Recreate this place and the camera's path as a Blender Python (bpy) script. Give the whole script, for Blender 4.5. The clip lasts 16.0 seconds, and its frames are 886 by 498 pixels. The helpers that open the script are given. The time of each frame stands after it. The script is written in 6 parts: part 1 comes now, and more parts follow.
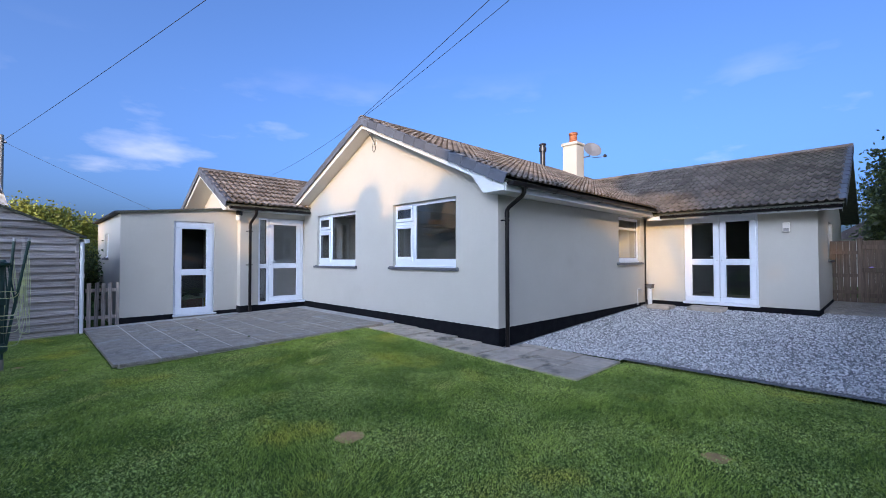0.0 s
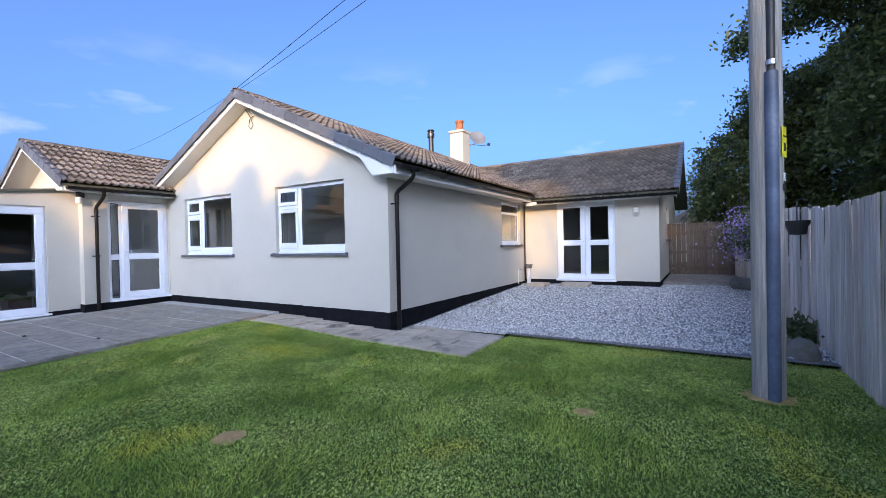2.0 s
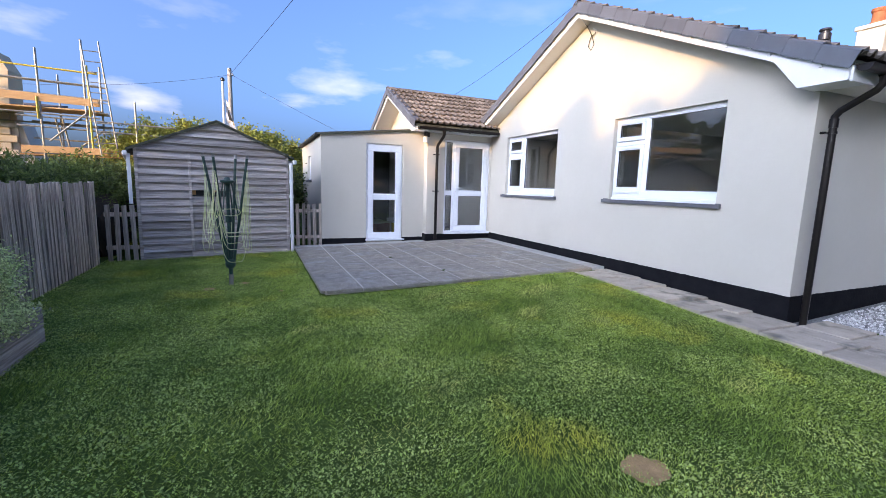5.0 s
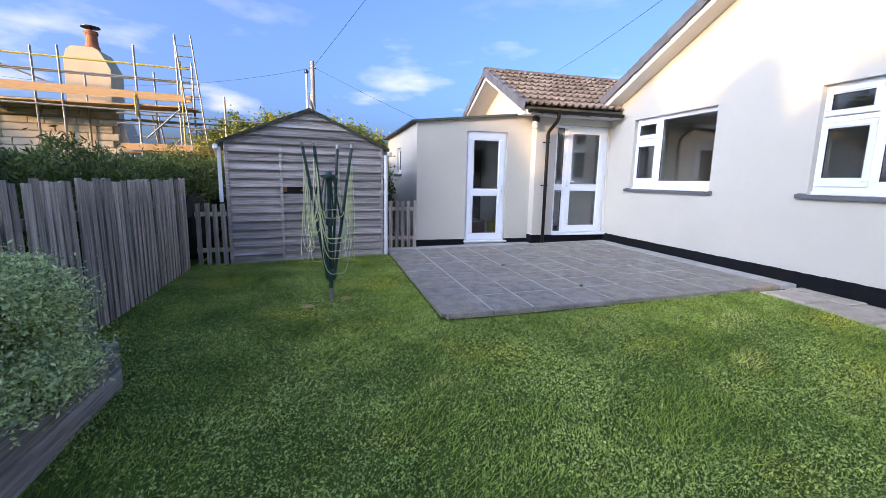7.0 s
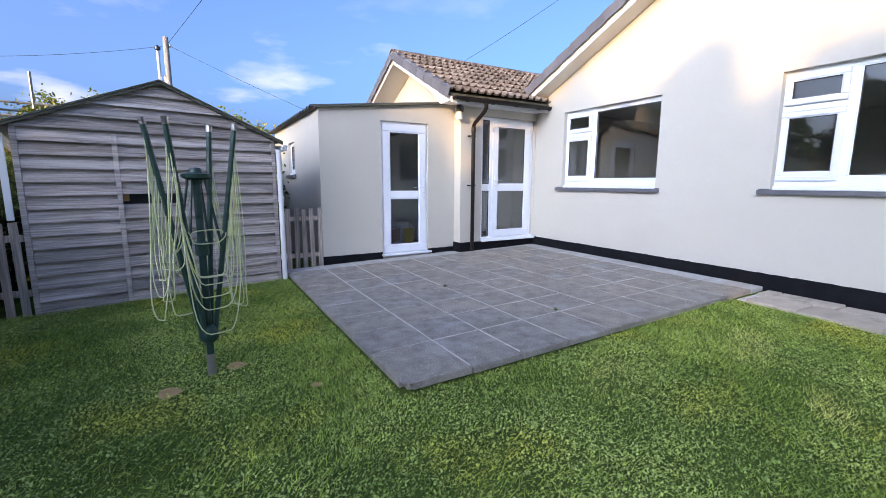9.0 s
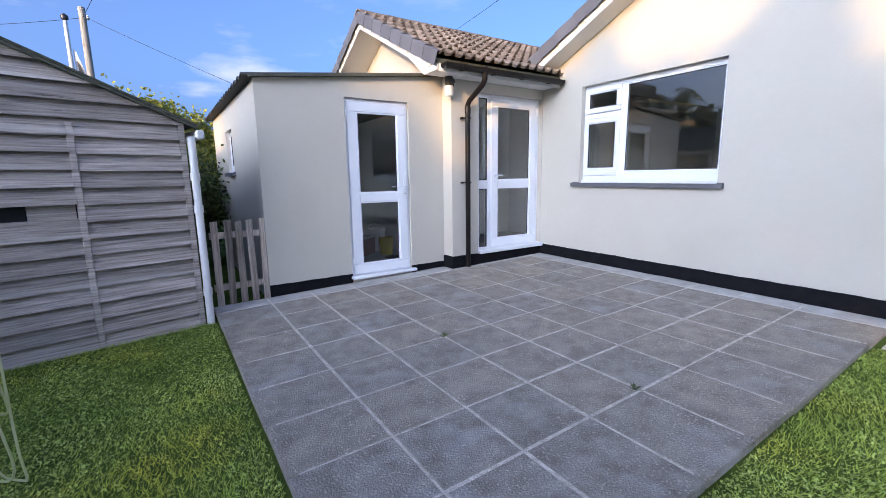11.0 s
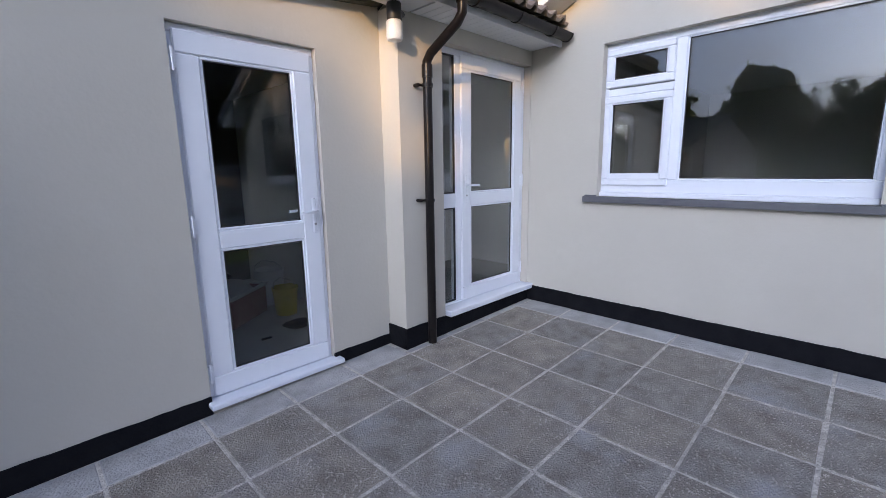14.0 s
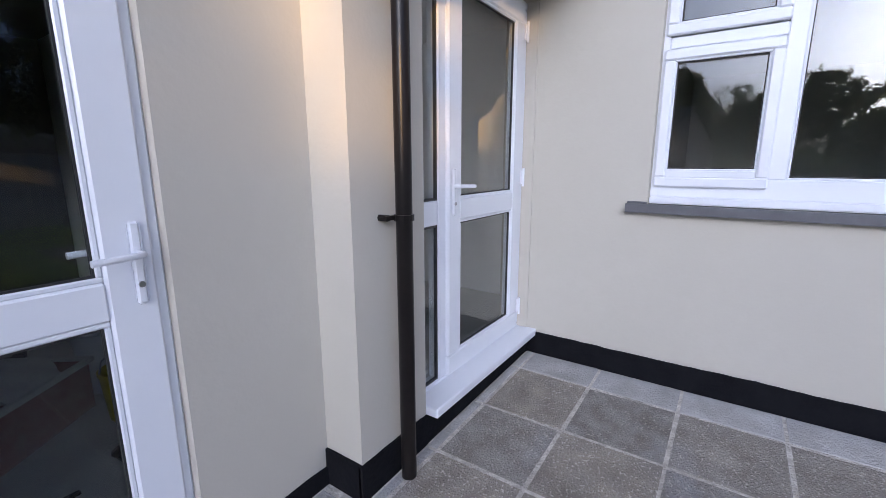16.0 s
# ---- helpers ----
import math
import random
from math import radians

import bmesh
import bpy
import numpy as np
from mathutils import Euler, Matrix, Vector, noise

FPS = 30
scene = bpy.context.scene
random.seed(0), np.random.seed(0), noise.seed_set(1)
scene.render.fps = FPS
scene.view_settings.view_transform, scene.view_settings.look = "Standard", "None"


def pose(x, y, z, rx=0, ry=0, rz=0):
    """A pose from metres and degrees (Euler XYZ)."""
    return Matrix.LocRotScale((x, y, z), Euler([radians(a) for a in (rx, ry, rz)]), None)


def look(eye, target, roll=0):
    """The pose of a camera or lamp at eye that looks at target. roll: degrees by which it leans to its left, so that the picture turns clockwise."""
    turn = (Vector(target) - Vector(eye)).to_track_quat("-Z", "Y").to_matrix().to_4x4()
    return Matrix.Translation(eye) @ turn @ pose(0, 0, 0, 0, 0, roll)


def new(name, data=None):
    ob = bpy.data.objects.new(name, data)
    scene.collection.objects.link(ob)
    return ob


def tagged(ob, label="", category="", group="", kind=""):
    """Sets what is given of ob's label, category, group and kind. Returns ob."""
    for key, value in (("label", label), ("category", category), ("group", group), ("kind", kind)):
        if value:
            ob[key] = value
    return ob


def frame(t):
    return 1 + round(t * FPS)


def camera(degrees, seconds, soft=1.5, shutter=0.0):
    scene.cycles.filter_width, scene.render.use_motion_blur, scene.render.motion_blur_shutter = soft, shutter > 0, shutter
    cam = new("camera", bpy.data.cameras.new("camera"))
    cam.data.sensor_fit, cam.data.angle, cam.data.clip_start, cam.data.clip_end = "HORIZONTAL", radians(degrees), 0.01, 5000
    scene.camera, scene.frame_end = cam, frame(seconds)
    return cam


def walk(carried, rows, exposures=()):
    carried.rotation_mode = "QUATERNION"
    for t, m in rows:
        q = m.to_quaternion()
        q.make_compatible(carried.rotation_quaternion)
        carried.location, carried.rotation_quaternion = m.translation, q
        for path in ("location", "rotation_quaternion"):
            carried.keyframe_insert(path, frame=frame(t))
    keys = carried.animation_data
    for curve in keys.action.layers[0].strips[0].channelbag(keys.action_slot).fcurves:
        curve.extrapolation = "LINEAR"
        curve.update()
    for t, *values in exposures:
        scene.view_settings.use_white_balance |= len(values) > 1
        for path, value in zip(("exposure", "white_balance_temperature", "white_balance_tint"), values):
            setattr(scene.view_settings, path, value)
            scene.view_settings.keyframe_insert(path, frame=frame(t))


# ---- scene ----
cam = camera(92.1, 16.0, soft=0.75)
PATH = [
    (0, (-0.027, 0.029, 1.508), (1.369, 1.461, 1.553), -0.1),
    (0.5, (-0.008, 0.005, 1.505), (1.5, 1.317, 1.563), -0.5),
    (1, (0.008, -0.002, 1.497), (1.601, 1.206, 1.553), -0.7),
    (1.5, (0.011, 0.004, 1.489), (1.672, 1.117, 1.53), -0.9),
    (2, (0.014, 0.051, 1.46), (1.724, 1.087, 1.437), -1.2),
    (2.5, (0.053, 0.189, 1.436), (1.772, 1.205, 1.312), -1.3),
    (3, (0.102, 0.388, 1.449), (1.669, 1.622, 1.301), -1.0),
    (3.5, (0.115, 0.656, 1.436), (1.495, 2.092, 1.259), -0.9),
    (4, (0.094, 0.987, 1.458), (1.331, 2.545, 1.246), 0.0),
    (4.5, (0.102, 1.337, 1.432), (1.128, 3.036, 1.182), 0.4),
    (5, (0.092, 1.682, 1.455), (0.887, 3.495, 1.169), 1.7),
    (5.2, (0.084, 1.825, 1.441), (0.8, 3.671, 1.155), 1.9),
    (7.3, (-0.304, 3.365, 1.437), (0.211, 5.271, 1.115), 1.1),
    (7.5, (-0.318, 3.51, 1.432), (0.237, 5.403, 1.106), 0.8),
    (8, (-0.333, 3.905, 1.408), (0.371, 5.748, 1.081), 0.5),
    (8.5, (-0.296, 4.289, 1.394), (0.553, 6.071, 1.073), 0.8),
    (9, (-0.259, 4.693, 1.411), (0.726, 6.406, 1.103), 0.2),
    (9.2, (-0.235, 4.851, 1.396), (0.762, 6.557, 1.085), 0.0),
    (11.3, (0.547, 6.544, 1.462), (1.659, 8.169, 1.112), -0.8),
    (11.5, (0.589, 6.719, 1.457), (1.753, 8.308, 1.109), -0.0),
    (12, (0.778, 7.098, 1.498), (2.05, 8.611, 1.192), 0.1),
    (12.5, (1.041, 7.462, 1.505), (2.341, 8.95, 1.201), -0.1),
    (13, (1.235, 7.792, 1.581), (2.566, 9.248, 1.249), -0.2),
    (13.5, (1.426, 8.202, 1.608), (2.785, 9.627, 1.256), -0.3),
    (14, (1.677, 8.582, 1.596), (3.071, 9.967, 1.227), -0.9),
    (14.5, (1.903, 8.937, 1.588), (3.326, 10.29, 1.206), -0.3),
    (15, (2.11, 9.329, 1.593), (3.575, 10.631, 1.193), -0.5),
    (15.5, (2.368, 9.639, 1.589), (3.869, 10.893, 1.172), -0.5),
    (16, (2.653, 9.912, 1.571), (4.275, 11.011, 1.174), -0.1),
]
EXPOSURES = [(0.0, 1.18, 6900, 12), (2.5, 1.50, 7300, 14), (4.0, 1.60, 7650, 15), (7.5, 1.70, 7800, 15), (9.0, 1.64, 7800, 15), (11.5, 1.46, 7650, 15), (13.5, 1.12, 7700, 15), (14.5, 0.88, 7750, 16), (16.0, 1.06, 7900, 17)]
walk(cam, [(t, look(eye, target, roll)) for t, eye, target, roll in PATH], EXPOSURES)

# ---- light: low evening sun behind trees, blue sky ----
SUN = Vector((-1.0, -0.5, 0.25)).normalized()
world = bpy.data.worlds.new("sky")
scene.world = world
world.use_nodes = True
wn, wl = world.node_tree.nodes, world.node_tree.links
sky = wn.new("ShaderNodeTexSky")
sky.sky_type, sky.sun_disc = "NISHITA", False
sky.sun_elevation = math.asin(SUN.z)
sky.sun_rotation = math.atan2(SUN.x, SUN.y)
sky.air_density, sky.dust_density, sky.ozone_density = 0.5, 7.0, 6.0
coord = wn.new("ShaderNodeTexCoord")
stretch = wn.new("ShaderNodeMapping")
stretch.inputs["Scale"].default_value = (3.0, 3.0, 9.0)
stretch.inputs["Location"].default_value = (1.7, 0.4, 0.0)
puffs = wn.new("ShaderNodeTexNoise")
puffs.inputs["Scale"].default_value, puffs.inputs["Detail"].default_value = 1.6, 7
wl.new(coord.outputs["Generated"], stretch.inputs["Vector"])
wl.new(stretch.outputs["Vector"], puffs.inputs["Vector"])
cover = wn.new("ShaderNodeMapRange")
cover.inputs["From Min"].default_value, cover.inputs["From Max"].default_value = 0.55, 0.80
cover.inputs["To Max"].default_value = 0.75
wl.new(puffs.outputs["Fac"], cover.inputs["Value"])
split = wn.new("ShaderNodeSeparateXYZ")
wl.new(coord.outputs["Generated"], split.inputs["Vector"])
low = wn.new("ShaderNodeMapRange")
low.inputs["From Min"].default_value, low.inputs["From Max"].default_value = 0.40, 0.14
wl.new(split.outputs["Z"], low.inputs["Value"])
both = wn.new("ShaderNodeMath")
both.operation = "MULTIPLY"
wl.new(cover.outputs["Result"], both.inputs[0])
wl.new(low.outputs["Result"], both.inputs[1])
clouds = wn.new("ShaderNodeMix")
clouds.data_type = "RGBA"
clouds.inputs["B"].default_value = (2.0, 2.1, 2.5, 1)
wl.new(both.outputs[0], clouds.inputs["Factor"])
wl.new(sky.outputs["Color"], clouds.inputs["A"])
wl.new(clouds.outputs["Result"], wn["Background"].inputs["Color"])
wn["Background"].inputs["Strength"].default_value = 0.25
sun = new("sun", bpy.data.lights.new("sun", "SUN"))
sun.data.energy, sun.data.angle, sun.data.color = 1.45, radians(0.5), (1.0, 0.66, 0.26)
sun.matrix_world = look(SUN * 60, (0, 0, 0))


# ---- materials ----
def material(name, base, rough=0.8, other=None, scale=6.0, spread=0.25, bump=0.0, bump_scale=60.0, metal=0.0, pieces=0.0,
             islands=0.0, stain=None, stain_scale=1.2, stain_at=0.58, squash=(1, 1, 1), speck=None, tints=None, shine=0.5, crisp=0.2):
    """base and other are mixed by a fine and a coarse grain in world metres; stain lies over them in large blotches."""
    m = bpy.data.materials.new(name)
    m.use_nodes = True
    n, l = m.node_tree.nodes, m.node_tree.links
    bsdf = n["Principled BSDF"]
    bsdf.inputs["Roughness"].default_value, bsdf.inputs["Metallic"].default_value = rough, metal
    bsdf.inputs["Specular IOR Level"].default_value = shine
    geo = n.new("ShaderNodeNewGeometry")
    warp = n.new("ShaderNodeMapping")
    warp.inputs["Scale"].default_value = squash
    l.new(geo.outputs["Position"], warp.inputs["Vector"])

    def grain(size, detail=4):
        t = n.new("ShaderNodeTexNoise")
        t.inputs["Scale"].default_value, t.inputs["Detail"].default_value = size, detail
        l.new(warp.outputs["Vector"], t.inputs["Vector"])
        return t.outputs["Fac"]

    def mix(fac, a, b):
        x = n.new("ShaderNodeMix")
        x.data_type = "RGBA"
        for socket, value in (("Factor", fac), ("A", a), ("B", b)):
            if isinstance(value, tuple):
                x.inputs[socket].default_value = (*value, 1)
            elif isinstance(value, float):
                x.inputs[socket].default_value = value
            else:
                l.new(value, x.inputs[socket])
        return x.outputs["Result"]

    def ramp(value, lo, hi, to=1.0):
        r = n.new("ShaderNodeMapRange")
        r.inputs["From Min"].default_value, r.inputs["From Max"].default_value = lo, hi
        r.inputs["To Max"].default_value = to
        l.new(value, r.inputs["Value"])
        return r.outputs["Result"]

    if other is None:
        other = tuple(c * (1 - spread) for c in base)
    col = mix(ramp(grain(scale), 0.5 - crisp, 0.5 + crisp), base, other)
    col = mix(ramp(grain(scale * 11, 3), 0.35, 0.75, 0.5), col, other)
    if stain:
        col = mix(ramp(grain(stain_scale, 6), stain_at, stain_at + 0.14, 0.8), col, stain)
    if tints:
        col = mix(ramp(n.new("ShaderNodeObjectInfo").outputs["Random"], 0.2, 0.8, 0.7), col, mix(ramp(grain(scale * 0.7), 0.35, 0.65), tints[0], tints[1]))
    if speck:
        col = mix(ramp(grain(speck[1], 2), speck[2], speck[2] + 0.05, 0.75), col, speck[0])
    for amount, source in ((pieces, "piece"), (islands, "island")):
        if amount:
            if source == "piece":
                value = n.new("ShaderNodeObjectInfo").outputs["Random"]
            else:
                value = geo.outputs["Random Per Island"]
            hsv = n.new("ShaderNodeHueSaturation")
            l.new(ramp(value, 0, 1, 1.0), hsv.inputs["Value"])
            hsv.inputs["Value"].links[0].from_node.inputs["To Min"].default_value = 1 - amount
            hsv.inputs["Value"].links[0].from_node.inputs["To Max"].default_value = 1 + amount
            l.new(col, hsv.inputs["Color"])
            col = hsv.outputs["Color"]
    l.new(col, bsdf.inputs["Base Color"])
    if bump:
        b = n.new("ShaderNodeBump")
        b.inputs["Strength"].default_value, b.inputs["Distance"].default_value = bump, 0.02
        l.new(grain(bump_scale, 5), b.inputs["Height"])
        l.new(b.outputs["Normal"], bsdf.inputs["Normal"])
    return m


def thin(m, share=0.35):
    """Lets light through thin leaves and blades."""
    n, l = m.node_tree.nodes, m.node_tree.links
    bsdf = n["Principled BSDF"]
    through_leaf, mixed = n.new("ShaderNodeBsdfTranslucent"), n.new("ShaderNodeMixShader")
    l.new(bsdf.inputs["Base Color"].links[0].from_socket, through_leaf.inputs["Color"])
    mixed.inputs["Fac"].default_value = share
    l.new(bsdf.outputs["BSDF"], mixed.inputs[1])
    l.new(through_leaf.outputs["BSDF"], mixed.inputs[2])
    l.new(mixed.outputs["Shader"], n["Material Output"].inputs["Surface"])
    return m


def glazing(name, tint=(0.88, 0.905, 0.905), low=0.085):
    m = bpy.data.materials.new(name)
    m.use_nodes = True
    n, l = m.node_tree.nodes, m.node_tree.links
    n.remove(n["Principled BSDF"])
    clear, shine, fres, mixed = (n.new("ShaderNodeBsdfTransparent"), n.new("ShaderNodeBsdfGlossy"), n.new("ShaderNodeLayerWeight"), n.new("ShaderNodeMixShader"))
    clear.inputs["Color"].default_value = (*tint, 1)
    shine.inputs["Roughness"].default_value = 0.0
    fres.inputs["Blend"].default_value = 0.5
    power, amount = n.new("ShaderNodeMath"), n.new("ShaderNodeMapRange")
    power.operation = "POWER"
    power.inputs[1].default_value = 4.0
    l.new(fres.outputs["Facing"], power.inputs[0])
    amount.inputs["To Min"].default_value, amount.inputs["To Max"].default_value = low, 0.85
    l.new(power.outputs[0], amount.inputs["Value"])
    l.new(amount.outputs["Result"], mixed.inputs["Fac"])
    l.new(clear.outputs["BSDF"], mixed.inputs[1])
    l.new(shine.outputs["BSDF"], mixed.inputs[2])
    l.new(mixed.outputs["Shader"], n["Material Output"].inputs["Surface"])
    return m


RENDER = material("cream_render", (0.555, 0.52, 0.455), 0.85, (0.525, 0.49, 0.425), 1.4, bump=0.08, bump_scale=38, stain=(0.50, 0.465, 0.40), stain_scale=0.9, stain_at=0.62, shine=0.3)
PLINTH = material("black_plinth_paint", (0.006, 0.006, 0.008), 0.85, (0.012, 0.012, 0.014), 8, bump=0.25, bump_scale=40, shine=0.1)
UPVC = material("white_upvc", (0.80, 0.82, 0.86), 0.28, (0.77, 0.79, 0.83), 2)
SOFFIT = material("cream_soffit_board", (0.78, 0.74, 0.66), 0.5, (0.74, 0.70, 0.62), 2)
BOARD = material("white_barge_board", (0.80, 0.80, 0.80), 0.35, (0.75, 0.75, 0.75), 3)
TILE = material("weathered_concrete_tile", (0.215, 0.18, 0.155), 0.9, (0.145, 0.122, 0.107), 2, bump=0.3, bump_scale=60, pieces=0.28, stain=(0.27, 0.23, 0.19), stain_scale=0.8, stain_at=0.6, shine=0.2)
VERGE = material("slate_grey_verge_cap", (0.125, 0.135, 0.16), 0.5, (0.10, 0.107, 0.125), 5, pieces=0.15)
GUTTER = material("black_brown_gutter_plastic", (0.008, 0.006, 0.006), 0.3, (0.014, 0.011, 0.010), 4, shine=0.25)
SILL = material("grey_slate_sill", (0.13, 0.13, 0.14), 0.6, (0.10, 0.10, 0.11), 9, bump=0.15)
SLAB = material("grey_concrete_slab", (0.46, 0.43, 0.39), 0.78, (0.25, 0.223, 0.19), 9, bump=1.0, bump_scale=95, pieces=0.16, stain=(0.46, 0.455, 0.46), stain_scale=3.0, stain_at=0.56, speck=((0.66, 0.61, 0.53), 95.0, 0.60), tints=((0.35, 0.30, 0.24), (0.20, 0.17, 0.14)), shine=0.35)
JOINT = material("sandy_mortar_joint", (0.76, 0.72, 0.65), 0.95, (0.52, 0.48, 0.42), 22, bump=1.0, stain=(0.08, 0.075, 0.06), stain_scale=2.4, stain_at=0.63, crisp=0.12)
SLAB_EDGE = material("pale_cement_edging", (0.56, 0.55, 0.53), 0.85, (0.38, 0.365, 0.34), 7, bump=0.7, bump_scale=70, pieces=0.10, stain=(0.30, 0.28, 0.25), stain_scale=3.0, stain_at=0.62)
PATH_SLAB = material("worn_path_slab", (0.58, 0.49, 0.39), 0.85, (0.42, 0.35, 0.275), 6, bump=0.4, bump_scale=80, pieces=0.14, stain=(0.13, 0.125, 0.10), stain_scale=3)
GRAVEL_BED = material("gravel_bed", (0.40, 0.39, 0.38), 0.9, (0.10, 0.095, 0.09), 55, bump=1.0, bump_scale=90)
STONES = material("pale_gravel_stones", (0.70, 0.685, 0.665), 0.8, (0.52, 0.50, 0.48), 30, islands=0.6)
SOIL = material("lawn_soil", (0.12, 0.175, 0.04), 0.95, (0.07, 0.10, 0.024), 3.5, bump=0.8, bump_scale=50, shine=0.03)
EARTH = material("bare_dry_earth", (0.68, 0.40, 0.18), 0.95, (0.46, 0.27, 0.12), 14, bump=0.8, bump_scale=80)
GRASS = thin(material("lawn_grass", (0.52, 0.63, 0.13), 0.7, (0.22, 0.33, 0.055), 1.3, islands=0.5, stain=(0.74, 0.66, 0.10), stain_scale=0.9, stain_at=0.57, shine=0.25, crisp=0.12), 0.4)
# paler copy of the grass, coloured as if the sun lay on it
GRASS_SUN = thin(material("sun_tinted_grass", (0.80, 0.80, 0.26), 0.7, (0.62, 0.66, 0.17), 3.0, islands=0.35, shine=0.25), 0.4)
CLOVER = thin(material("clover_leaves", (0.57, 0.66, 0.20), 0.65, (0.30, 0.41, 0.10), 1.3, islands=0.45, stain=(0.72, 0.66, 0.11), stain_scale=0.9, stain_at=0.57, shine=0.3, crisp=0.12), 0.3)
SHED = material("weathered_grey_shed_board", (0.62, 0.55, 0.505), 0.85, (0.22, 0.185, 0.165), 5, bump=0.5, bump_scale=22, pieces=0.24, squash=(0.6, 0.6, 16), stain=(0.68, 0.62, 0.58), stain_scale=0.9, stain_at=0.56, speck=((0.07, 0.055, 0.045), 5.5, 0.70), crisp=0.22)
FENCE = material("weathered_fence_board", (0.80, 0.71, 0.62), 0.88, (0.50, 0.42, 0.355), 4, bump=0.5, bump_scale=22, pieces=0.16, squash=(8, 8, 0.4), stain=(0.76, 0.72, 0.67), stain_scale=0.9, stain_at=0.55, speck=((0.16, 0.12, 0.09), 2.2, 0.68))
PALE = material("grey_brown_pale", (0.76, 0.64, 0.535), 0.88, (0.27, 0.215, 0.175), 6, bump=0.7, bump_scale=22, pieces=0.35, squash=(8, 8, 0.4))
GATEWOOD = material("dark_stained_gate_board", (0.19, 0.135, 0.10), 0.85, (0.10, 0.072, 0.055), 5, bump=0.4, bump_scale=22, pieces=0.18, squash=(8, 8, 0.5), stain=(0.12, 0.12, 0.07), stain_scale=1.4)
FELT = material("green_black_roof_felt", (0.05, 0.055, 0.045), 0.9, (0.10, 0.105, 0.075), 9, bump=0.5)
SHEET = material("dark_corrugated_sheet", (0.035, 0.037, 0.037), 0.6, (0.06, 0.055, 0.045), 6, bump=0.2)
POLEWOOD = material("grey_pole_timber", (0.50, 0.47, 0.42), 0.9, (0.28, 0.255, 0.225), 5, bump=0.6, bump_scale=20, squash=(9, 9, 0.35), stain=(0.27, 0.25, 0.22), stain_scale=1.5)
CONDUIT = material("blue_grey_conduit", (0.13, 0.17, 0.25), 0.5, (0.05, 0.07, 0.11), 2.5, bump=0.1)
GALV = material("galvanised_tube", (0.36, 0.345, 0.31), 0.5, (0.24, 0.225, 0.20), 6, metal=0.5)
YELLOW_TUBE = material("yellow_painted_tube", (0.62, 0.47, 0.06), 0.5, (0.5, 0.36, 0.05), 5)
PLANK = material("new_scaffold_board", (0.60, 0.36, 0.17), 0.8, (0.48, 0.27, 0.12), 4, bump=0.3, squash=(1, 1, 6))
CHIMNEY = material("tan_chimney_render", (0.66, 0.50, 0.32), 0.9, (0.58, 0.43, 0.27), 2, bump=0.3)
STONE = material("pale_house_stone", (0.62, 0.53, 0.42), 0.9, (0.50, 0.42, 0.32), 3, bump=0.6, bump_scale=25, pieces=0.16)
POT = material("terracotta", (0.46, 0.16, 0.065), 0.8, (0.34, 0.11, 0.05), 6, bump=0.2)
BARK = material("bark", (0.075, 0.055, 0.04), 0.95, (0.04, 0.03, 0.022), 8, bump=0.9, bump_scale=18, squash=(1, 1, 0.3))
LEAF_DARK = thin(material("dark_tree_leaves", (0.19, 0.21, 0.06), 0.5, (0.055, 0.08, 0.025), 1.1, islands=0.5), 0.3)
LEAF_MID = thin(material("mid_green_leaves", (0.09, 0.13, 0.035), 0.6, (0.055, 0.085, 0.025), 0.9, islands=0.5), 0.3)
LEAF_GOLD = thin(material("yellow_green_leaves", (0.40, 0.38, 0.07), 0.6, (0.24, 0.27, 0.05), 0.8, islands=0.45), 0.3)
LEAF_HEDGE = thin(material("conifer_hedge_sprays", (0.20, 0.27, 0.065), 0.65, (0.05, 0.085, 0.02), 3.0, islands=0.5), 0.3)
LEAF_SILVER = thin(material("variegated_shrub_leaves", (0.85, 0.85, 0.50), 0.6, (0.42, 0.52, 0.19), 14, islands=0.5), 0.3)
LEAF_SHRUB = thin(material("shrub_leaves", (0.16, 0.20, 0.08), 0.6, (0.06, 0.08, 0.03), 3, islands=0.45), 0.3)
PETAL = material("purple_petals", (0.30, 0.16, 0.50), 0.6, (0.36, 0.27, 0.48), 7, islands=0.3)
ROCK = material("mossy_rock", (0.24, 0.22, 0.19), 0.9, (0.13, 0.12, 0.10), 6, bump=0.8, bump_scale=22, stain=(0.12, 0.13, 0.06), stain_scale=4)
CABLE = material("black_cable", (0.015, 0.015, 0.017), 0.6)
AIRER_GREEN = material("green_painted_steel", (0.012, 0.045, 0.036), 0.4, (0.02, 0.055, 0.045), 6)
LINE = material("yellow_washing_line", (0.58, 0.60, 0.24), 0.55, (0.62, 0.64, 0.42), 8)
STEEL = material("brushed_steel", (0.5, 0.5, 0.5), 0.3, metal=1.0)
FLUE = material("dark_flue_steel", (0.05, 0.05, 0.055), 0.35, metal=0.4)
PLASTER = material("indoor_plaster", (0.82, 0.80, 0.77), 0.9, (0.78, 0.76, 0.73), 1.5)
# the dimness of unlit rooms is put into this dark grey
DARKROOM = material("darkened_room_wall", (0.20, 0.195, 0.19), 0.95, (0.15, 0.145, 0.14), 2)
CARPET = material("grey_floor", (0.42, 0.40, 0.37), 0.95, (0.36, 0.34, 0.31), 9)
SCREED = material("dusty_concrete_floor", (0.55, 0.535, 0.51), 0.9, (0.42, 0.405, 0.38), 4, bump=0.3)
RED_PLASTIC = material("dusty_red_plastic", (0.22, 0.055, 0.045), 0.6, (0.26, 0.14, 0.12), 14)
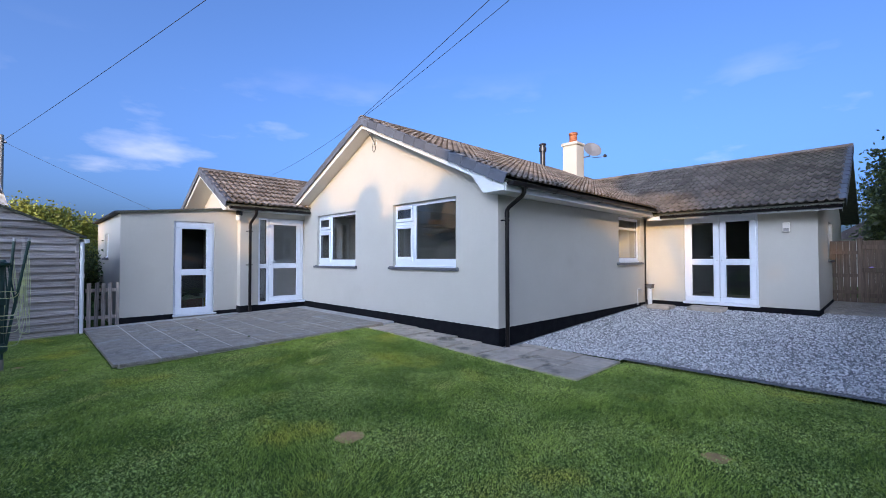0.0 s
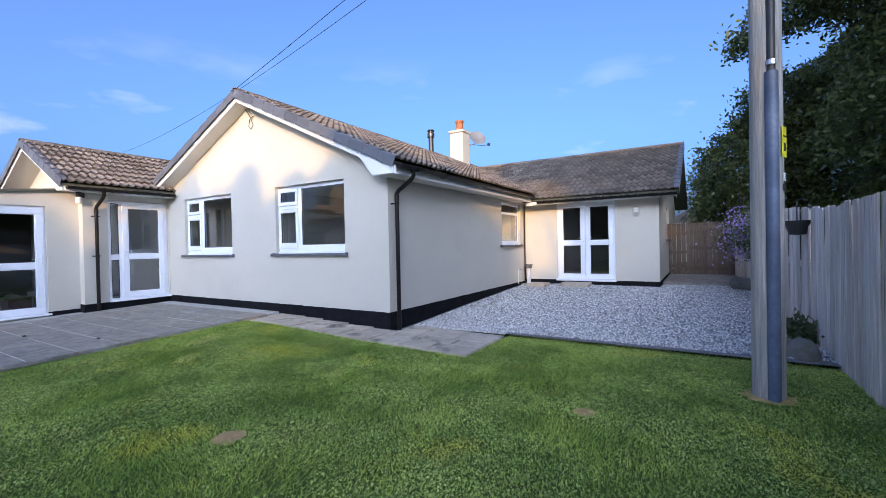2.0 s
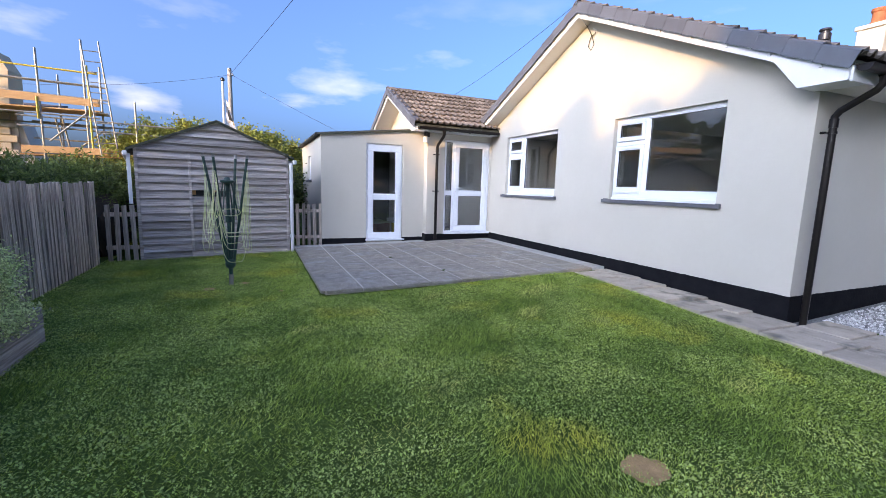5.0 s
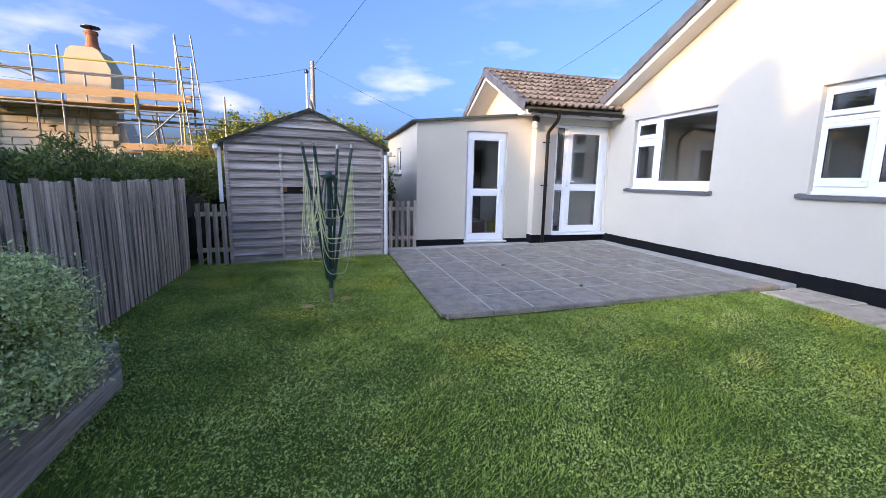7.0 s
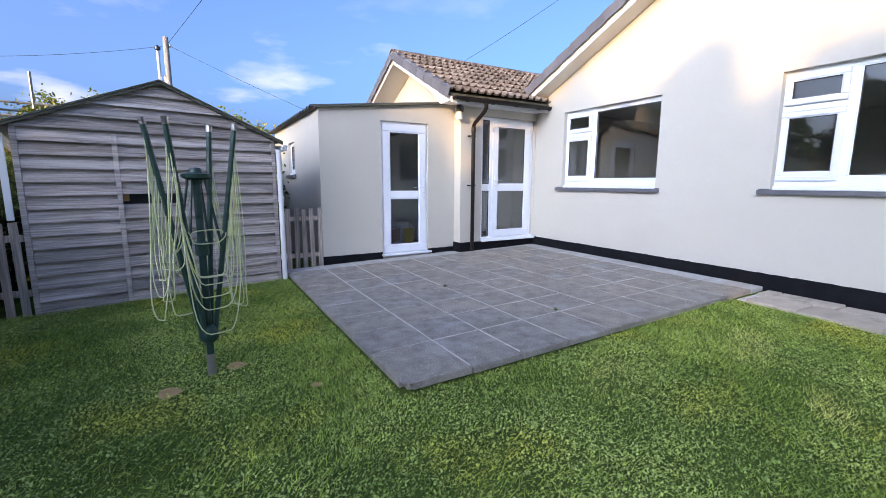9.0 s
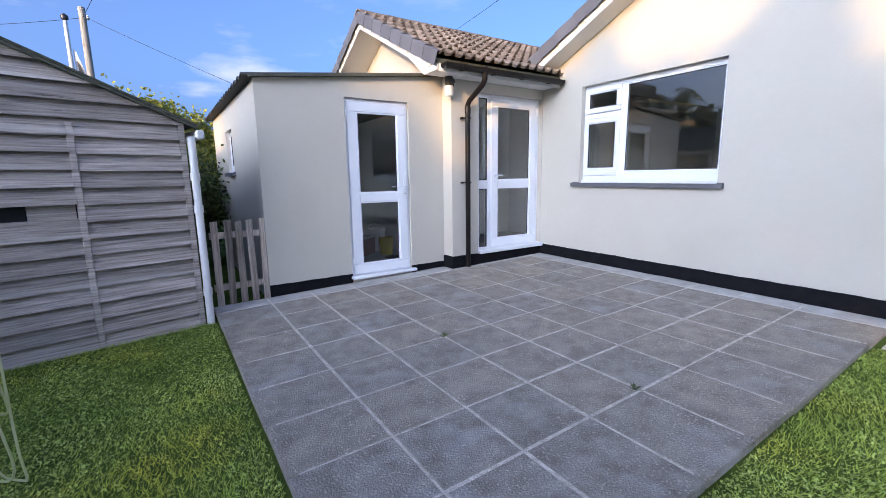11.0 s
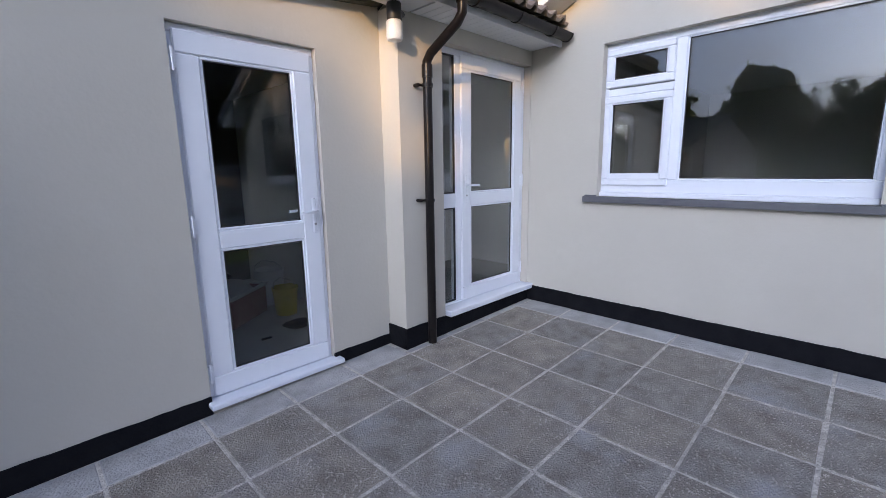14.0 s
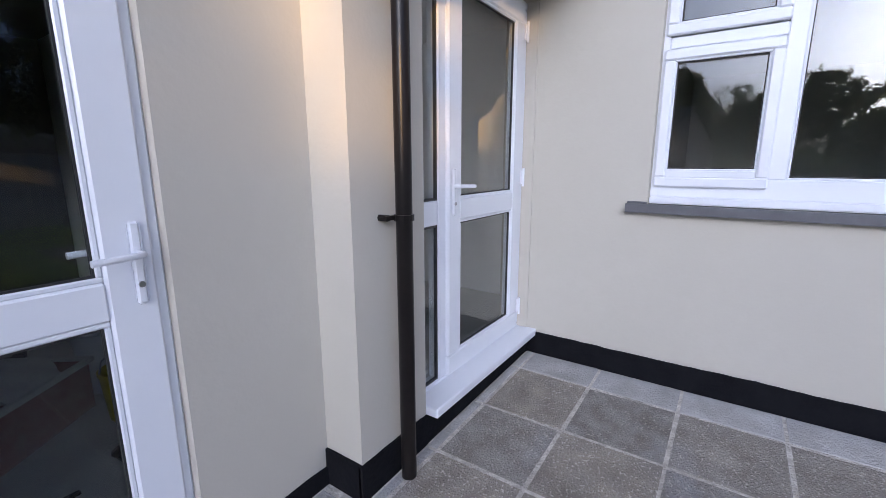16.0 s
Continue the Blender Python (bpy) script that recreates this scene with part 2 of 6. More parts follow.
YELLOW_PLASTIC = material("yellow_plastic", (0.60, 0.46, 0.03), 0.5, (0.5, 0.38, 0.03), 8)
WHITE_PLASTIC = material("white_plastic", (0.75, 0.76, 0.76), 0.4, (0.68, 0.69, 0.69), 5)
BLACK_PLASTIC = material("black_plastic", (0.015, 0.015, 0.016), 0.5, (0.03, 0.03, 0.03), 6)
RAG = material("plaster_dusted_cloth", (0.55, 0.54, 0.52), 0.95, (0.4, 0.39, 0.37), 9, bump=0.5)
SIGN = material("yellow_sign", (0.78, 0.66, 0.03), 0.5, (0.72, 0.6, 0.03), 6)
DISH = material("grey_dish_mesh", (0.19, 0.19, 0.20), 0.5, (0.15, 0.15, 0.16), 6)
ROOF_FAR = material("far_slate_roof", (0.16, 0.12, 0.11), 0.9, (0.11, 0.09, 0.085), 3, bump=0.4)
FLAGCLOTH = material("white_flag_cloth", (0.7, 0.7, 0.7), 0.9, (0.6, 0.6, 0.62), 6)
LAMPGLASS = material("opal_lamp_shade", (0.82, 0.82, 0.80), 0.3)
GLASS = glazing("window_glass")
GLASS_DARK = glazing("door_glass", (0.88, 0.91, 0.91), 0.05)


# ---- building blocks ----
class Shape:
    """Collects vertices and faces of one mesh."""

    def __init__(self):
        self.v, self.f, self.smooth = [], [], False

    def add(self, verts, faces):
        k = len(self.v)
        self.v += [tuple(p) for p in verts]
        self.f += [tuple(k + i for i in f) for f in faces]
        return self

    def box(self, x0, x1, y0, y1, z0, z1, bevel=0.0, m=None):
        b = bmesh.new()
        bmesh.ops.create_cube(b, size=1, matrix=Matrix.LocRotScale(((x0 + x1) / 2, (y0 + y1) / 2, (z0 + z1) / 2), None, (x1 - x0, y1 - y0, z1 - z0)))
        if bevel:
            bmesh.ops.bevel(b, geom=b.edges[:], offset=bevel, segments=1 if bevel < 0.02 else 2, affect="EDGES")
        return self.take(b, m)

    def take(self, b, m=None):
        b.verts.index_update()
        verts = [(m @ v.co) if m else v.co.copy() for v in b.verts]
        self.add(verts, [[v.index for v in f.verts] for f in b.faces])
        b.free()
        return self

    def prism(self, outline, y0, y1, m=None):
        """An outline of (x, z) pushed from y0 to y1."""
        k = len(outline)
        verts = [(x, y0, z) for x, z in outline] + [(x, y1, z) for x, z in outline]
        if m:
            verts = [m @ Vector(p) for p in verts]
        return self.add(verts, [tuple(range(k)), tuple(range(2 * k - 1, k - 1, -1))] + [(i, i + k, (i + 1) % k + k, (i + 1) % k) for i in range(k)])

    def tube(self, points, radius, sides=8, caps=True):
        points = [Vector(p) for p in points]
        rs = radius if isinstance(radius, (list, tuple)) else [radius] * len(points)
        verts, faces, side = [], [], None
        for i, p in enumerate(points):
            d = (points[min(i + 1, len(points) - 1)] - points[max(i - 1, 0)]).normalized()
            if side is None:
                side = d.cross(Vector((0, 0, 1)) if abs(d.z) < 0.9 else Vector((1, 0, 0))).normalized()
            side = (side - d * side.dot(d)).normalized()
            up = d.cross(side)
            verts += [p + (side * math.cos(a) + up * math.sin(a)) * rs[i] for a in (2 * math.pi * k / sides for k in range(sides))]
        for i in range(len(points) - 1):
            for k in range(sides):
                a, b = i * sides + k, i * sides + (k + 1) % sides
                faces.append((a, b, b + sides, a + sides))
        if caps:
            faces += [tuple(range(sides - 1, -1, -1)), tuple(range(len(verts) - sides, len(verts)))]
        return self.add(verts, faces)

    def lathe(self, profile, m=None, sides=16):
        """A profile of (radius, height) turned round z."""
        verts = [(r * math.cos(2 * math.pi * k / sides), r * math.sin(2 * math.pi * k / sides), z) for r, z in profile for k in range(sides)]
        if m:
            verts = [m @ Vector(p) for p in verts]
        faces = [(i * sides + k, i * sides + (k + 1) % sides, (i + 1) * sides + (k + 1) % sides, (i + 1) * sides + k) for i in range(len(profile) - 1) for k in range(sides)]
        faces += [tuple(range(sides - 1, -1, -1)), tuple(range(len(verts) - sides, len(verts)))]
        return self.add(verts, faces)

    def round(self):
        self.smooth = True
        return self


def mesh(name, shape, mat):
    me = bpy.data.meshes.new(name)
    me.from_pydata(shape.v, [], shape.f)
    me.materials.append(mat)
    if shape.smooth:
        me.polygons.foreach_set("use_smooth", [True] * len(me.polygons))
        me.set_sharp_from_angle(angle=radians(40))
    me.update()
    return me


def part(name, shape, mat, parent=None, label=""):
    """Links a shape as one mesh object under a thing or a part."""
    ob = new(name, shape if isinstance(shape, bpy.types.Mesh) else mesh(name, shape, mat))
    ob.parent = parent
    return tagged(ob, label)


def thing(name, m=None, label="", category="", group="", kind=""):
    ob = new(name)
    ob.empty_display_size = 0.1
    if m:
        ob.matrix_world = m
    return tagged(ob, label, category, group, kind)


def solid(name, shape, mat, label="", category="", kind="", m=None):
    ob = part(name, shape, mat)
    if m:
        ob.matrix_world = m
    return tagged(ob, label, category, "", kind)


def cloud_mesh(name, verts, faces_n, mat):
    """A mesh of loose triangles (n, 3, 3) or quads (n, 4, 3)."""
    n, k = verts.shape[0], verts.shape[1]
    me = bpy.data.meshes.new(name)
    me.vertices.add(n * k)
    me.vertices.foreach_set("co", verts.astype(np.float32).ravel())
    me.loops.add(n * k)
    me.loops.foreach_set("vertex_index", np.arange(n * k, dtype=np.int32))
    me.polygons.add(n)
    me.polygons.foreach_set("loop_start", np.arange(0, n * k, k, dtype=np.int32))
    me.materials.append(mat)
    me.update(calc_edges=True)
    return me


def wall(name, m, length, z0, top, holes, mat, thick=0.28, label="", breaks=()):
    """A wall in the plane y = 0 of m, outside towards -y, with openings (u0, u1, z0, z1) that go through it; top(u) is its height."""
    cuts = sorted({0.0, length, *breaks, *(h[0] for h in holes), *(h[1] for h in holes)})
    s = Shape()
    for a, b in zip(cuts, cuts[1:]):
        spans, at = [], z0
        for h in sorted((h for h in holes if h[0] < (a + b) / 2 < h[1]), key=lambda h: h[2]):
            spans.append((at, at, h[2], h[2]))
            at = h[3]
        spans.append((at, at, top(a + 1e-6), top(b - 1e-6)))
        for za, zb, zc, zd in spans:
            if zc - za < 1e-4 and zd - zb < 1e-4:
                continue
            s.add([(a, 0, za), (b, 0, zb), (b, 0, zd), (a, 0, zc)], [(0, 1, 2, 3)])
            s.add([(a, thick, za), (b, thick, zb), (b, thick, zd), (a, thick, zc)], [(3, 2, 1, 0)])
        s.add([(a, 0, top(a + 1e-6)), (b, 0, top(b - 1e-6)), (b, thick, top(b - 1e-6)), (a, thick, top(a + 1e-6))], [(0, 1, 2, 3)])
        s.add([(a, 0, z0), (b, 0, z0), (b, thick, z0), (a, thick, z0)], [(3, 2, 1, 0)])
    for u in (0, length):
        s.add([(u, 0, z0), (u, thick, z0), (u, thick, top(u)), (u, 0, top(u))], [(0, 1, 2, 3) if u else (3, 2, 1, 0)])
    for a, b, c, d in holes:
        s.add([(a, 0, c), (b, 0, c), (b, 0, d), (a, 0, d), (a, thick, c), (b, thick, c), (b, thick, d), (a, thick, d)],
              [(0, 1, 5, 4), (1, 2, 6, 5), (2, 3, 7, 6), (3, 0, 4, 7)])
    return solid(name, s, mat, label, "wall", "structure", m)


# ---- ground ----
LAWN = 0.03


def ease(t):
    t = np.clip(t, 0, 1)
    return t * t * (3 - 2 * t)


def lawn_z(x, y):
    """The lawn rises a little towards the house and the patio."""
    return LAWN + 0.11 * ease((x - 0.8) / 4.4) * ease((y - 2.4) / 4.6) + 0.025 * ease((y - 4.5) / 2.5)



def patio_z(x):
    return 0.12 + 0.0225 * (x - 0.73)



def gravel_height(x, y):
    return 0.075 + 0.235 * min(max((x - 5.9) / 5.6, 0), 1) ** 0.9


s = Shape()
s.add([(-900, -900, 0), (900, -900, 0), (900, 900, 0), (-900, 900, 0)], [(0, 1, 2, 3)])
solid("ground", s, SOIL, "dark green ground reaching the horizon", "ground", "structure")
lawn = Shape()
nx, ny = 60, 80
gx = [-6.0 + 12.1 * i / nx for i in range(nx + 1)]
gy = [-3.0 + 15.5 * j / ny for j in range(ny + 1)]
lawn.add([(x, y, float(lawn_z(x, y)) + 0.008 * noise.noise((x * 1.3, y * 1.3, 0))) for y in gy for x in gx],
         [(j * (nx + 1) + i, j * (nx + 1) + i + 1, (j + 1) * (nx + 1) + i + 1, (j + 1) * (nx + 1) + i) for j in range(ny) for i in range(nx)])
solid("lawn", lawn.round(), SOIL, "green garden lawn with bare patches", "lawn", "structure")
grav = Shape()
nx, ny = 60, 40
gx = [5.45 + 11.0 * i / nx for i in range(nx + 1)]
gy = [-1.6 + 5.95 * j / ny for j in range(ny + 1)]
cells = [(i, j) for j in range(ny) for i in range(nx) if not (gx[i + 1] < 6.12 and gy[j] < 2.45) and not (gx[i + 1] < 6.01 and gy[j] < 4.2)]
grav.add([(x, y, gravel_height(x, y) + 0.008 * noise.noise((x * 2, y * 2, 3))) for y in gy for x in gx],
         [(j * (nx + 1) + i, j * (nx + 1) + i + 1, (j + 1) * (nx + 1) + i + 1, (j + 1) * (nx + 1) + i) for i, j in cells])
solid("gravel_bed", grav, GRAVEL_BED, "pale grey gravel yard beside the house", "gravel", "structure")

# ---- main house ----
RIDGE_Y, RIDGE_Z, PITCH = 7.80, 4.49, 0.4615
WING_RIDGE_Z = 4.36
FACE_WEST = lambda x, y: pose(x, y, 0, 0, 0, -90)


def main_top(u):
    return RIDGE_Z - 0.12 - PITCH * abs((11.1 - u) - RIDGE_Y)


W2 = (0.77, 2.58, 1.33, 2.62)
W1 = (4.00, 5.81, 1.34, 2.62)
wall("wall_gable", FACE_WEST(5.42, 11.10), 6.76, 0.0, main_top, [W2, W1], RENDER, label="cream rendered gable wall with a black plinth", breaks=(11.1 - RIDGE_Y,))
SW = (4.26, 5.56, 1.40, 2.50)
wall("wall_side", pose(5.70, 4.34, 0), 5.82, 0.0, lambda u: 2.70, [SW], RENDER, label="cream rendered side wall above gravel")
wall("wall_rear", pose(18.8, 10.8, 0, 0, 0, 180), 13.1, 0.0, lambda u: 2.70, [], RENDER, label="cream rendered rear wall")
FD = (0.90, 2.38, 0.44, 2.50)
wall("wall_wing", FACE_WEST(11.52, 4.30), 3.38, 0.0, lambda u: 2.66, [FD], RENDER, label="cream rendered wing wall with glazed doors")
WING_RIDGE_X = 15.2
WG = (2.1, 3.3, 1.46, 2.40)
wall("wall_wing_gable", pose(11.80, 0.92, 0), 7.0, 0.0, lambda u: WING_RIDGE_Z - 0.14 - 0.43 * abs(u + 11.80 - WING_RIDGE_X), [WG], RENDER, label="cream rendered gable end of the wing", breaks=(WING_RIDGE_X - 11.80,))
wall("wall_wing_rear", pose(18.8, 0.92, 0, 0, 0, 90), 9.9, 0.0, lambda u: 2.66, [], RENDER, label="cream rendered rear wall of the wing")

# ---- link and lean-to ----
LINK_FACE = 11.05
D2 = (0.44, 1.67, 0.37, 2.56)
wall("wall_link", pose(3.74, LINK_FACE, 0), 1.68, 0.0, lambda u: 2.72, [D2], RENDER, 0.22, label="cream rendered wall round a glazed door")
LINK_Y, LINK_Z = 12.95, 3.90
wall("wall_link_gable", FACE_WEST(3.80, 14.9), 3.60, 2.2, lambda u: LINK_Z - 0.12 - 0.49 * abs(14.9 - u - LINK_Y), [], RENDER, 0.2, label="cream rendered small gable above the lean-to", breaks=(14.9 - LINK_Y,))
D1 = (0.98, 1.83, 0.20, 2.38)
wall("wall_lean_to", pose(1.385, 11.26, 0), 2.355, 0.0, lambda u: 2.50 + 0.25 * u / 2.355, [D1], RENDER, 0.16, label="cream rendered lean-to wall with a glazed door")
SIDE_W = (1.5, 2.1, 1.54, 2.15)
wall("wall_lean_to_side", FACE_WEST(1.387, 15.2), 3.78, 0.0, lambda u: 2.48, [SIDE_W], RENDER, 0.16, label="cream rendered side of the lean-to")
wall("wall_lean_to_rear", pose(6.2, 15.2, 0, 0, 0, 180), 4.8, 0.0, lambda u: 2.5, [], RENDER, 0.16, label="rendered rear wall")

# ---- plinths ----
PL = 0.377


def plinth(name, m, spans, z1, label="black painted plinth along the wall foot"):
    """Ragged-topped black band, 12 mm proud of the wall."""
    s = Shape()
    for a, b in spans:
        n = max(2, int((b - a) / 0.05))
        us = [a + (b - a) * i / n for i in range(n + 1)]
        hs = [z1 + 0.006 * noise.noise((u * 9, z1 * 7, a)) + 0.004 * noise.noise((u * 31, 2, a)) for u in us]
        for i in range(n):
            u, w = us[i], us[i + 1]
            s.add([(u, -0.012, 0), (w, -0.012, 0), (w, -0.012, hs[i + 1]), (u, -0.012, hs[i]), (u, 0.01, hs[i]), (w, 0.01, hs[i + 1])], [(0, 1, 2, 3), (3, 2, 5, 4)])
        for u, h in ((a, hs[0]), (b, hs[-1])):
            s.add([(u, -0.012, 0), (u, 0.01, 0), (u, 0.01, h), (u, -0.012, h)], [(0, 1, 2, 3)])
    return solid(name, s, PLINTH, label, "plinth", "structure", m)


plinth("plinth_gable", FACE_WEST(5.42, 11.10), [(0, 6.76)], PL)
plinth("plinth_side", pose(5.42, 4.34, 0), [(-0.012, 6.09)], PL)
plinth("plinth_wing", FACE_WEST(11.52, 4.30), [(0.0, 3.38)], 0.44)
plinth("plinth_wing_gable", pose(11.52, 0.92, 0), [(-0.012, 7.2)], 0.44)
plinth("plinth_lean_to", pose(1.385, 11.26, 0), [(0, 0.98), (1.83, 2.355)], 0.265)
plinth("plinth_pier", pose(3.74, LINK_FACE, 0), [(-0.012, 0.44)], 0.353)
plinth("plinth_pier_side", FACE_WEST(3.74, 11.26), [(0, 0.21)], 0.353)
plinth("plinth_link_door", pose(3.74, LINK_FACE + 0.004, 0), [(0.44, 1.68)], 0.352)

# ---- rooms behind the glass ----
def block(name, x0, x1, y0, y1, z0, z1, mat, label, category="wall"):
    return solid(name, Shape().box(x0, x1, y0, y1, z0, z1), mat, label, category, "structure")


block("floor_main", 5.7, 18.5, 4.58, 10.8, 0.30, 0.38, CARPET, "grey carpeted floor indoors", "floor")
block("floor_wing", 11.8, 18.5, 1.2, 4.58, 0.30, 0.42, CARPET, "grey carpeted floor of the wing", "floor")
block("ceiling_main", 5.7, 18.5, 4.58, 10.8, 2.66, 2.72, PLASTER, "white indoor ceiling", "ceiling")
block("ceiling_wing", 11.8, 18.5, 1.2, 4.58, 2.62, 2.68, PLASTER, "white indoor ceiling of the wing", "ceiling")
block("wall_store_back", 9.6, 9.7, 4.58, 7.75, 0.38, 2.66, PLASTER, "pale plastered room wall")
block("wall_room_back", 9.6, 9.7, 7.86, 10.8, 0.38, 2.66, PLASTER, "pale plastered room wall")
block("wall_room_middle", 5.7, 9.59, 7.75, 7.85, 0.38, 2.66, PLASTER, "pale plastered partition")
block("wall_wing_back", 15.0, 15.1, 1.2, 4.58, 0.42, 2.62, DARKROOM, "plastered wing room wall, coloured dark for a dim room")
block("wall_room_far", 11.4, 11.5, 4.58, 10.8, 0.38, 2.66, PLASTER, "pale plastered wall")
block("floor_hall", 3.96, 6.2, 11.3, 15.0, 0.28, 0.37, CARPET, "grey hall floor", "floor")
block("wall_hall_left", 3.80, 3.95, 11.3, 15.0, 0.0, 2.66, PLASTER, "pale grey hall wall")
block("wall_hall_right", 6.1, 6.2, 10.9, 15.0, 0.0, 2.66, PLASTER, "pale grey hall wall")
block("wall_hall_back", 3.95, 6.1, 12.55, 12.65, 0.37, 2.66, PLASTER, "pale grey hall wall")
block("ceiling_hall", 3.80, 6.2, 11.3, 15.0, 2.66, 2.72, PLASTER, "white hall ceiling", "ceiling")
block("floor_lean_to", 1.55, 3.79, 11.42, 15.04, 0.10, 0.20, SCREED, "dusty concrete floor of the lean-to", "floor")
# added ceiling panel and back wall, their shade put into the colour
block("ceiling_lean_to", 1.55, 3.79, 11.55, 14.4, 2.465, 2.495, DARKROOM, "added panel under the lean-to roof, coloured dark for a dim room", "ceiling")
block("wall_lean_to_back", 1.55, 3.79, 14.3, 14.4, 0.2, 2.46, DARKROOM, "lean-to inner wall, coloured dark for a dim room")


# ---- windows and doors ----
def ring(s, x0, x1, z0, z1, y0, y1, w, bevel=0.006):
    """A rectangular frame of four mitre-like bars."""
    s.box(x0, x1, y0, y1, z0, z0 + w, bevel)
    s.box(x0, x1, y0, y1, z1 - w, z1, bevel)
    s.box(x0, x0 + w, y0, y1, z0 + w, z1 - w, bevel)
    s.box(x1 - w, x1, y0, y1, z0 + w, z1 - w, bevel)
    return s


def pane(parent, x0, x1, z0, z1, y, mat=None):
    ob = part("pane", Shape().box(x0, x1, y, y + 0.012, z0, z1), mat or GLASS, parent)
    ob.visible_shadow = False
    return ob


def handle(parent, x, z, y, side):
    """A lever on a long backplate with a keyhole."""
    s = Shape().box(x - 0.016, x + 0.016, y - 0.012, y, z - 0.15, z + 0.09, 0.008)
    h = part("handle", s, UPVC, parent, "white plastic lever handle")
    s = Shape().tube([(x, y - 0.01, z), (x, y - 0.05, z), (x + side * 0.012, y - 0.058, z), (x + side * 0.12, y - 0.058, z - 0.004)], 0.010, 8)
    part("lever", s.round(), UPVC, h)
    part("keyhole", Shape().lathe([(0.009, 0), (0.009, 0.004)], pose(x, y - 0.012, z - 0.09, 90), 10), STEEL, h, "steel key barrel")


def casement_window(name, m, w, h, label, split=0.595, fan=0.40, sill=True, recess=0.075):
    """A frame set into a plastered reveal; split is the mullion's place, left of which two sashes open."""
    win = thing(name, m, label, "window", kind="structure")
    y = recess
    foot = 0.148 if split else 0.10
    s = Shape().box(-0.02, w + 0.02, y, y + 0.07, 0.04, foot, 0.006).box(-0.02, w + 0.02, y, y + 0.07, h - 0.055, h + 0.02, 0.006)
    s.box(-0.02, 0.035, y, y + 0.07, foot, h - 0.055, 0.006).box(w - 0.04, w + 0.02, y, y + 0.07, foot, h - 0.055, 0.006)
    if split:
        s.box(split - 0.038, split + 0.038, y, y + 0.07, foot, h - 0.055, 0.005)
    s.box(0.002, w - 0.002, y - 0.035, y + 0.07, 0, 0.04, 0.006)
    frame_part = part("window_frame", s, UPVC, win)
    if split:
        zt = h - fan
        part("transom", Shape().box(0.035, split - 0.038, y, y + 0.07, zt - 0.03, zt + 0.03, 0.005), UPVC, frame_part)
        xr = split - 0.036
        for z0, z1, rail in ((0.098, zt - 0.036, 0.037), (zt + 0.036, h - 0.048, 0.0)):
            s = ring(Shape(), 0.012, xr, z0, z1, y - 0.024, y + 0.05, 0.058, 0.009)
            if rail:
                s.box(0.07, xr - 0.058, y - 0.020, y + 0.05, z0 + 0.055, z0 + 0.058 + rail, 0.004)
            sash = part("sash", s, UPVC, win)
            z0 += rail
            part("bead", ring(Shape(), 0.068, xr - 0.056, z0 + 0.056, z1 - 0.056, y - 0.014, y + 0.01, 0.012, 0.004), UPVC, sash)
            pane(sash, 0.066, xr - 0.054, z0 + 0.054, z1 - 0.054, y + 0.012)
            part("gasket", ring(Shape(), 0.079, xr - 0.067, z0 + 0.067, z1 - 0.067, y - 0.006, y + 0.011, 0.006, 0), BLACK_PLASTIC, sash)
        x0 = split + 0.038
    else:
        x0 = 0.035
    pane(win, x0, w - 0.04, foot, h - 0.055, y + 0.024)
    part("bead", ring(Shape(), x0, w - 0.04, foot, h - 0.055, y + 0.006, y + 0.022, 0.012, 0.004), UPVC, win)
    part("gasket", ring(Shape(), x0 + 0.011, w - 0.051, foot + 0.011, h - 0.066, y + 0.012, y + 0.023, 0.006, 0), BLACK_PLASTIC, win)
    if sill:
        s = Shape().prism([(-0.11, -0.05), (w + 0.07, -0.05), (w + 0.07, 0.0), (-0.11, 0.0)], -0.055, y - 0.036)
        s.box(-0.11, 0.0, -0.02, 0.0, -0.004, 0.012, 0.005).box(w, w + 0.07, -0.02, 0.0, -0.004, 0.012, 0.005)
        part("window_sill", s, SILL, win, "grey slate sill")
    return win


casement_window("window_1", FACE_WEST(5.42, 7.10) @ pose(0, 0, 1.34), 1.81, 1.28, "white casement window with a grey sill")
casement_window("window_2", FACE_WEST(5.42, 10.33) @ pose(0, 0, 1.33), 1.81, 1.29, "white casement window reflecting the garden")
casement_window("window_3", pose(9.96, 4.34, 1.40), 1.30, 1.10, "white side window above gravel", 0.0)
part("transom", Shape().box(0.055, 1.245, 0.08, 0.15, 0.80, 0.86, 0.005), UPVC, bpy.data.objects["window_3"])
casement_window("window_4", pose(13.90, 0.92, 1.46), 1.20, 0.94, "white window in the wing gable", 0.0)
casement_window("window_5", FACE_WEST(1.387, 13.7) @ pose(0, 0, 1.54), 0.60, 0.61, "small white lean-to window", 0.0, sill=True, recess=0.05)


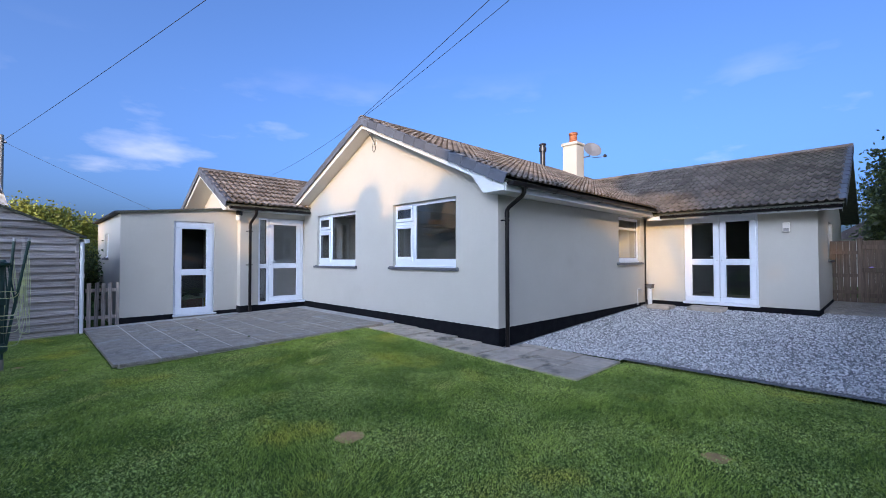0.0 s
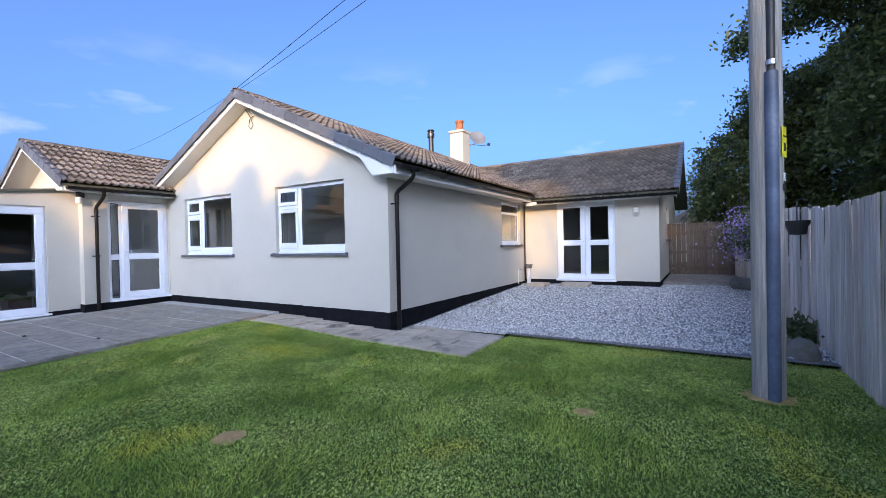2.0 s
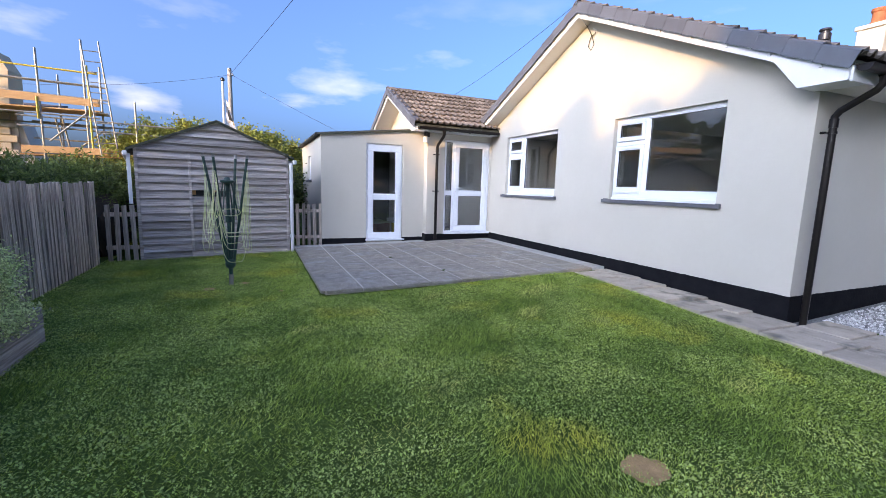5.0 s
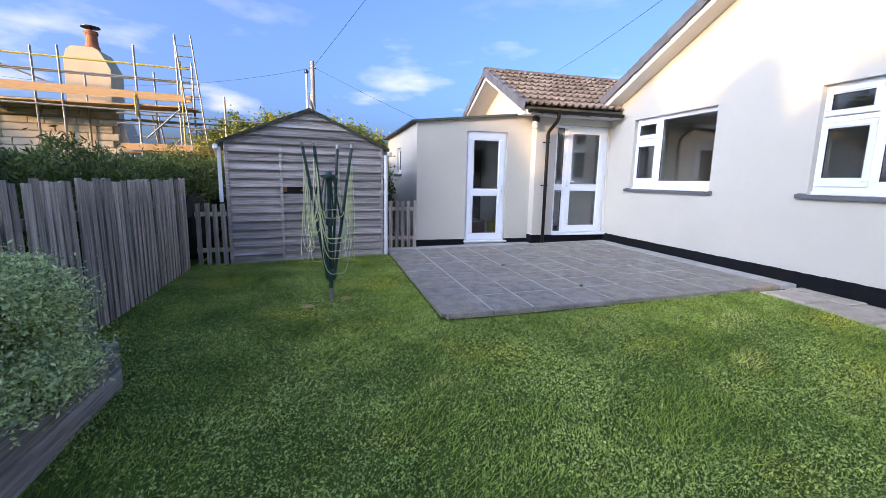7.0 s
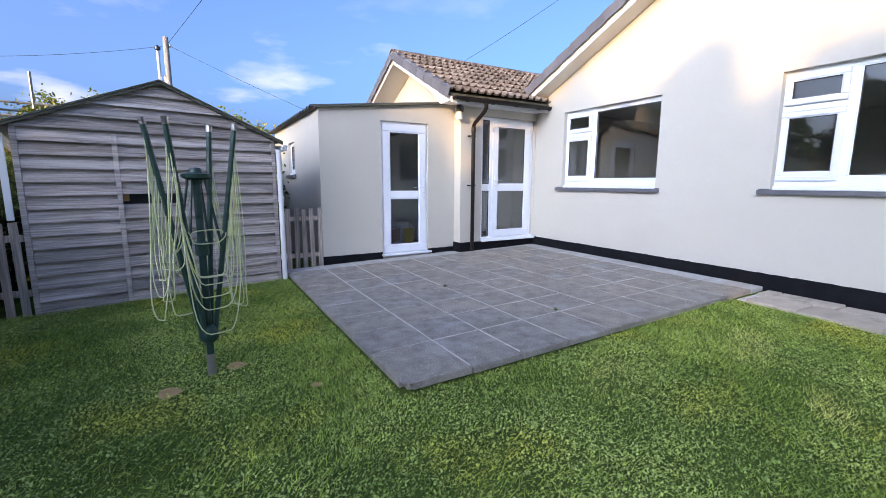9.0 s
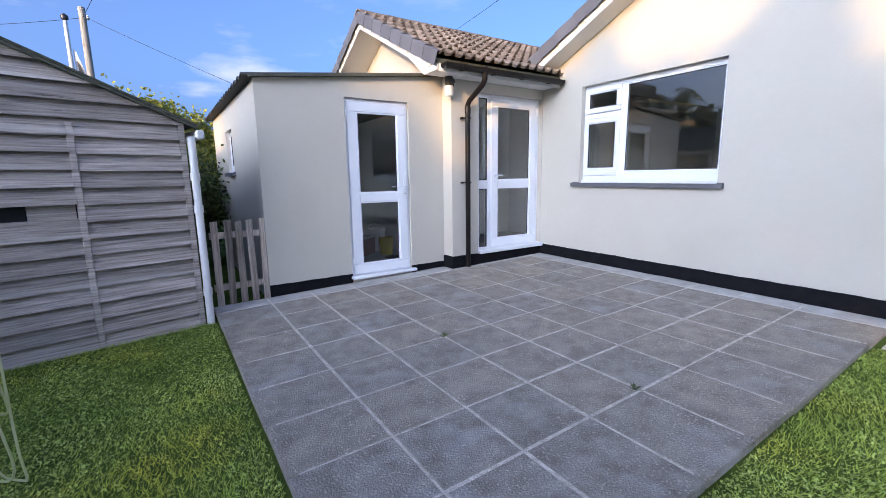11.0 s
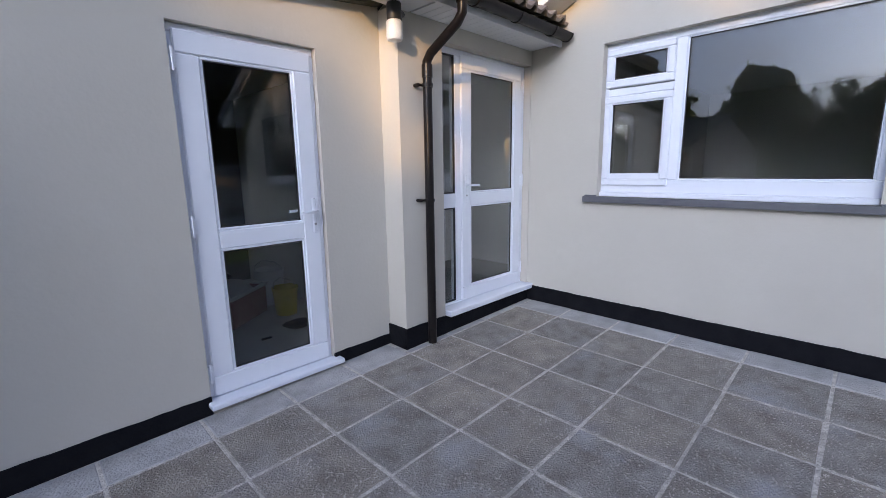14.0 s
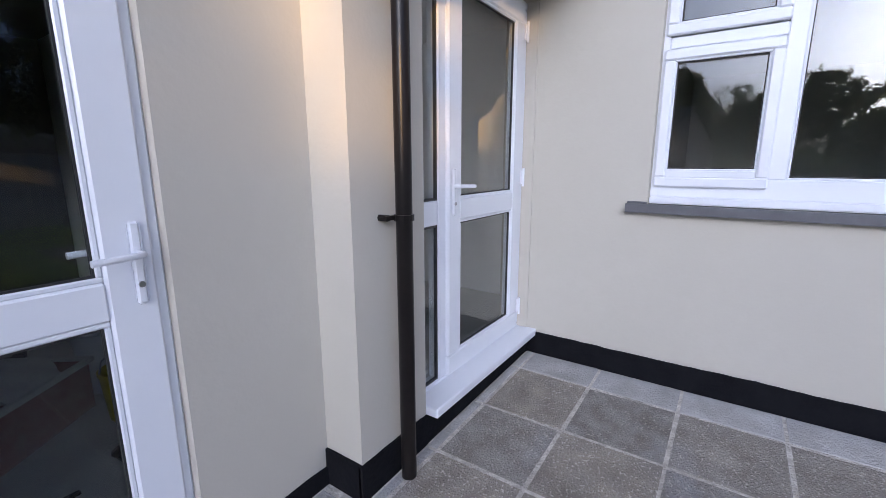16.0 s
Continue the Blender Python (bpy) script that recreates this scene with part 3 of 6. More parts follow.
def door_leaf(parent, x0, x1, z0, z1, y, glass, hinge_left=True, stile=0.115, mid=None, lever=True):
    leaf = part("door", ring(Shape(), x0, x1, z0, z1, y, y + 0.06, stile, 0.008), UPVC, parent)
    zm = mid if mid else z0 + (z1 - z0) * 0.47
    part("middle_rail", Shape().box(x0 + stile, x1 - stile, y, y + 0.06, zm - 0.055, zm + 0.055, 0.006), UPVC, leaf)
    for a, b in ((z0 + stile, zm - 0.055), (zm + 0.055, z1 - stile)):
        pane(leaf, x0 + stile - 0.004, x1 - stile + 0.004, a - 0.004, b + 0.004, y + 0.025, glass)
        part("bead", ring(Shape(), x0 + stile, x1 - stile, a, b, y + 0.006, y + 0.022, 0.016, 0.004), UPVC, leaf)
        part("gasket", ring(Shape(), x0 + stile + 0.016, x1 - stile - 0.016, a + 0.016, b - 0.016, y + 0.012, y + 0.024, 0.006, 0), BLACK_PLASTIC, leaf)
    if lever:
        handle(leaf, x1 - 0.045 if hinge_left else x0 + 0.045, zm + 0.125, y, -1 if hinge_left else 1)
    xh = x0 - 0.012 if hinge_left else x1 + 0.012
    for z in (z0 + 0.16, (z0 + z1) / 2, z1 - 0.16):
        s = Shape().box(xh - 0.016, xh - 0.004, y - 0.010, y + 0.002, z - 0.045, z + 0.045, 0.003).box(xh + 0.004, xh + 0.018, y - 0.012, y + 0.002, z - 0.045, z + 0.045, 0.003)
        s.tube([(xh, y - 0.016, z - 0.06), (xh, y - 0.016, z + 0.06)], 0.008, 8)
        part("hinge", s, UPVC, leaf, "white butt hinge")
    return leaf


# lean-to door
d = thing("door_1", pose(1.385 + D1[0], 11.295, D1[2]), "white glazed half-panelled door, shut, in the lean-to", "door", kind="structure")
w, h = D1[1] - D1[0], D1[3] - D1[2]
part("door_frame", ring(Shape(), 0, w, 0.0, h, 0.006, 0.08, 0.045), UPVC, d)
leaf = door_leaf(d, 0.03, w - 0.03, 0.04, h - 0.03, -0.012, GLASS_DARK, True, 0.125, 1.0)
xl = w - 0.075
part("inner_lever", Shape().tube([(xl, 0.05, 1.125), (xl, 0.10, 1.125), (xl - 0.012, 0.11, 1.125), (xl - 0.12, 0.11, 1.121)], 0.010, 8).round(), UPVC, leaf)
part("door_sill", Shape().box(-0.02, w + 0.04, -0.11, 0.0, 0.0, 0.035, 0.006), UPVC, d)
# link door with a side light
d = thing("door_2", pose(3.74 + D2[0], LINK_FACE, D2[2]), "white glazed door with narrow side light, shut", "door", kind="structure")
w, h = D2[1] - D2[0], D2[3] - D2[2]
s = ring(Shape(), 0, w, 0.0, h, 0.075, 0.145, 0.05)
s.box(0.225, 0.292, 0.075, 0.145, 0.05, h - 0.05, 0.005)
s.box(0.05, 0.078, 0.077, 0.143, 0.05, h - 0.05, 0.004).box(w - 0.09, w - 0.05, 0.077, 0.143, 0.05, h - 0.05, 0.004)
s.box(0.078, 0.225, 0.08, 0.14, 0.892, 1.015, 0.005)
part("door_frame", s, UPVC, d)
for a, b in ((0.05, 0.892), (1.015, h - 0.05)):
    pane(d, 0.078, 0.225, a, b, 0.10, GLASS)
    part("gasket", ring(Shape(), 0.078, 0.225, a, b, 0.085, 0.099, 0.012, 0), BLACK_PLASTIC, d)
door_leaf(d, 0.286, w - 0.075, 0.045, h - 0.03, 0.055, GLASS, False, 0.115, 0.957)
part("door_sill", Shape().box(0.0, w + 0.03, -0.07, 0.10, -0.02, 0.03, 0.006), UPVC, d)
# wing doors
d = thing("door_3", FACE_WEST(11.52, 4.30) @ pose(FD[0], 0, FD[2]), "pair of white glazed doors, shut, in the wing", "door", kind="structure")
w, h = FD[1] - FD[0], FD[3] - FD[2]
part("door_frame", ring(Shape(), 0, w, 0.0, h, 0.04, 0.11, 0.05), UPVC, d)
door_leaf(d, 0.04, w / 2 - 0.004, 0.04, h - 0.03, 0.022, GLASS_DARK, True, 0.11, 0.98)
door_leaf(d, w / 2 + 0.004, w - 0.04, 0.04, h - 0.03, 0.022, GLASS_DARK, False, 0.11, 0.98)
part("door_sill", Shape().box(-0.02, w + 0.02, -0.07, 0.08, -0.025, 0.03, 0.006), UPVC, d)

# ---- roofs ----
TILE_W, TILE_G = 0.30, 0.33


def tile_mesh(width=TILE_W, length=0.37, n=16):
    s = Shape()
    xs = [width * i / n for i in range(n + 1)]
    zs = [0.046 * max(0.0, math.sin(2 * math.pi * (2 * i / n) - 0.6)) ** 0.65 + 0.004 for i in range(n + 1)]
    top = [(x, 0, z + 0.056) for x, z in zip(xs, zs)] + [(x, length, z + 0.002) for x, z in zip(xs, zs)]
    k = n + 1
    under = [(x, 0, z + 0.030) for x, z in zip(xs, zs)] + [(x, length, z - 0.006) for x, z in zip(xs, zs)]
    s.add(top, [(i, i + 1, i + 1 + k, i + k) for i in range(n)])
    s.add(under, [(i + k, i + 1 + k, i + 1, i) for i in range(n)])
    s.add(top[:k] + under[:k], [(i + k, i + 1 + k, i + 1, i) for i in range(n)])
    s.add([top[n], top[n + k], under[n + k], under[n]], [(0, 3, 2, 1)])
    return mesh("tile", s, TILE)


TILE_MESH = tile_mesh()


def slope(roof, eave, along, up, length, run, keep=lambda x, y: True, deck=True):
    """Tiles on a slope: eave is its lower corner, along the eave's direction, up the direction up the slope."""
    along, up = Vector(along).normalized(), Vector(up).normalized()
    nrm = along.cross(up)
    m = Matrix.Translation(eave) @ Matrix((along, up, nrm)).transposed().to_4x4()
    rng = random.Random(5)
    for j in range(int(run / TILE_G) + 1):
        for i in range(int(length / TILE_W + 0.5)):
            x, y = i * TILE_W, j * TILE_G
            if y > run - 0.1 or not keep(x + TILE_W / 2, y + TILE_G / 2):
                continue
            t = part("tile", TILE_MESH, TILE, roof)
            t.matrix_local = m @ pose(x, y, 0.012, rng.uniform(-0.4, 0.4), rng.uniform(-0.5, 0.5), rng.uniform(-0.3, 0.3))
    return m


def deck_part(roof, pts, thick=0.05):
    a = [Vector(p) for p in pts]
    b = [p - Vector((0, 0, thick)) for p in a]
    k = len(a)
    part("deck", Shape().add(a + b, [tuple(range(k)), tuple(range(2 * k - 1, k - 1, -1))] + [(i, i + k, (i + 1) % k + k, (i + 1) % k) for i in range(k)]), FELT, roof)


def verge(roof, foot, top, out, piece=0.325):
    """Stepped slate-grey caps along a verge; out is the direction away from the gable."""
    foot, top, out = Vector(foot), Vector(top), Vector(out)
    d = (top - foot)
    n = round(d.length / piece)
    step = d.length / n
    y = d.normalized()
    z = out.cross(y)
    if z.z < 0:
        z = -z
    m = Matrix((out, y, z)).transposed().to_4x4()
    prof = [(-0.11, 0.055), (-0.11, 0.062), (0.012, 0.062), (0.030, 0.045), (0.030, -0.105), (0.022, -0.105), (0.022, 0.042), (0.008, 0.055)]
    s = Shape()
    k = len(prof)
    verts = [(x + 0.005, 0.003, zz + 0.010) for x, zz in prof] + [(x, step + 0.012, zz - 0.003) for x, zz in prof]
    faces = [tuple(range(k)), tuple(range(2 * k - 1, k - 1, -1))] + [(i, i + k, (i + 1) % k + k, (i + 1) % k) for i in range(k)]
    s.add(verts, faces)
    me = mesh("verge_cap", s, VERGE)
    for i in range(n):
        c = part("verge_cap", me, VERGE, roof)
        c.matrix_local = Matrix.Translation(foot + y * (i * step)) @ m


def ridge_row(roof, a, b, piece=0.45):
    a, b = Vector(a), Vector(b)
    d = b - a
    n = max(1, round(d.length / piece))
    step = d.length / n
    s = Shape()
    ang = [math.pi * k / 8 for k in range(9)]
    outer = [(0.125 * math.cos(t), 0.09 * math.sin(t)) for t in ang]
    inner = [(0.11 * math.cos(t), 0.076 * math.sin(t)) for t in reversed(ang)]
    prof = outer + inner
    k = len(prof)
    s.add([(x, 0, z + 0.006) for x, z in prof] + [(x, step + 0.02, z) for x, z in prof], [tuple(range(k)), tuple(range(2 * k - 1, k - 1, -1))] + [(i, i + k, (i + 1) % k + k, (i + 1) % k) for i in range(k)])
    me = mesh("ridge_tile", s.round(), TILE)
    y = d.normalized()
    x = y.cross(Vector((0, 0, 1))).normalized()
    m = Matrix((x, y, x.cross(y))).transposed().to_4x4()
    for i in range(n):
        t = part("ridge_tile", me, TILE, roof)
        t.matrix_local = Matrix.Translation(a + y * i * step) @ m


VX, EY, FOOT_Y = 5.10, 3.96, 11.12
EAVE_Z = RIDGE_Z - PITCH * (RIDGE_Y - EY)
roof = thing("roof_main", None, "brown weathered concrete tile roof with slate-grey verges", "roof", kind="structure")
deck_part(roof, [(VX, EY, EAVE_Z), (15.2, EY, EAVE_Z), (15.2, RIDGE_Y, RIDGE_Z), (VX, RIDGE_Y, RIDGE_Z)])
deck_part(roof, [(VX, RIDGE_Y, RIDGE_Z), (19, RIDGE_Y, RIDGE_Z), (19, 11.64, EAVE_Z), (5.5, 11.64, EAVE_Z), (5.5, FOOT_Y, RIDGE_Z - PITCH * (FOOT_Y - RIDGE_Y)), (VX, FOOT_Y, RIDGE_Z - PITCH * (FOOT_Y - RIDGE_Y))])
cosm = math.cos(math.atan(PITCH))
WPITCH = 0.43
WING_EAVE_X = 11.06
WING_EAVE_Z = WING_RIDGE_Z - WPITCH * (WING_RIDGE_X - WING_EAVE_X)


def main_keep(x, y):
    wx, wy = VX + x, EY + y * cosm
    return RIDGE_Z - PITCH * (RIDGE_Y - wy) > WING_RIDGE_Z - WPITCH * (WING_RIDGE_X - wx) - 0.10


slope(roof, (VX, EY - 0.03, EAVE_Z - 0.012), (1, 0, 0), (0, 1, PITCH), 10.2, (RIDGE_Y - EY) / cosm, main_keep)
verge(roof, (VX, EY - 0.04, EAVE_Z + 0.0), (VX, RIDGE_Y, RIDGE_Z + 0.02), (-1, 0, 0))
verge(roof, (VX, FOOT_Y, RIDGE_Z + 0.02 - PITCH * (FOOT_Y - RIDGE_Y)), (VX, RIDGE_Y, RIDGE_Z + 0.02), (-1, 0, 0))
ridge_row(roof, (VX - 0.02, RIDGE_Y, RIDGE_Z + 0.015), (15.2, RIDGE_Y, RIDGE_Z + 0.015))

roof = thing("roof_wing", None, "brown weathered concrete tile roof of the wing", "roof", kind="structure")
WVY = 0.50
cosw = math.cos(math.atan(WPITCH))
deck_part(roof, [(WING_EAVE_X, WVY, WING_EAVE_Z), (WING_RIDGE_X, WVY, WING_RIDGE_Z), (WING_RIDGE_X, RIDGE_Y, WING_RIDGE_Z), (WING_EAVE_X, 4.2, WING_EAVE_Z)])
deck_part(roof, [(WING_RIDGE_X, WVY, WING_RIDGE_Z), (19.2, WVY, WING_RIDGE_Z - 4 * WPITCH), (19.2, RIDGE_Y, WING_RIDGE_Z - 4 * WPITCH), (WING_RIDGE_X, RIDGE_Y, WING_RIDGE_Z)])


def wing_keep(x, y):
    wx, wy = WING_EAVE_X + y * cosw, 7.40 - x
    return WING_RIDGE_Z - WPITCH * (WING_RIDGE_X - wx) >= RIDGE_Z - PITCH * abs(RIDGE_Y - wy) - 0.10


slope(roof, (WING_EAVE_X - 0.03, 7.40, WING_EAVE_Z - 0.012), (0, -1, 0), (1, 0, WPITCH), 7.40 - WVY, (WING_RIDGE_X - WING_EAVE_X) / cosw, wing_keep)
verge(roof, (WING_EAVE_X - 0.03, WVY, WING_EAVE_Z), (WING_RIDGE_X, WVY, WING_RIDGE_Z + 0.02), (0, -1, 0))
ridge_row(roof, (WING_RIDGE_X, WVY - 0.02, WING_RIDGE_Z + 0.015), (WING_RIDGE_X, RIDGE_Y, WING_RIDGE_Z + 0.015))

roof = thing("roof_link", None, "brown concrete tile roof over the link", "roof", kind="structure")
LVX, LEY, LP = 3.32, 10.73, 0.49
LEZ = LINK_Z - LP * (LINK_Y - LEY)
cosl = math.cos(math.atan(LP))
deck_part(roof, [(LVX, LEY, LEZ), (7.5, LEY, LEZ), (7.5, LINK_Y, LINK_Z), (LVX, LINK_Y, LINK_Z)])
deck_part(roof, [(LVX, LINK_Y, LINK_Z), (7.5, LINK_Y, LINK_Z), (7.5, 15.1, LEZ), (LVX, 15.1, LEZ)])
slope(roof, (LVX, LEY - 0.03, LEZ - 0.014), (1, 0, 0), (0, 1, LP), 4.2, (LINK_Y - LEY) / cosl, lambda x, y: LVX + x < 5.6 or LINK_Z - LP * (LINK_Y - LEY - y * cosl) > RIDGE_Z - PITCH * abs(LEY + y * cosl - RIDGE_Y))
verge(roof, (LVX, LEY - 0.04, LEZ), (LVX, LINK_Y, LINK_Z + 0.02), (-1, 0, 0))
verge(roof, (LVX, 15.1, LEZ), (LVX, LINK_Y, LINK_Z + 0.02), (-1, 0, 0))
ridge_row(roof, (LVX - 0.02, LINK_Y, LINK_Z + 0.015), (7.5, LINK_Y, LINK_Z + 0.015))

# ---- barge boards, soffits and fascias ----


def barge(name, x, wall_x, ey, ez, ry, rz, eave_soffit, box=0.46, cut=None):
    """White boards along both gable slopes and cream soffits back to the wall."""
    b = thing(name, None, "white barge boards and cream soffit under the verge", "barge board", kind="structure")
    for sgn in (-1, 1):
        y_foot = ey if sgn < 0 else 2 * ry - ey
        pitch = (rz - ez) / (ry - ey)
        dz = -0.055
        y0, z0 = y_foot, ez + dz
        boxed = sgn < 0 or cut is None
        if not boxed:
            y0, z0 = cut, rz + dz - pitch * (cut - ry)
        pts = [(y0, z0), (ry, rz + dz), (ry, rz + dz - 0.115), (y0 + (-sgn) * 0.66, z0 - 0.115 + pitch * 0.66), (y0 + (-sgn) * box, eave_soffit), (y0, eave_soffit)]
        if not boxed:
            pts = [(y0, z0), (ry, rz + dz), (ry, rz + dz - 0.115), (y0, z0 - 0.115)]
        s = Shape()
        k = len(pts)
        s.add([(x + 0.012, y, z) for y, z in pts] + [(x + 0.034, y, z) for y, z in pts],
              [tuple(range(k)), tuple(range(2 * k - 1, k - 1, -1))] + [(i, i + k, (i + 1) % k + k, (i + 1) % k) for i in range(k)])
        part("barge_board", s, BOARD, b)
        ya = y0 + (-sgn) * (0.64 if boxed else 0.0)
        za = z0 - 0.105 + pitch * (0.64 if boxed else 0.0)
        zr = rz + dz - 0.105
        s = Shape()
        s.add([(x + 0.03, ya, za), (x + 0.03, ry, zr), (wall_x + 0.05, ry, zr), (wall_x + 0.05, ya, za), (x + 0.03, ya, za + 0.02), (x + 0.03, ry, zr + 0.02), (wall_x + 0.05, ry, zr + 0.02), (wall_x + 0.05, ya, za + 0.02)],
              [(0, 1, 2, 3), (7, 6, 5, 4), (0, 3, 7, 4), (1, 0, 4, 5), (2, 1, 5, 6), (3, 2, 6, 7)])
        part("soffit", s, SOFFIT, b, "cream soffit board")
        # boxed end under the eave
        yb = y0 + (-sgn) * box
        s = Shape()
        s.add([(x + 0.03, ya, za), (x + 0.03, yb, eave_soffit), (x + 0.03, y0, eave_soffit), (wall_x + 0.05, y0, eave_soffit), (wall_x + 0.05, yb, eave_soffit), (wall_x + 0.05, ya, za)],
              [(0, 1, 4, 5), (1, 2, 3, 4)])
        if boxed:
            part("box_end", s, BOARD, b)
        for i in range(8):
            f = (i + 0.5) / 8
            yy, zz = y0 + (ry - y0) * f, z0 + (rz + dz - z0) * f - 0.055
            part("clip", Shape().box(x - 0.004, x + 0.014, yy - 0.02, yy + 0.02, zz - 0.02, zz + 0.02, 0.004), BOARD, b)
    return b


barge("barge_main", VX, 5.42, EY + 0.02, EAVE_Z, RIDGE_Y, RIDGE_Z, 2.545, 0.41, cut=FOOT_Y - 0.02)
barge("barge_link", LVX, 3.80, LEY + 0.02, LEZ, LINK_Y, LINK_Z, 2.69, 0.30)
solid("soffit_side", Shape().box(5.475, 11.5, EY + 0.03, 4.32, 2.545, 2.565), SOFFIT, "cream eave soffit of the side wall", "soffit", "structure")
solid("fascia_side", Shape().box(VX + 0.04, 11.06, EY, EY + 0.022, 2.535, EAVE_Z - 0.03), BOARD, "white fascia behind the gutter", "fascia", "structure")
s = Shape().box(11.08, 11.52, 0.62, 3.84, 2.50, 2.52)
solid("soffit_wing", s, SOFFIT, "cream eave soffit of the wing", "soffit", "structure")
solid("fascia_wing", Shape().box(WING_EAVE_X, WING_EAVE_X + 0.022, WVY + 0.03, 4.1, 2.44, WING_EAVE_Z - 0.03), BOARD, "white fascia of the wing", "fascia", "structure")
s = Shape()
for x in range(18):
    s.box(3.87 + x * 0.085, 3.953 + x * 0.085, LEY + 0.03, LINK_FACE, 2.69, 2.705, 0.003)
solid("soffit_link", s, BOARD, "white grooved soffit over the door", "soffit", "structure")
solid("fascia_link", Shape().box(3.36, 5.42, LEY, LEY + 0.022, 2.67, LEZ - 0.03), BOARD, "white fascia over the door", "fascia", "structure")
s = Shape()
xr, zr = WING_RIDGE_X, WING_RIDGE_Z - 0.055
s.add([(WING_EAVE_X, WVY + 0.03, WING_EAVE_Z - 0.2), (WING_EAVE_X, WVY + 0.03, WING_EAVE_Z - 0.05), (xr, WVY + 0.03, zr), (xr, WVY + 0.03, zr - 0.17)], [(0, 3, 2, 1)])
s.add([(WING_EAVE_X + 0.3, WVY + 0.04, WING_EAVE_Z - 0.08), (xr, WVY + 0.04, zr - 0.13), (xr, 0.95, zr - 0.13), (WING_EAVE_X + 0.3, 0.95, WING_EAVE_Z - 0.08)], [(0, 1, 2, 3)])
solid("barge_wing", s, BOARD, "white barge board of the wing gable", "barge board", "structure")

# lean-to roof: dark corrugated sheets falling to the outer side
s = Shape()
N = 74
for i in range(N):
    y0, y1 = 11.20 + i * 0.056, 11.20 + (i + 1) * 0.056
    a, b = 0.024 * math.sin(i * math.pi / 2), 0.024 * math.sin((i + 1) * math.pi / 2)
    za, zb = 2.505, 2.775
    s.add([(1.27, y0, za + a), (3.80, y0, zb + a), (3.80, y1, zb + b), (1.27, y1, za + b), (1.27, y0, za + a - 0.012), (3.80, y0, zb + a - 0.012), (3.80, y1, zb + b - 0.012), (1.27, y1, za + b - 0.012)],
          [(0, 1, 2, 3), (7, 6, 5, 4), (3, 7, 4, 0), (0, 4, 5, 1)])
r = thing("roof_lean_to", None, "dark corrugated lean-to roof with a thin edge", "roof", kind="structure")
part("sheet", s, SHEET, r)
part("edge_trim", Shape().add([(1.33, 11.19, 2.485), (3.72, 11.19, 2.742), (3.72, 11.19, 2.770), (1.33, 11.19, 2.513), (1.33, 11.27, 2.485), (3.72, 11.27, 2.742), (3.72, 11.27, 2.770), (1.33, 11.27, 2.513)],
     [(0, 1, 2, 3), (7, 6, 5, 4), (3, 2, 6, 7), (0, 4, 5, 1), (0, 3, 7, 4)]), FELT, r, "dark green roof edge trim")


# ---- gutters and downpipes ----
def gutter(name, a, b, label, brackets=4):
    a, b = Vector(a), Vector(b)
    g = thing(name, None, label, "gutter", kind="structure")
    d = (b - a).normalized()
    side = d.cross(Vector((0, 0, 1))).normalized()
    ang = [math.pi + math.pi * k / 8 for k in range(9)]
    prof = [(0.06 * math.cos(t), 0.06 * math.sin(t)) for t in ang] + [(0.053 * math.cos(t), 0.053 * math.sin(t)) for t in reversed(ang)]
    k = len(prof)
    s = Shape().add([a + side * x + Vector((0, 0, z)) for x, z in prof] + [b + side * x + Vector((0, 0, z)) for x, z in prof],
                    [tuple(range(k)), tuple(range(2 * k - 1, k - 1, -1))] + [(i, i + k, (i + 1) % k + k, (i + 1) % k) for i in range(k)])
    part("trough", s.round(), GUTTER, g)
    for i in range(brackets):
        p = a + (b - a) * ((i + 0.5) / brackets)
        q = [(0.068 * math.cos(t), 0.068 * math.sin(t)) for t in ang] + [(0.06 * math.cos(t), 0.06 * math.sin(t)) for t in reversed(ang)]
        s = Shape().add([p - d * 0.02 + side * x + Vector((0, 0, z)) for x, z in q] + [p + d * 0.02 + side * x + Vector((0, 0, z)) for x, z in q],
                        [tuple(range(k)), tuple(range(2 * k - 1, k - 1, -1))] + [(i, i + k, (i + 1) % k + k, (i + 1) % k) for i in range(k)])
        part("bracket", s, GUTTER, g)
    for p, e in ((a, -1), (b, 1)):
        s = Shape().add([p + side * x + Vector((0, 0, z)) for x, z in [(0.066 * math.cos(t), 0.066 * math.sin(t)) for t in ang]] + [p + d * e * 0.012 + side * x + Vector((0, 0, z)) for x, z in [(0.066 * math.cos(t), 0.066 * math.sin(t)) for t in ang]],
                        [tuple(range(9)), tuple(range(17, 8, -1))] + [(i, i + 9, (i + 1) % 9 + 9, (i + 1) % 9) for i in range(9)])
        part("end_cap", s, GUTTER, g)
    return g


gutter("gutter_side", (VX + 0.05, EY - 0.075, EAVE_Z - 0.05), (11.0, EY - 0.075, EAVE_Z - 0.04), "black half-round gutter along the side eave", 7)
gutter("gutter_wing", (WING_EAVE_X - 0.06, 3.75, WING_EAVE_Z - 0.05), (WING_EAVE_X - 0.06, 0.52, WING_EAVE_Z - 0.05), "black half-round gutter of the wing", 5)
gutter("gutter_link", (3.38, LEY - 0.075, LEZ - 0.06), (5.36, LEY - 0.075, LEZ - 0.06), "black half-round gutter over the door", 4)


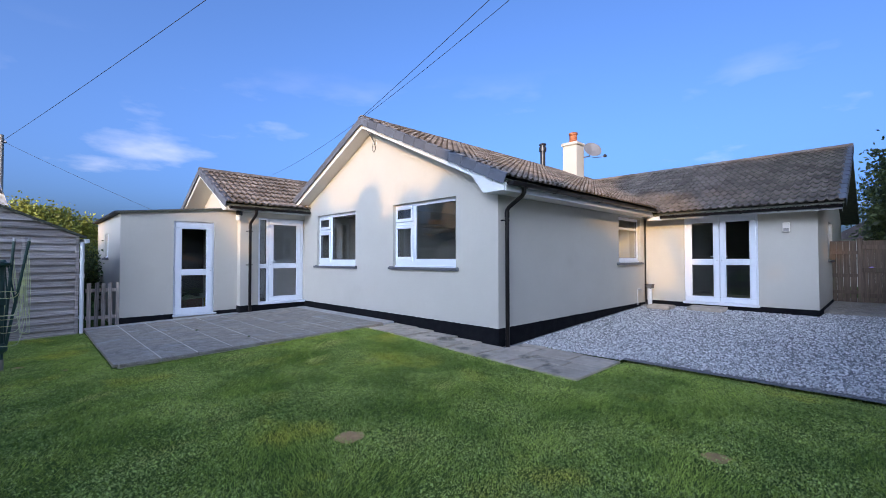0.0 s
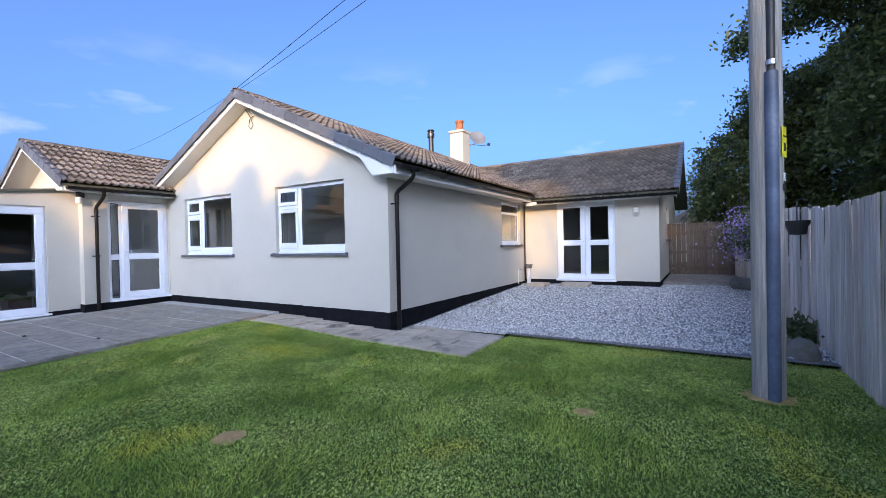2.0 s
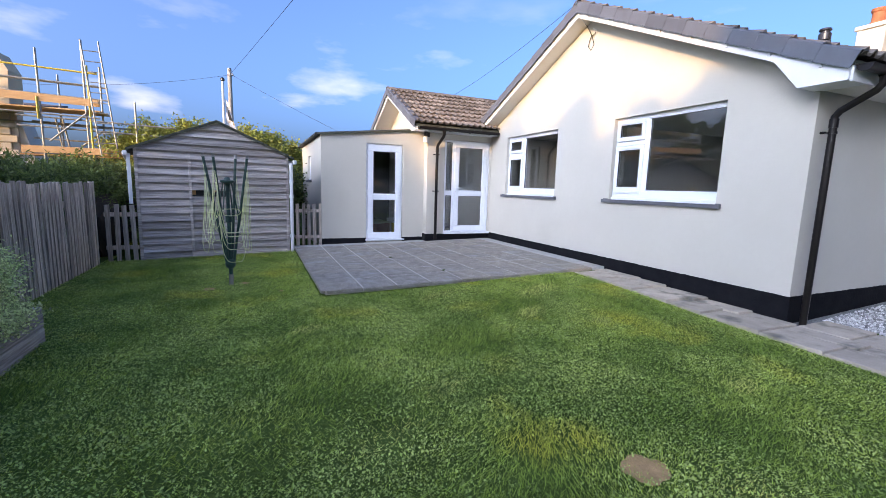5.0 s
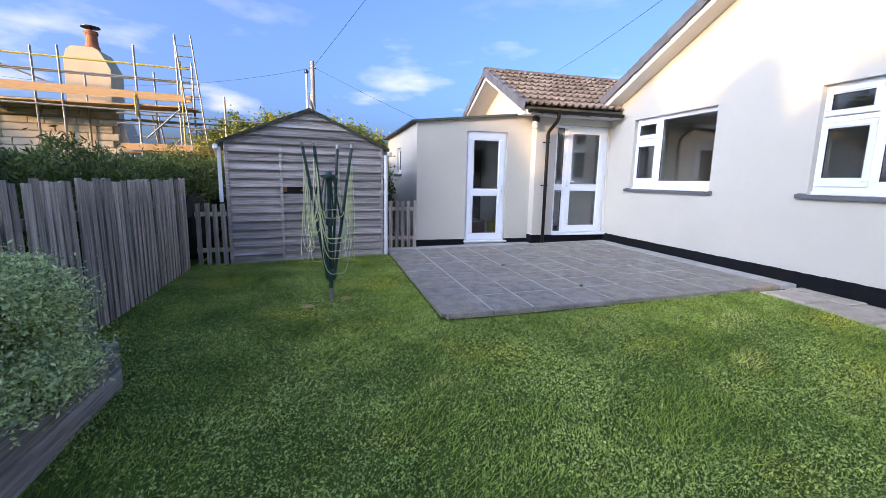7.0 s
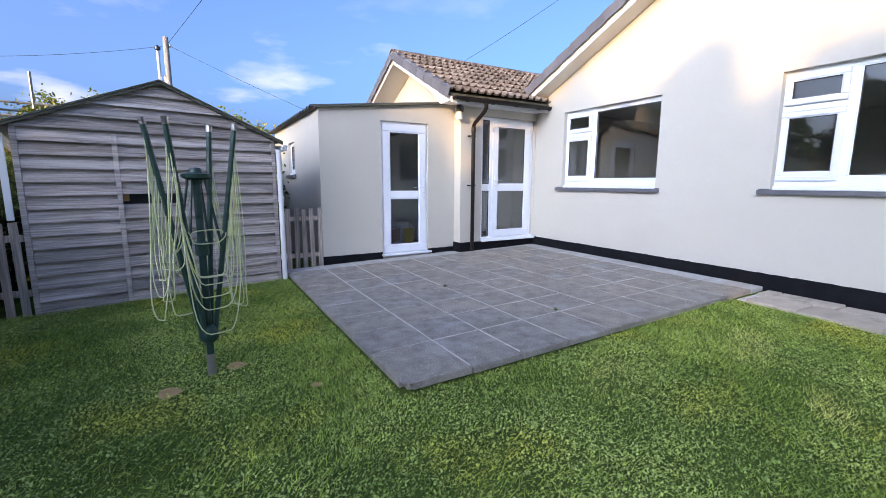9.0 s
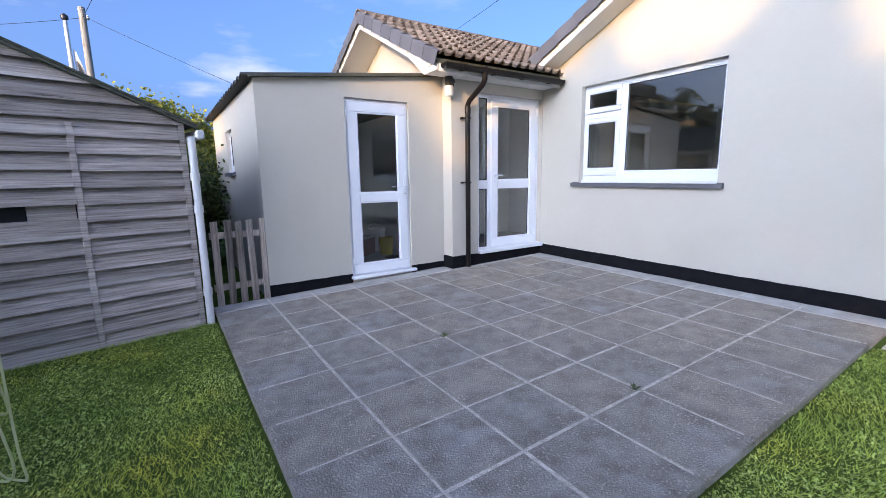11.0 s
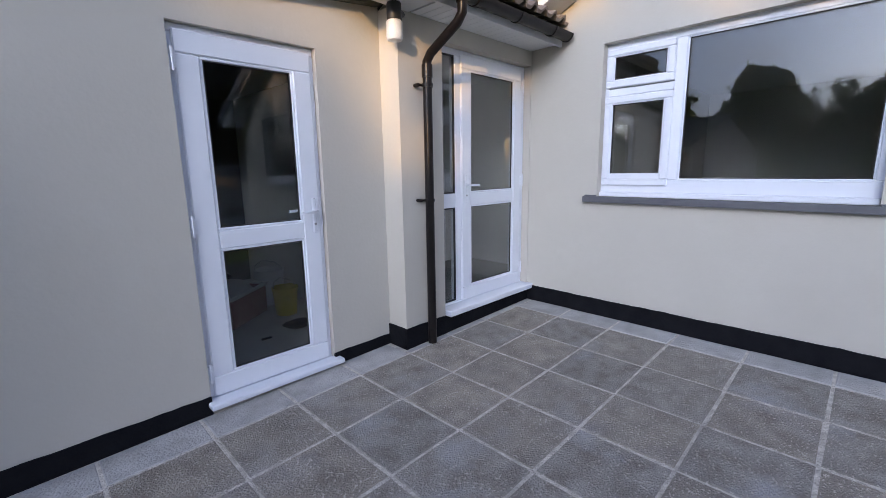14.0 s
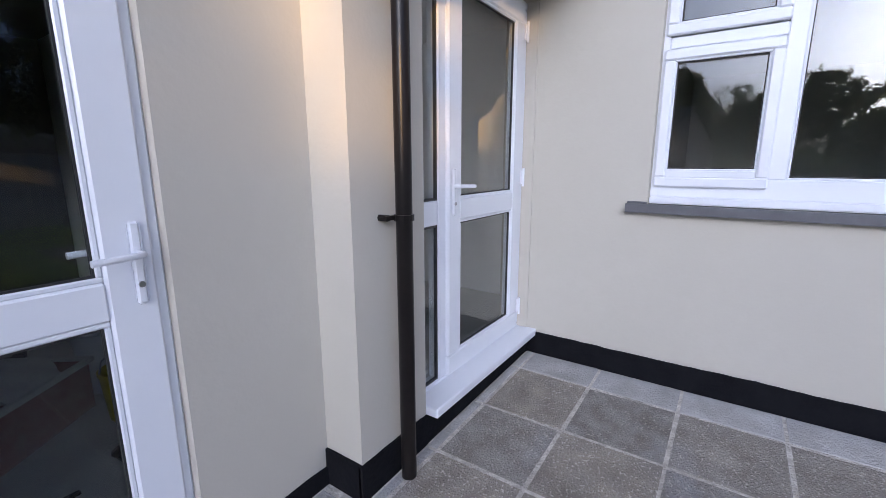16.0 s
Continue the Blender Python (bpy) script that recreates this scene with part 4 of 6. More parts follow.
def downpipe(name, top, foot, label, clips, outlet):
    """From an outlet under the gutter by a swan neck to the wall and down."""
    t, f = Vector(top), Vector(foot)
    p = thing(name, None, label, "downpipe")
    part("outlet", Shape().tube([t + Vector((0, 0, 0.09)), t + Vector((0, 0, 0.02)), t], [0.045, 0.045, 0.038], 12).round(), GUTTER, p)
    neck = Vector((f.x, f.y, t.z - 0.36))
    part("swan_neck", Shape().tube([t + Vector((0, 0, 0.02)), t - Vector((0, 0, 0.06)), t.lerp(neck, 0.12) - Vector((0, 0, 0.07)), t.lerp(neck, 0.88) + Vector((0, 0, 0.05)), neck + Vector((0, 0, 0.04)), neck - Vector((0, 0, 0.06))], 0.034, 12).round(), GUTTER, p)
    part("pipe", Shape().tube([neck, f], 0.034, 14).round(), GUTTER, p)
    part("collar", Shape().tube([neck + Vector((0, 0, 0.02)), neck - Vector((0, 0, 0.07))], 0.040, 14).round(), GUTTER, p)
    o = Vector(outlet)
    for z in clips:
        c = Vector((f.x, f.y, z))
        s = Shape().tube([c - Vector((0, 0, 0.012)), c + Vector((0, 0, 0.012))], 0.041, 14)
        side = o.cross(Vector((0, 0, 1)))
        s.tube([c - side * 0.075 + o * 0.03, c + side * 0.075 + o * 0.03], 0.010, 6)
        s.tube([c - side * 0.06 + o * 0.03, c - side * 0.06 + o * 0.075], 0.014, 6)
        part("clip", s, GUTTER, p)
    return p


downpipe("downpipe", (5.50, EY - 0.075, EAVE_Z - 0.12), (5.50, 4.22, 0.06), "black plastic downpipe at the house corner", (2.12,), (0, 1, 0))
downpipe("downpipe", (3.98, LEY - 0.075, LEZ - 0.13), (3.95, 10.975, patio_z(3.95) + 0.01), "black plastic downpipe beside the glazed door", (2.2, 1.36), (0, 1, 0))


# ---- fittings on the house ----
lamp = thing("wall_lamp", pose(3.665, 10.985, 2.56), "black and white bulkhead lamp on the rendered pier", "lamp")
part("cap", Shape().lathe([(0.0, 0.14), (0.045, 0.135), (0.05, 0.12), (0.05, 0.03), (0.047, 0.02)]).round(), BLACK_PLASTIC, lamp, "black plastic cap")
part("shade", Shape().lathe([(0.046, 0.02), (0.056, 0.01), (0.058, -0.08), (0.05, -0.105), (0.0, -0.11)]).round(), LAMPGLASS, lamp, "white opal shade")
part("bracket", Shape().tube([(0.04, 0, 0.08), (0.085, 0.02, 0.08), (0.085, 0.07, 0.08)], 0.022, 8).box(0.06, 0.12, 0.055, 0.07, 0.02, 0.13, 0.006), BLACK_PLASTIC, lamp)
lamp = thing("wall_lamp", FACE_WEST(11.52, 1.42) @ pose(0, 0, 2.16), "small cream box lamp on the wing wall", "lamp")
part("body", Shape().box(-0.06, 0.06, -0.08, 0, -0.10, 0.10, 0.01), SOFFIT, lamp)
part("lens", Shape().box(-0.045, 0.045, -0.086, -0.078, -0.08, -0.02, 0.003), GALV, lamp)

chim = thing("chimney", pose(13.50, 7.42, 4.1), "cream rendered chimney with a terracotta pot", "chimney")
part("shaft", Shape().box(-0.26, 0.26, -0.26, 0.26, -0.3, 1.28, 0.01), RENDER, chim)
part("capping", Shape().box(-0.30, 0.30, -0.30, 0.30, 1.28, 1.38, 0.015), RENDER, chim)
part("pot", Shape().lathe([(0.16, 1.36), (0.16, 1.45), (0.13, 1.48), (0.125, 1.66), (0.15, 1.69), (0.15, 1.75), (0.11, 1.75), (0.10, 1.5)]).round(), POT, chim, "terracotta chimney pot")
dish = thing("satellite_dish", pose(13.72, 6.95, 5.05), "grey satellite dish on an arm beside the chimney", "dish")
m = pose(0.0, -0.1, 0.12, 62, 0, -40)
part("reflector", Shape().lathe([(0.0, 0.0), (0.12, 0.012), (0.22, 0.04), (0.29, 0.075), (0.30, 0.08), (0.285, 0.085), (0.2, 0.05), (0.0, 0.012)], m, 20).round(), DISH, dish)
part("arm", Shape().tube([(0.0, 0.26, -0.05), (0, 0.0, -0.05), (0, -0.1, 0.1)], 0.022, 8).tube([(0, -0.1, -0.12), (0.2, -0.45, -0.1)], 0.012, 6), GALV, dish)
part("receiver", Shape().box(0.16, 0.26, -0.5, -0.42, -0.12, -0.03, 0.01), BLACK_PLASTIC, dish)
flue = thing("flue_pipe", pose(12.05, 7.72, 4.2), "dark steel flue pipe with a cowl on the ridge", "flue")
part("pipe", Shape().lathe([(0.085, 0), (0.085, 0.80)]).round(), FLUE, flue)
part("collar", Shape().lathe([(0.14, 0.05), (0.09, 0.2), (0.09, 0.22)]).round(), FLUE, flue)
part("cowl", Shape().lathe([(0.085, 0.80), (0.12, 0.82), (0.12, 0.95), (0.09, 0.97), (0.09, 1.0), (0.12, 1.02), (0.11, 1.06), (0.0, 1.10)]).round(), FLUE, flue, "ringed cowl")

tap = thing("garden_tap", pose(11.0, 4.34, 0.72), "small outdoor tap with a grey pipe on the side wall", "tap")
part("pipe", Shape().tube([(0, -0.02, -0.38), (0, -0.02, 0.0), (0, -0.06, 0.03)], 0.012, 8), WHITE_PLASTIC, tap)
part("spout", Shape().tube([(0, -0.03, 0.0), (0, -0.12, 0.0), (0, -0.13, -0.05)], 0.014, 8).box(-0.03, 0.03, -0.09, -0.07, 0.02, 0.04, 0.005), STEEL, tap)
post = thing("waste_pipe", pose(11.36, 4.16, gravel_height(11.3, 4.1)), "white upright waste pipe with a grey hopper", "pipe")
part("pipe", Shape().tube([(0, 0, 0), (0, 0, 0.46)], 0.055, 10).round(), WHITE_PLASTIC, post)
part("hopper", Shape().box(-0.09, 0.09, -0.075, 0.075, 0.44, 0.53, 0.012).box(-0.10, 0.10, -0.085, 0.085, 0.53, 0.55, 0.006), SILL, post)
part("grate", Shape().box(-0.24, 0.2, -0.2, 0.14, -0.01, 0.025, 0.01), SLAB, post)
solid("paving_slab", Shape().box(10.7, 11.15, 3.5, 4.0, 0.30, 0.385, 0.01), PATH_SLAB, "flat worn paving slab in the gravel", "slab")
solid("paving_slab", Shape().box(10.95, 11.48, 2.5, 3.2, 0.30, 0.39, 0.01), PATH_SLAB, "flat worn paving slab before the wing doors", "slab")
solid("concrete_apron", Shape().box(12.2, 16.5, -0.95, 0.90, 0.2, 0.392, 0.01), SLAB, "damp grey concrete beside the wing", "paving", "structure")


# ---- poles and cables ----
def sag(a, b, drop, n=24):
    a, b = Vector(a), Vector(b)
    return [a.lerp(b, i / n) - Vector((0, 0, drop * 4 * (i / n) * (1 - i / n))) for i in range(n + 1)]


def cable(a, b, drop, label, r=0.0052):
    solid("cable", Shape().tube(sag(a, b, drop), r, 6), CABLE, label, "cable")


PX, PY = 4.76, -0.45
pole = thing("utility_pole", pose(PX, PY, 0), "tall grey timber utility pole with a blue-grey conduit", "pole")
part("shaft", Shape().tube([(0, 0, -0.3), (0, 0, 2.5), (0.0, 0, 5.0), (0, 0, 7.5)], [0.128, 0.122, 0.112, 0.10], 20).round(), POLEWOOD, pole)
cd = Vector((-1.0, -0.22, 0)).normalized() * 0.125
part("conduit", Shape().tube([(cd.x, cd.y, 0.0), (cd.x, cd.y, 2.88)], 0.050, 14).round(), CONDUIT, pole, "blue-grey plastic conduit")
part("conduit_top", Shape().tube([(cd.x * 0.95, cd.y * 0.95, 2.88), (cd.x * 0.95, cd.y * 0.95, 7.2)], 0.032, 10).round(), BLACK_PLASTIC, pole)
for z in (2.95,):
    part("strap_loop", Shape().tube([(cd.x, cd.y, z - 0.012), (cd.x, cd.y, z + 0.03)], 0.062 if z < 2 else 0.04, 12), STEEL, pole)
sd = math.degrees(math.atan2(-0.62, -0.25))
m = pose(0.0, -0.0, 0, 0, 0, sd + 90) @ pose(0, -0.126, 2.28)
sgn = part("warning_sign", Shape().box(-0.05, 0.05, -0.006, 0.002, -0.13, 0.13, 0.002, m), SIGN, pole, "yellow warning plate with a black symbol")
part("symbol", Shape().box(-0.02, 0.02, -0.009, -0.005, -0.08, -0.01, 0, m), BLACK_PLASTIC, sgn)
part("writing_bar", Shape().box(-0.035, 0.035, -0.009, -0.005, 0.04, 0.055, 0, m), BLACK_PLASTIC, sgn)
m = pose(0, 0, 0, 0, 0, sd + 90) @ pose(0, -0.126, 1.98)
part("number_plate", Shape().box(-0.03, 0.03, -0.006, 0.002, -0.035, 0.035, 0.002, m), WHITE_PLASTIC, pole, "small white plate with the letter S")
fc = bpy.data.curves.new("letter", "FONT")
fc.body, fc.size, fc.align_x, fc.align_y = "S", 0.06, "CENTER", "CENTER"
ft = new("letter_curve", fc)
bpy.context.view_layer.update()
lm = bpy.data.meshes.new_from_object(ft.evaluated_get(bpy.context.evaluated_depsgraph_get()))
bpy.data.objects.remove(ft)
lm.materials.clear()
lm.materials.append(BLACK_PLASTIC)
lt = part("letter", lm, BLACK_PLASTIC, pole)
lt.matrix_local = m @ pose(0, -0.0085, 0, 90)
part("code_plate", Shape().box(-0.03, 0.03, -0.006, 0.002, -0.07, -0.01, 0.002, m @ pose(0, 0, -0.05)), BLACK_PLASTIC, pole)
part("crossarm", Shape().box(-0.03, 0.03, -0.35, 0.35, 7.0, 7.1, 0.008), POLEWOOD, pole)
cable((PX - 0.05, PY + 0.1, 6.55), (VX - 0.01, RIDGE_Y, RIDGE_Z + 0.06), 0.05, "black overhead cable to the gable peak")
cable((PX + 0.02, PY + 0.1, 6.2), (9.0, 22.0, 5.85), 0.5, "black overhead cable passing over the roof")
cable((PX, PY, 7.4), (-0.72, 21.1, 5.55), 0.12, "black overhead cable between two poles", 0.0065)
cable((-0.72, 21.1, 5.6), (3.9, 15.6, 2.5), 0.05, "black overhead cable dropping to the house")
cable((-0.72, 21.1, 5.55), (-16, 24.0, 5.6), 0.9, "black overhead cable to a neighbour")
br = thing("cable_bracket", pose(VX - 0.01, RIDGE_Y, RIDGE_Z + 0.04), "small looped cable bracket under the gable peak", "bracket")
part("hook", Shape().tube([(-0.03, 0, 0.03), (-0.05, 0, 0.0), (0.0, 0, -0.03)], 0.010, 6), STEEL, br)
part("cable_tail", Shape().tube([(0, 0, 0), (0.02, -0.03, -0.20), (0.16, -0.02, -0.27), (0.30, 0.03, -0.33), (0.318, -0.02, -0.50), (0.318, -0.12, -0.52), (0.318, -0.14, -0.40), (0.322, -0.05, -0.34)], 0.006, 6), WHITE_PLASTIC, br)
solid("cable_loop", Shape().tube([(5.12, 7.82, 4.40), (5.32, 7.80, 4.22), (5.40, 7.77, 4.08), (5.405, 7.70, 3.92), (5.405, 7.77, 3.84), (5.405, 7.84, 3.92), (5.405, 7.80, 4.05), (5.405, 7.68, 4.1)], 0.006, 6), CABLE, "thin cable looped under the gable's peak", "cable")
far_pole = thing("far_utility_pole", pose(-0.72, 21.1, 0), "pale timber pole behind the trees", "pole")
part("shaft", Shape().tube([(0, 0, 0), (0, 0, 5.80)], [0.10, 0.075], 12).round(), POLEWOOD, far_pole)
part("insulator", Shape().lathe([(0.03, 0), (0.05, 0.04), (0.03, 0.1)], pose(0.10, 0, 5.52)), WHITE_PLASTIC, far_pole)
fp = thing("flag_pole", pose(-0.86, 19.0, 0), "white flagpole with a furled flag", "flagpole")
part("mast", Shape().tube([(0, 0, 0), (0, 0, 4.86)], [0.055, 0.04], 10).round(), WHITE_PLASTIC, fp)
part("finial", Shape().lathe([(0.0, 4.86), (0.07, 4.90), (0.07, 4.96), (0.0, 5.02)]).round(), FLUE, fp)
s = Shape()
for i in range(10):
    a, b = 4.30 - i * 0.11, 4.30 - (i + 1) * 0.11
    w0, w1 = 0.05 + 0.03 * i, 0.05 + 0.03 * (i + 1)
    s.add([(0.06, 0.02 * math.sin(i), a), (0.06 + w0, -0.06 * math.sin(i * 1.3), a - 0.06), (0.06 + w1, -0.06 * math.sin(i * 1.3 + 1.3), b - 0.06), (0.06, 0.02 * math.sin(i + 1), b)], [(0, 1, 2, 3)])
part("flag", s, FLAGCLOTH, fp, "limp dark and white flag")
s = Shape()
for i in range(2, 6):
    s.add([(0.085 + 0.012 * i, -0.09, 4.25 - i * 0.11), (0.10 + 0.03 * i, -0.1, 4.18 - i * 0.11), (0.12 + 0.03 * i, -0.1, 4.07 - i * 0.11), (0.09 + 0.012 * i, -0.09, 4.14 - i * 0.11)], [(0, 1, 2, 3)])
part("flag_band", s, BLACK_PLASTIC, fp)


# ---- fences ----
def board_mesh(name, w, h, t, mat, seed, pointed=0.0):
    rng = random.Random(seed)
    top = [(-w / 2, h - pointed), (0, h), (w / 2, h - pointed)] if pointed else [(-w / 2, h + rng.uniform(-0.012, 0.012)), (w / 2, h + rng.uniform(-0.012, 0.012))]
    outline = [(w / 2 + rng.uniform(-0.002, 0.002), 0), (w / 2, h * 0.5)] + top[::-1] + [(-w / 2, h * 0.5), (-w / 2 + rng.uniform(-0.002, 0.002), 0)]
    return mesh(name, Shape().prism(outline, -t / 2, t / 2), mat)


def board_fence(name, a, b, height, width, gap, mat, label, thick=0.016, lap=0.012, z=lambda x, y: 0.03, rails=(0.3, 1.0), post_gap=1.8, group="", rail_mat=None):
    a, b = Vector((*a, 0)), Vector((*b, 0))
    d = b - a
    ang = math.degrees(math.atan2(d.y, d.x))
    f = thing(name, pose(a.x, a.y, 0, 0, 0, ang), label, "fence", kind="structure")
    rng = random.Random(name)
    n = int(d.length / (width + gap))
    meshes = [board_mesh("board", width * k, height, thick, mat, i) for i, k in enumerate((1.0, 0.96, 1.03, 0.92, 1.05))]
    for i in range(n):
        x = (i + 0.5) * (width + gap)
        p = a + d.normalized() * x
        o = part("board", meshes[rng.randrange(5)], mat, f)
        o.matrix_local = pose(x, lap * (i % 2), z(p.x, p.y) + rng.uniform(-0.014, 0.014) * (1 if gap > 0 else 0.4), rng.uniform(-0.7, 0.7), rng.uniform(-0.6, 0.6) * (1 if gap > 0 else 0.4), rng.uniform(-2, 2) * (1 if gap > 0 else 0.5))
    for r in rails:
        part("rail", Shape().add([(0, 0.03, z(a.x, a.y) + r), (d.length, 0.03, z(b.x, b.y) + r), (d.length, 0.08, z(b.x, b.y) + r), (0, 0.08, z(a.x, a.y) + r), (0, 0.03, z(a.x, a.y) + r + 0.08), (d.length, 0.03, z(b.x, b.y) + r + 0.08), (d.length, 0.08, z(b.x, b.y) + r + 0.08), (0, 0.08, z(a.x, a.y) + r + 0.08)],
             [(3, 2, 1, 0), (4, 5, 6, 7), (0, 1, 5, 4), (2, 3, 7, 6), (1, 2, 6, 5), (3, 0, 4, 7)]), rail_mat or mat, f)
    for i in range(int(d.length / post_gap) + 1):
        x = min(i * post_gap + 0.05, d.length - 0.05)
        p = a + d.normalized() * x
        part("post", Shape().box(x - 0.045, x + 0.045, 0.06, 0.15, z(p.x, p.y) - 0.2, z(p.x, p.y) + height - 0.03, 0.006), rail_mat or mat, f)
    return f


def yard_z(x, y):
    return 0.03 + 0.30 * min(max((x - 5.9) / 6, 0), 1)


board_fence("fence_right", (15.0, -0.78), (6.0, -1.20), 1.80, 0.132, -0.012, FENCE, "weathered brown close-boarded fence beside the gravel", z=lambda x, y: yard_z(x, y) - 0.06)
board_fence("fence_right_near", (6.0, -1.20), (-2.25, -1.30), 1.80, 0.132, -0.012, FENCE, "weathered brown close-boarded garden fence", z=lambda x, y: 0.0)
board_fence("fence_left", (-2.27, -1.30), (-2.27, 10.22), 1.34, 0.068, 0.040, PALE, "grey weathered close pale fence beside the lawn", 0.022, 0.0)


def picket_fence(name, m, n, height, label):
    f = thing(name, m, label, "fence")
    me = board_mesh("picket", 0.068, height, 0.018, PALE, 3)
    for i in range(n):
        o = part("picket", me, PALE, f)
        o.matrix_local = pose(0.05 + i * 0.118, 0, 0.02 + 0.012 * math.sin(i * 2.1), 0, 0.8 * math.sin(i * 1.7), 0)
    for z in (0.22, 0.78):
        part("rail", Shape().box(0, 0.1 + (n - 1) * 0.118, 0.009, 0.045, z, z + 0.07, 0.005), PALE, f)
    return f


picket_fence("picket_fence", pose(0.84, 11.30, 0.05, 0, 0, 2), 5, 0.95, "grey weathered picket fence between shed and lean-to")
picket_fence("picket_fence", pose(-2.23, 10.38, 0.03, 0, 0, 4), 4, 0.96, "grey weathered picket fence beside the shed")

gate = thing("garden_gate", pose(15.0, 0.40, 0.30, 0, 0, -90), "dark stained wooden gate, shut, with a diagonal brace", "gate")
me = board_mesh("board", 0.118, 1.62, 0.018, GATEWOOD, 4)
for i in range(9):
    o = part("board", me, GATEWOOD, gate)
    o.matrix_local = pose(0.08 + i * 0.12, 0.012 * (i % 2), 0.03)
for z in (0.22, 0.85, 1.42):
    part("ledge", Shape().box(0.03, 1.09, -0.045, -0.01, z, z + 0.11, 0.006), GATEWOOD, gate)
part("brace", Shape().add([(0.1, -0.042, 0.33), (0.22, -0.042, 0.33), (1.0, -0.042, 1.42), (0.88, -0.042, 1.42), (0.1, -0.012, 0.33), (0.22, -0.012, 0.33), (1.0, -0.012, 1.42), (0.88, -0.012, 1.42)],
                          [(0, 1, 2, 3), (7, 6, 5, 4), (0, 4, 5, 1), (1, 5, 6, 2), (2, 6, 7, 3), (3, 7, 4, 0)]), GATEWOOD, gate)
for x in (0.0, 1.12):
    part("gate_post", Shape().box(x - 0.05, x + 0.05, -0.04, 0.06, -0.1, 1.70, 0.008), GATEWOOD, gate)
part("latch", Shape().box(0.98, 1.08, -0.06, -0.045, 0.98, 1.02, 0.004), BLACK_PLASTIC, gate)
panel = thing("fence_panel", pose(15.0, 0.95, 0.30, 0, 0, -90), "dark stained board panel beside the gate", "fence")
for i in range(4):
    o = part("board", me, GATEWOOD, panel)
    o.matrix_local = pose(0.05 + i * 0.125, 0.012 * (i % 2), 0.03)
for z in (0.3, 0.72, 1.3):
    part("rail", Shape().box(0, 0.5, -0.04, -0.01, z, z + 0.09, 0.006), GATEWOOD, panel)

# hanging basket on the fence
hb = thing("hanging_basket", pose(7.25, -1.14, 1.50), "black hanging basket with dry trailing stems on the fence", "basket")
part("pot", Shape().lathe([(0.03, -0.02), (0.09, -0.01), (0.14, 0.15), (0.15, 0.17), (0.13, 0.17), (0.08, 0.02)], pose(0, 0.11, 0), 14).round(), BLACK_PLASTIC, hb)
part("bracket", Shape().tube([(0, 0.0, 0.42), (0, 0.06, 0.46), (0.03, 0.11, 0.44), (0.02, 0.11, 0.17)], 0.008, 6), BLACK_PLASTIC, hb)

# rocks
for x, y, z, r, lab in ((6.25, -0.90, 0.08, 0.18, "pale rounded rock at the gravel edge"), (11.6, -0.72, 0.36, 0.22, "brown rock beside the fence"), (6.55, -0.78, 0.08, 0.13, "small rock in the gravel")):
    b = bmesh.new()
    bmesh.ops.create_icosphere(b, subdivisions=3, radius=r)
    for v in b.verts:
        v.co *= 1 + 0.35 * noise.noise(v.co * 4 + Vector((x, y, 0))) + 0.08 * noise.noise(v.co * 16)
        v.co.z = max(v.co.z * 0.85, -r * 0.5)
    solid("rock", Shape().take(b, pose(x, y, z + 0.05)).round(), ROCK, lab, "rock")


# ---- plants ----
def leaves(blobs, n, leaf, seed, clump=0.3, shell=0.35, long=1.0, up=0.0):
    """Diamond leaves gathered in clumps about the skins of uneven blobs (x, y, z, rx, ry, rz)."""
    rs = np.random.RandomState(seed)
    blobs = np.array(blobs, float)
    area = (blobs[:, 3] * blobs[:, 4] * blobs[:, 5]) ** (2 / 3)
    nc = max(8, n // 34)
    which = rs.choice(len(blobs), nc, p=area / area.sum())
    d = rs.normal(size=(nc, 3))
    d /= np.linalg.norm(d, axis=1)[:, None]
    wob = np.array([noise.noise(tuple(v * 2.3 + w)) for v, w in zip(d, which)]) * 0.38 + 1
    rad = (1 - shell * rs.rand(nc) ** 1.5) * wob
    cen = blobs[which, :3] + d * blobs[which, 3:] * rad[:, None]
    of = rs.randint(0, nc, n)
    p = cen[of] + rs.normal(size=(n, 3)) * clump * np.array([1, 1, 0.75]) * (0.5 + rs.rand(n, 1))
    a = rs.normal(size=(n, 3)) + np.array([0, 0, up])
    a /= np.linalg.norm(a, axis=1)[:, None]
    b = np.cross(a, rs.normal(size=(n, 3)))
    b /= np.linalg.norm(b, axis=1)[:, None]
    s = leaf * (0.6 + 0.8 * rs.rand(n))[:, None]
    a, b = a * s * long, b * s * 0.5
    q = np.stack([p - a, p + b, p + a, p - b], 1)
    q[..., 2] = np.maximum(q[..., 2], 0.03)
    return q, cen


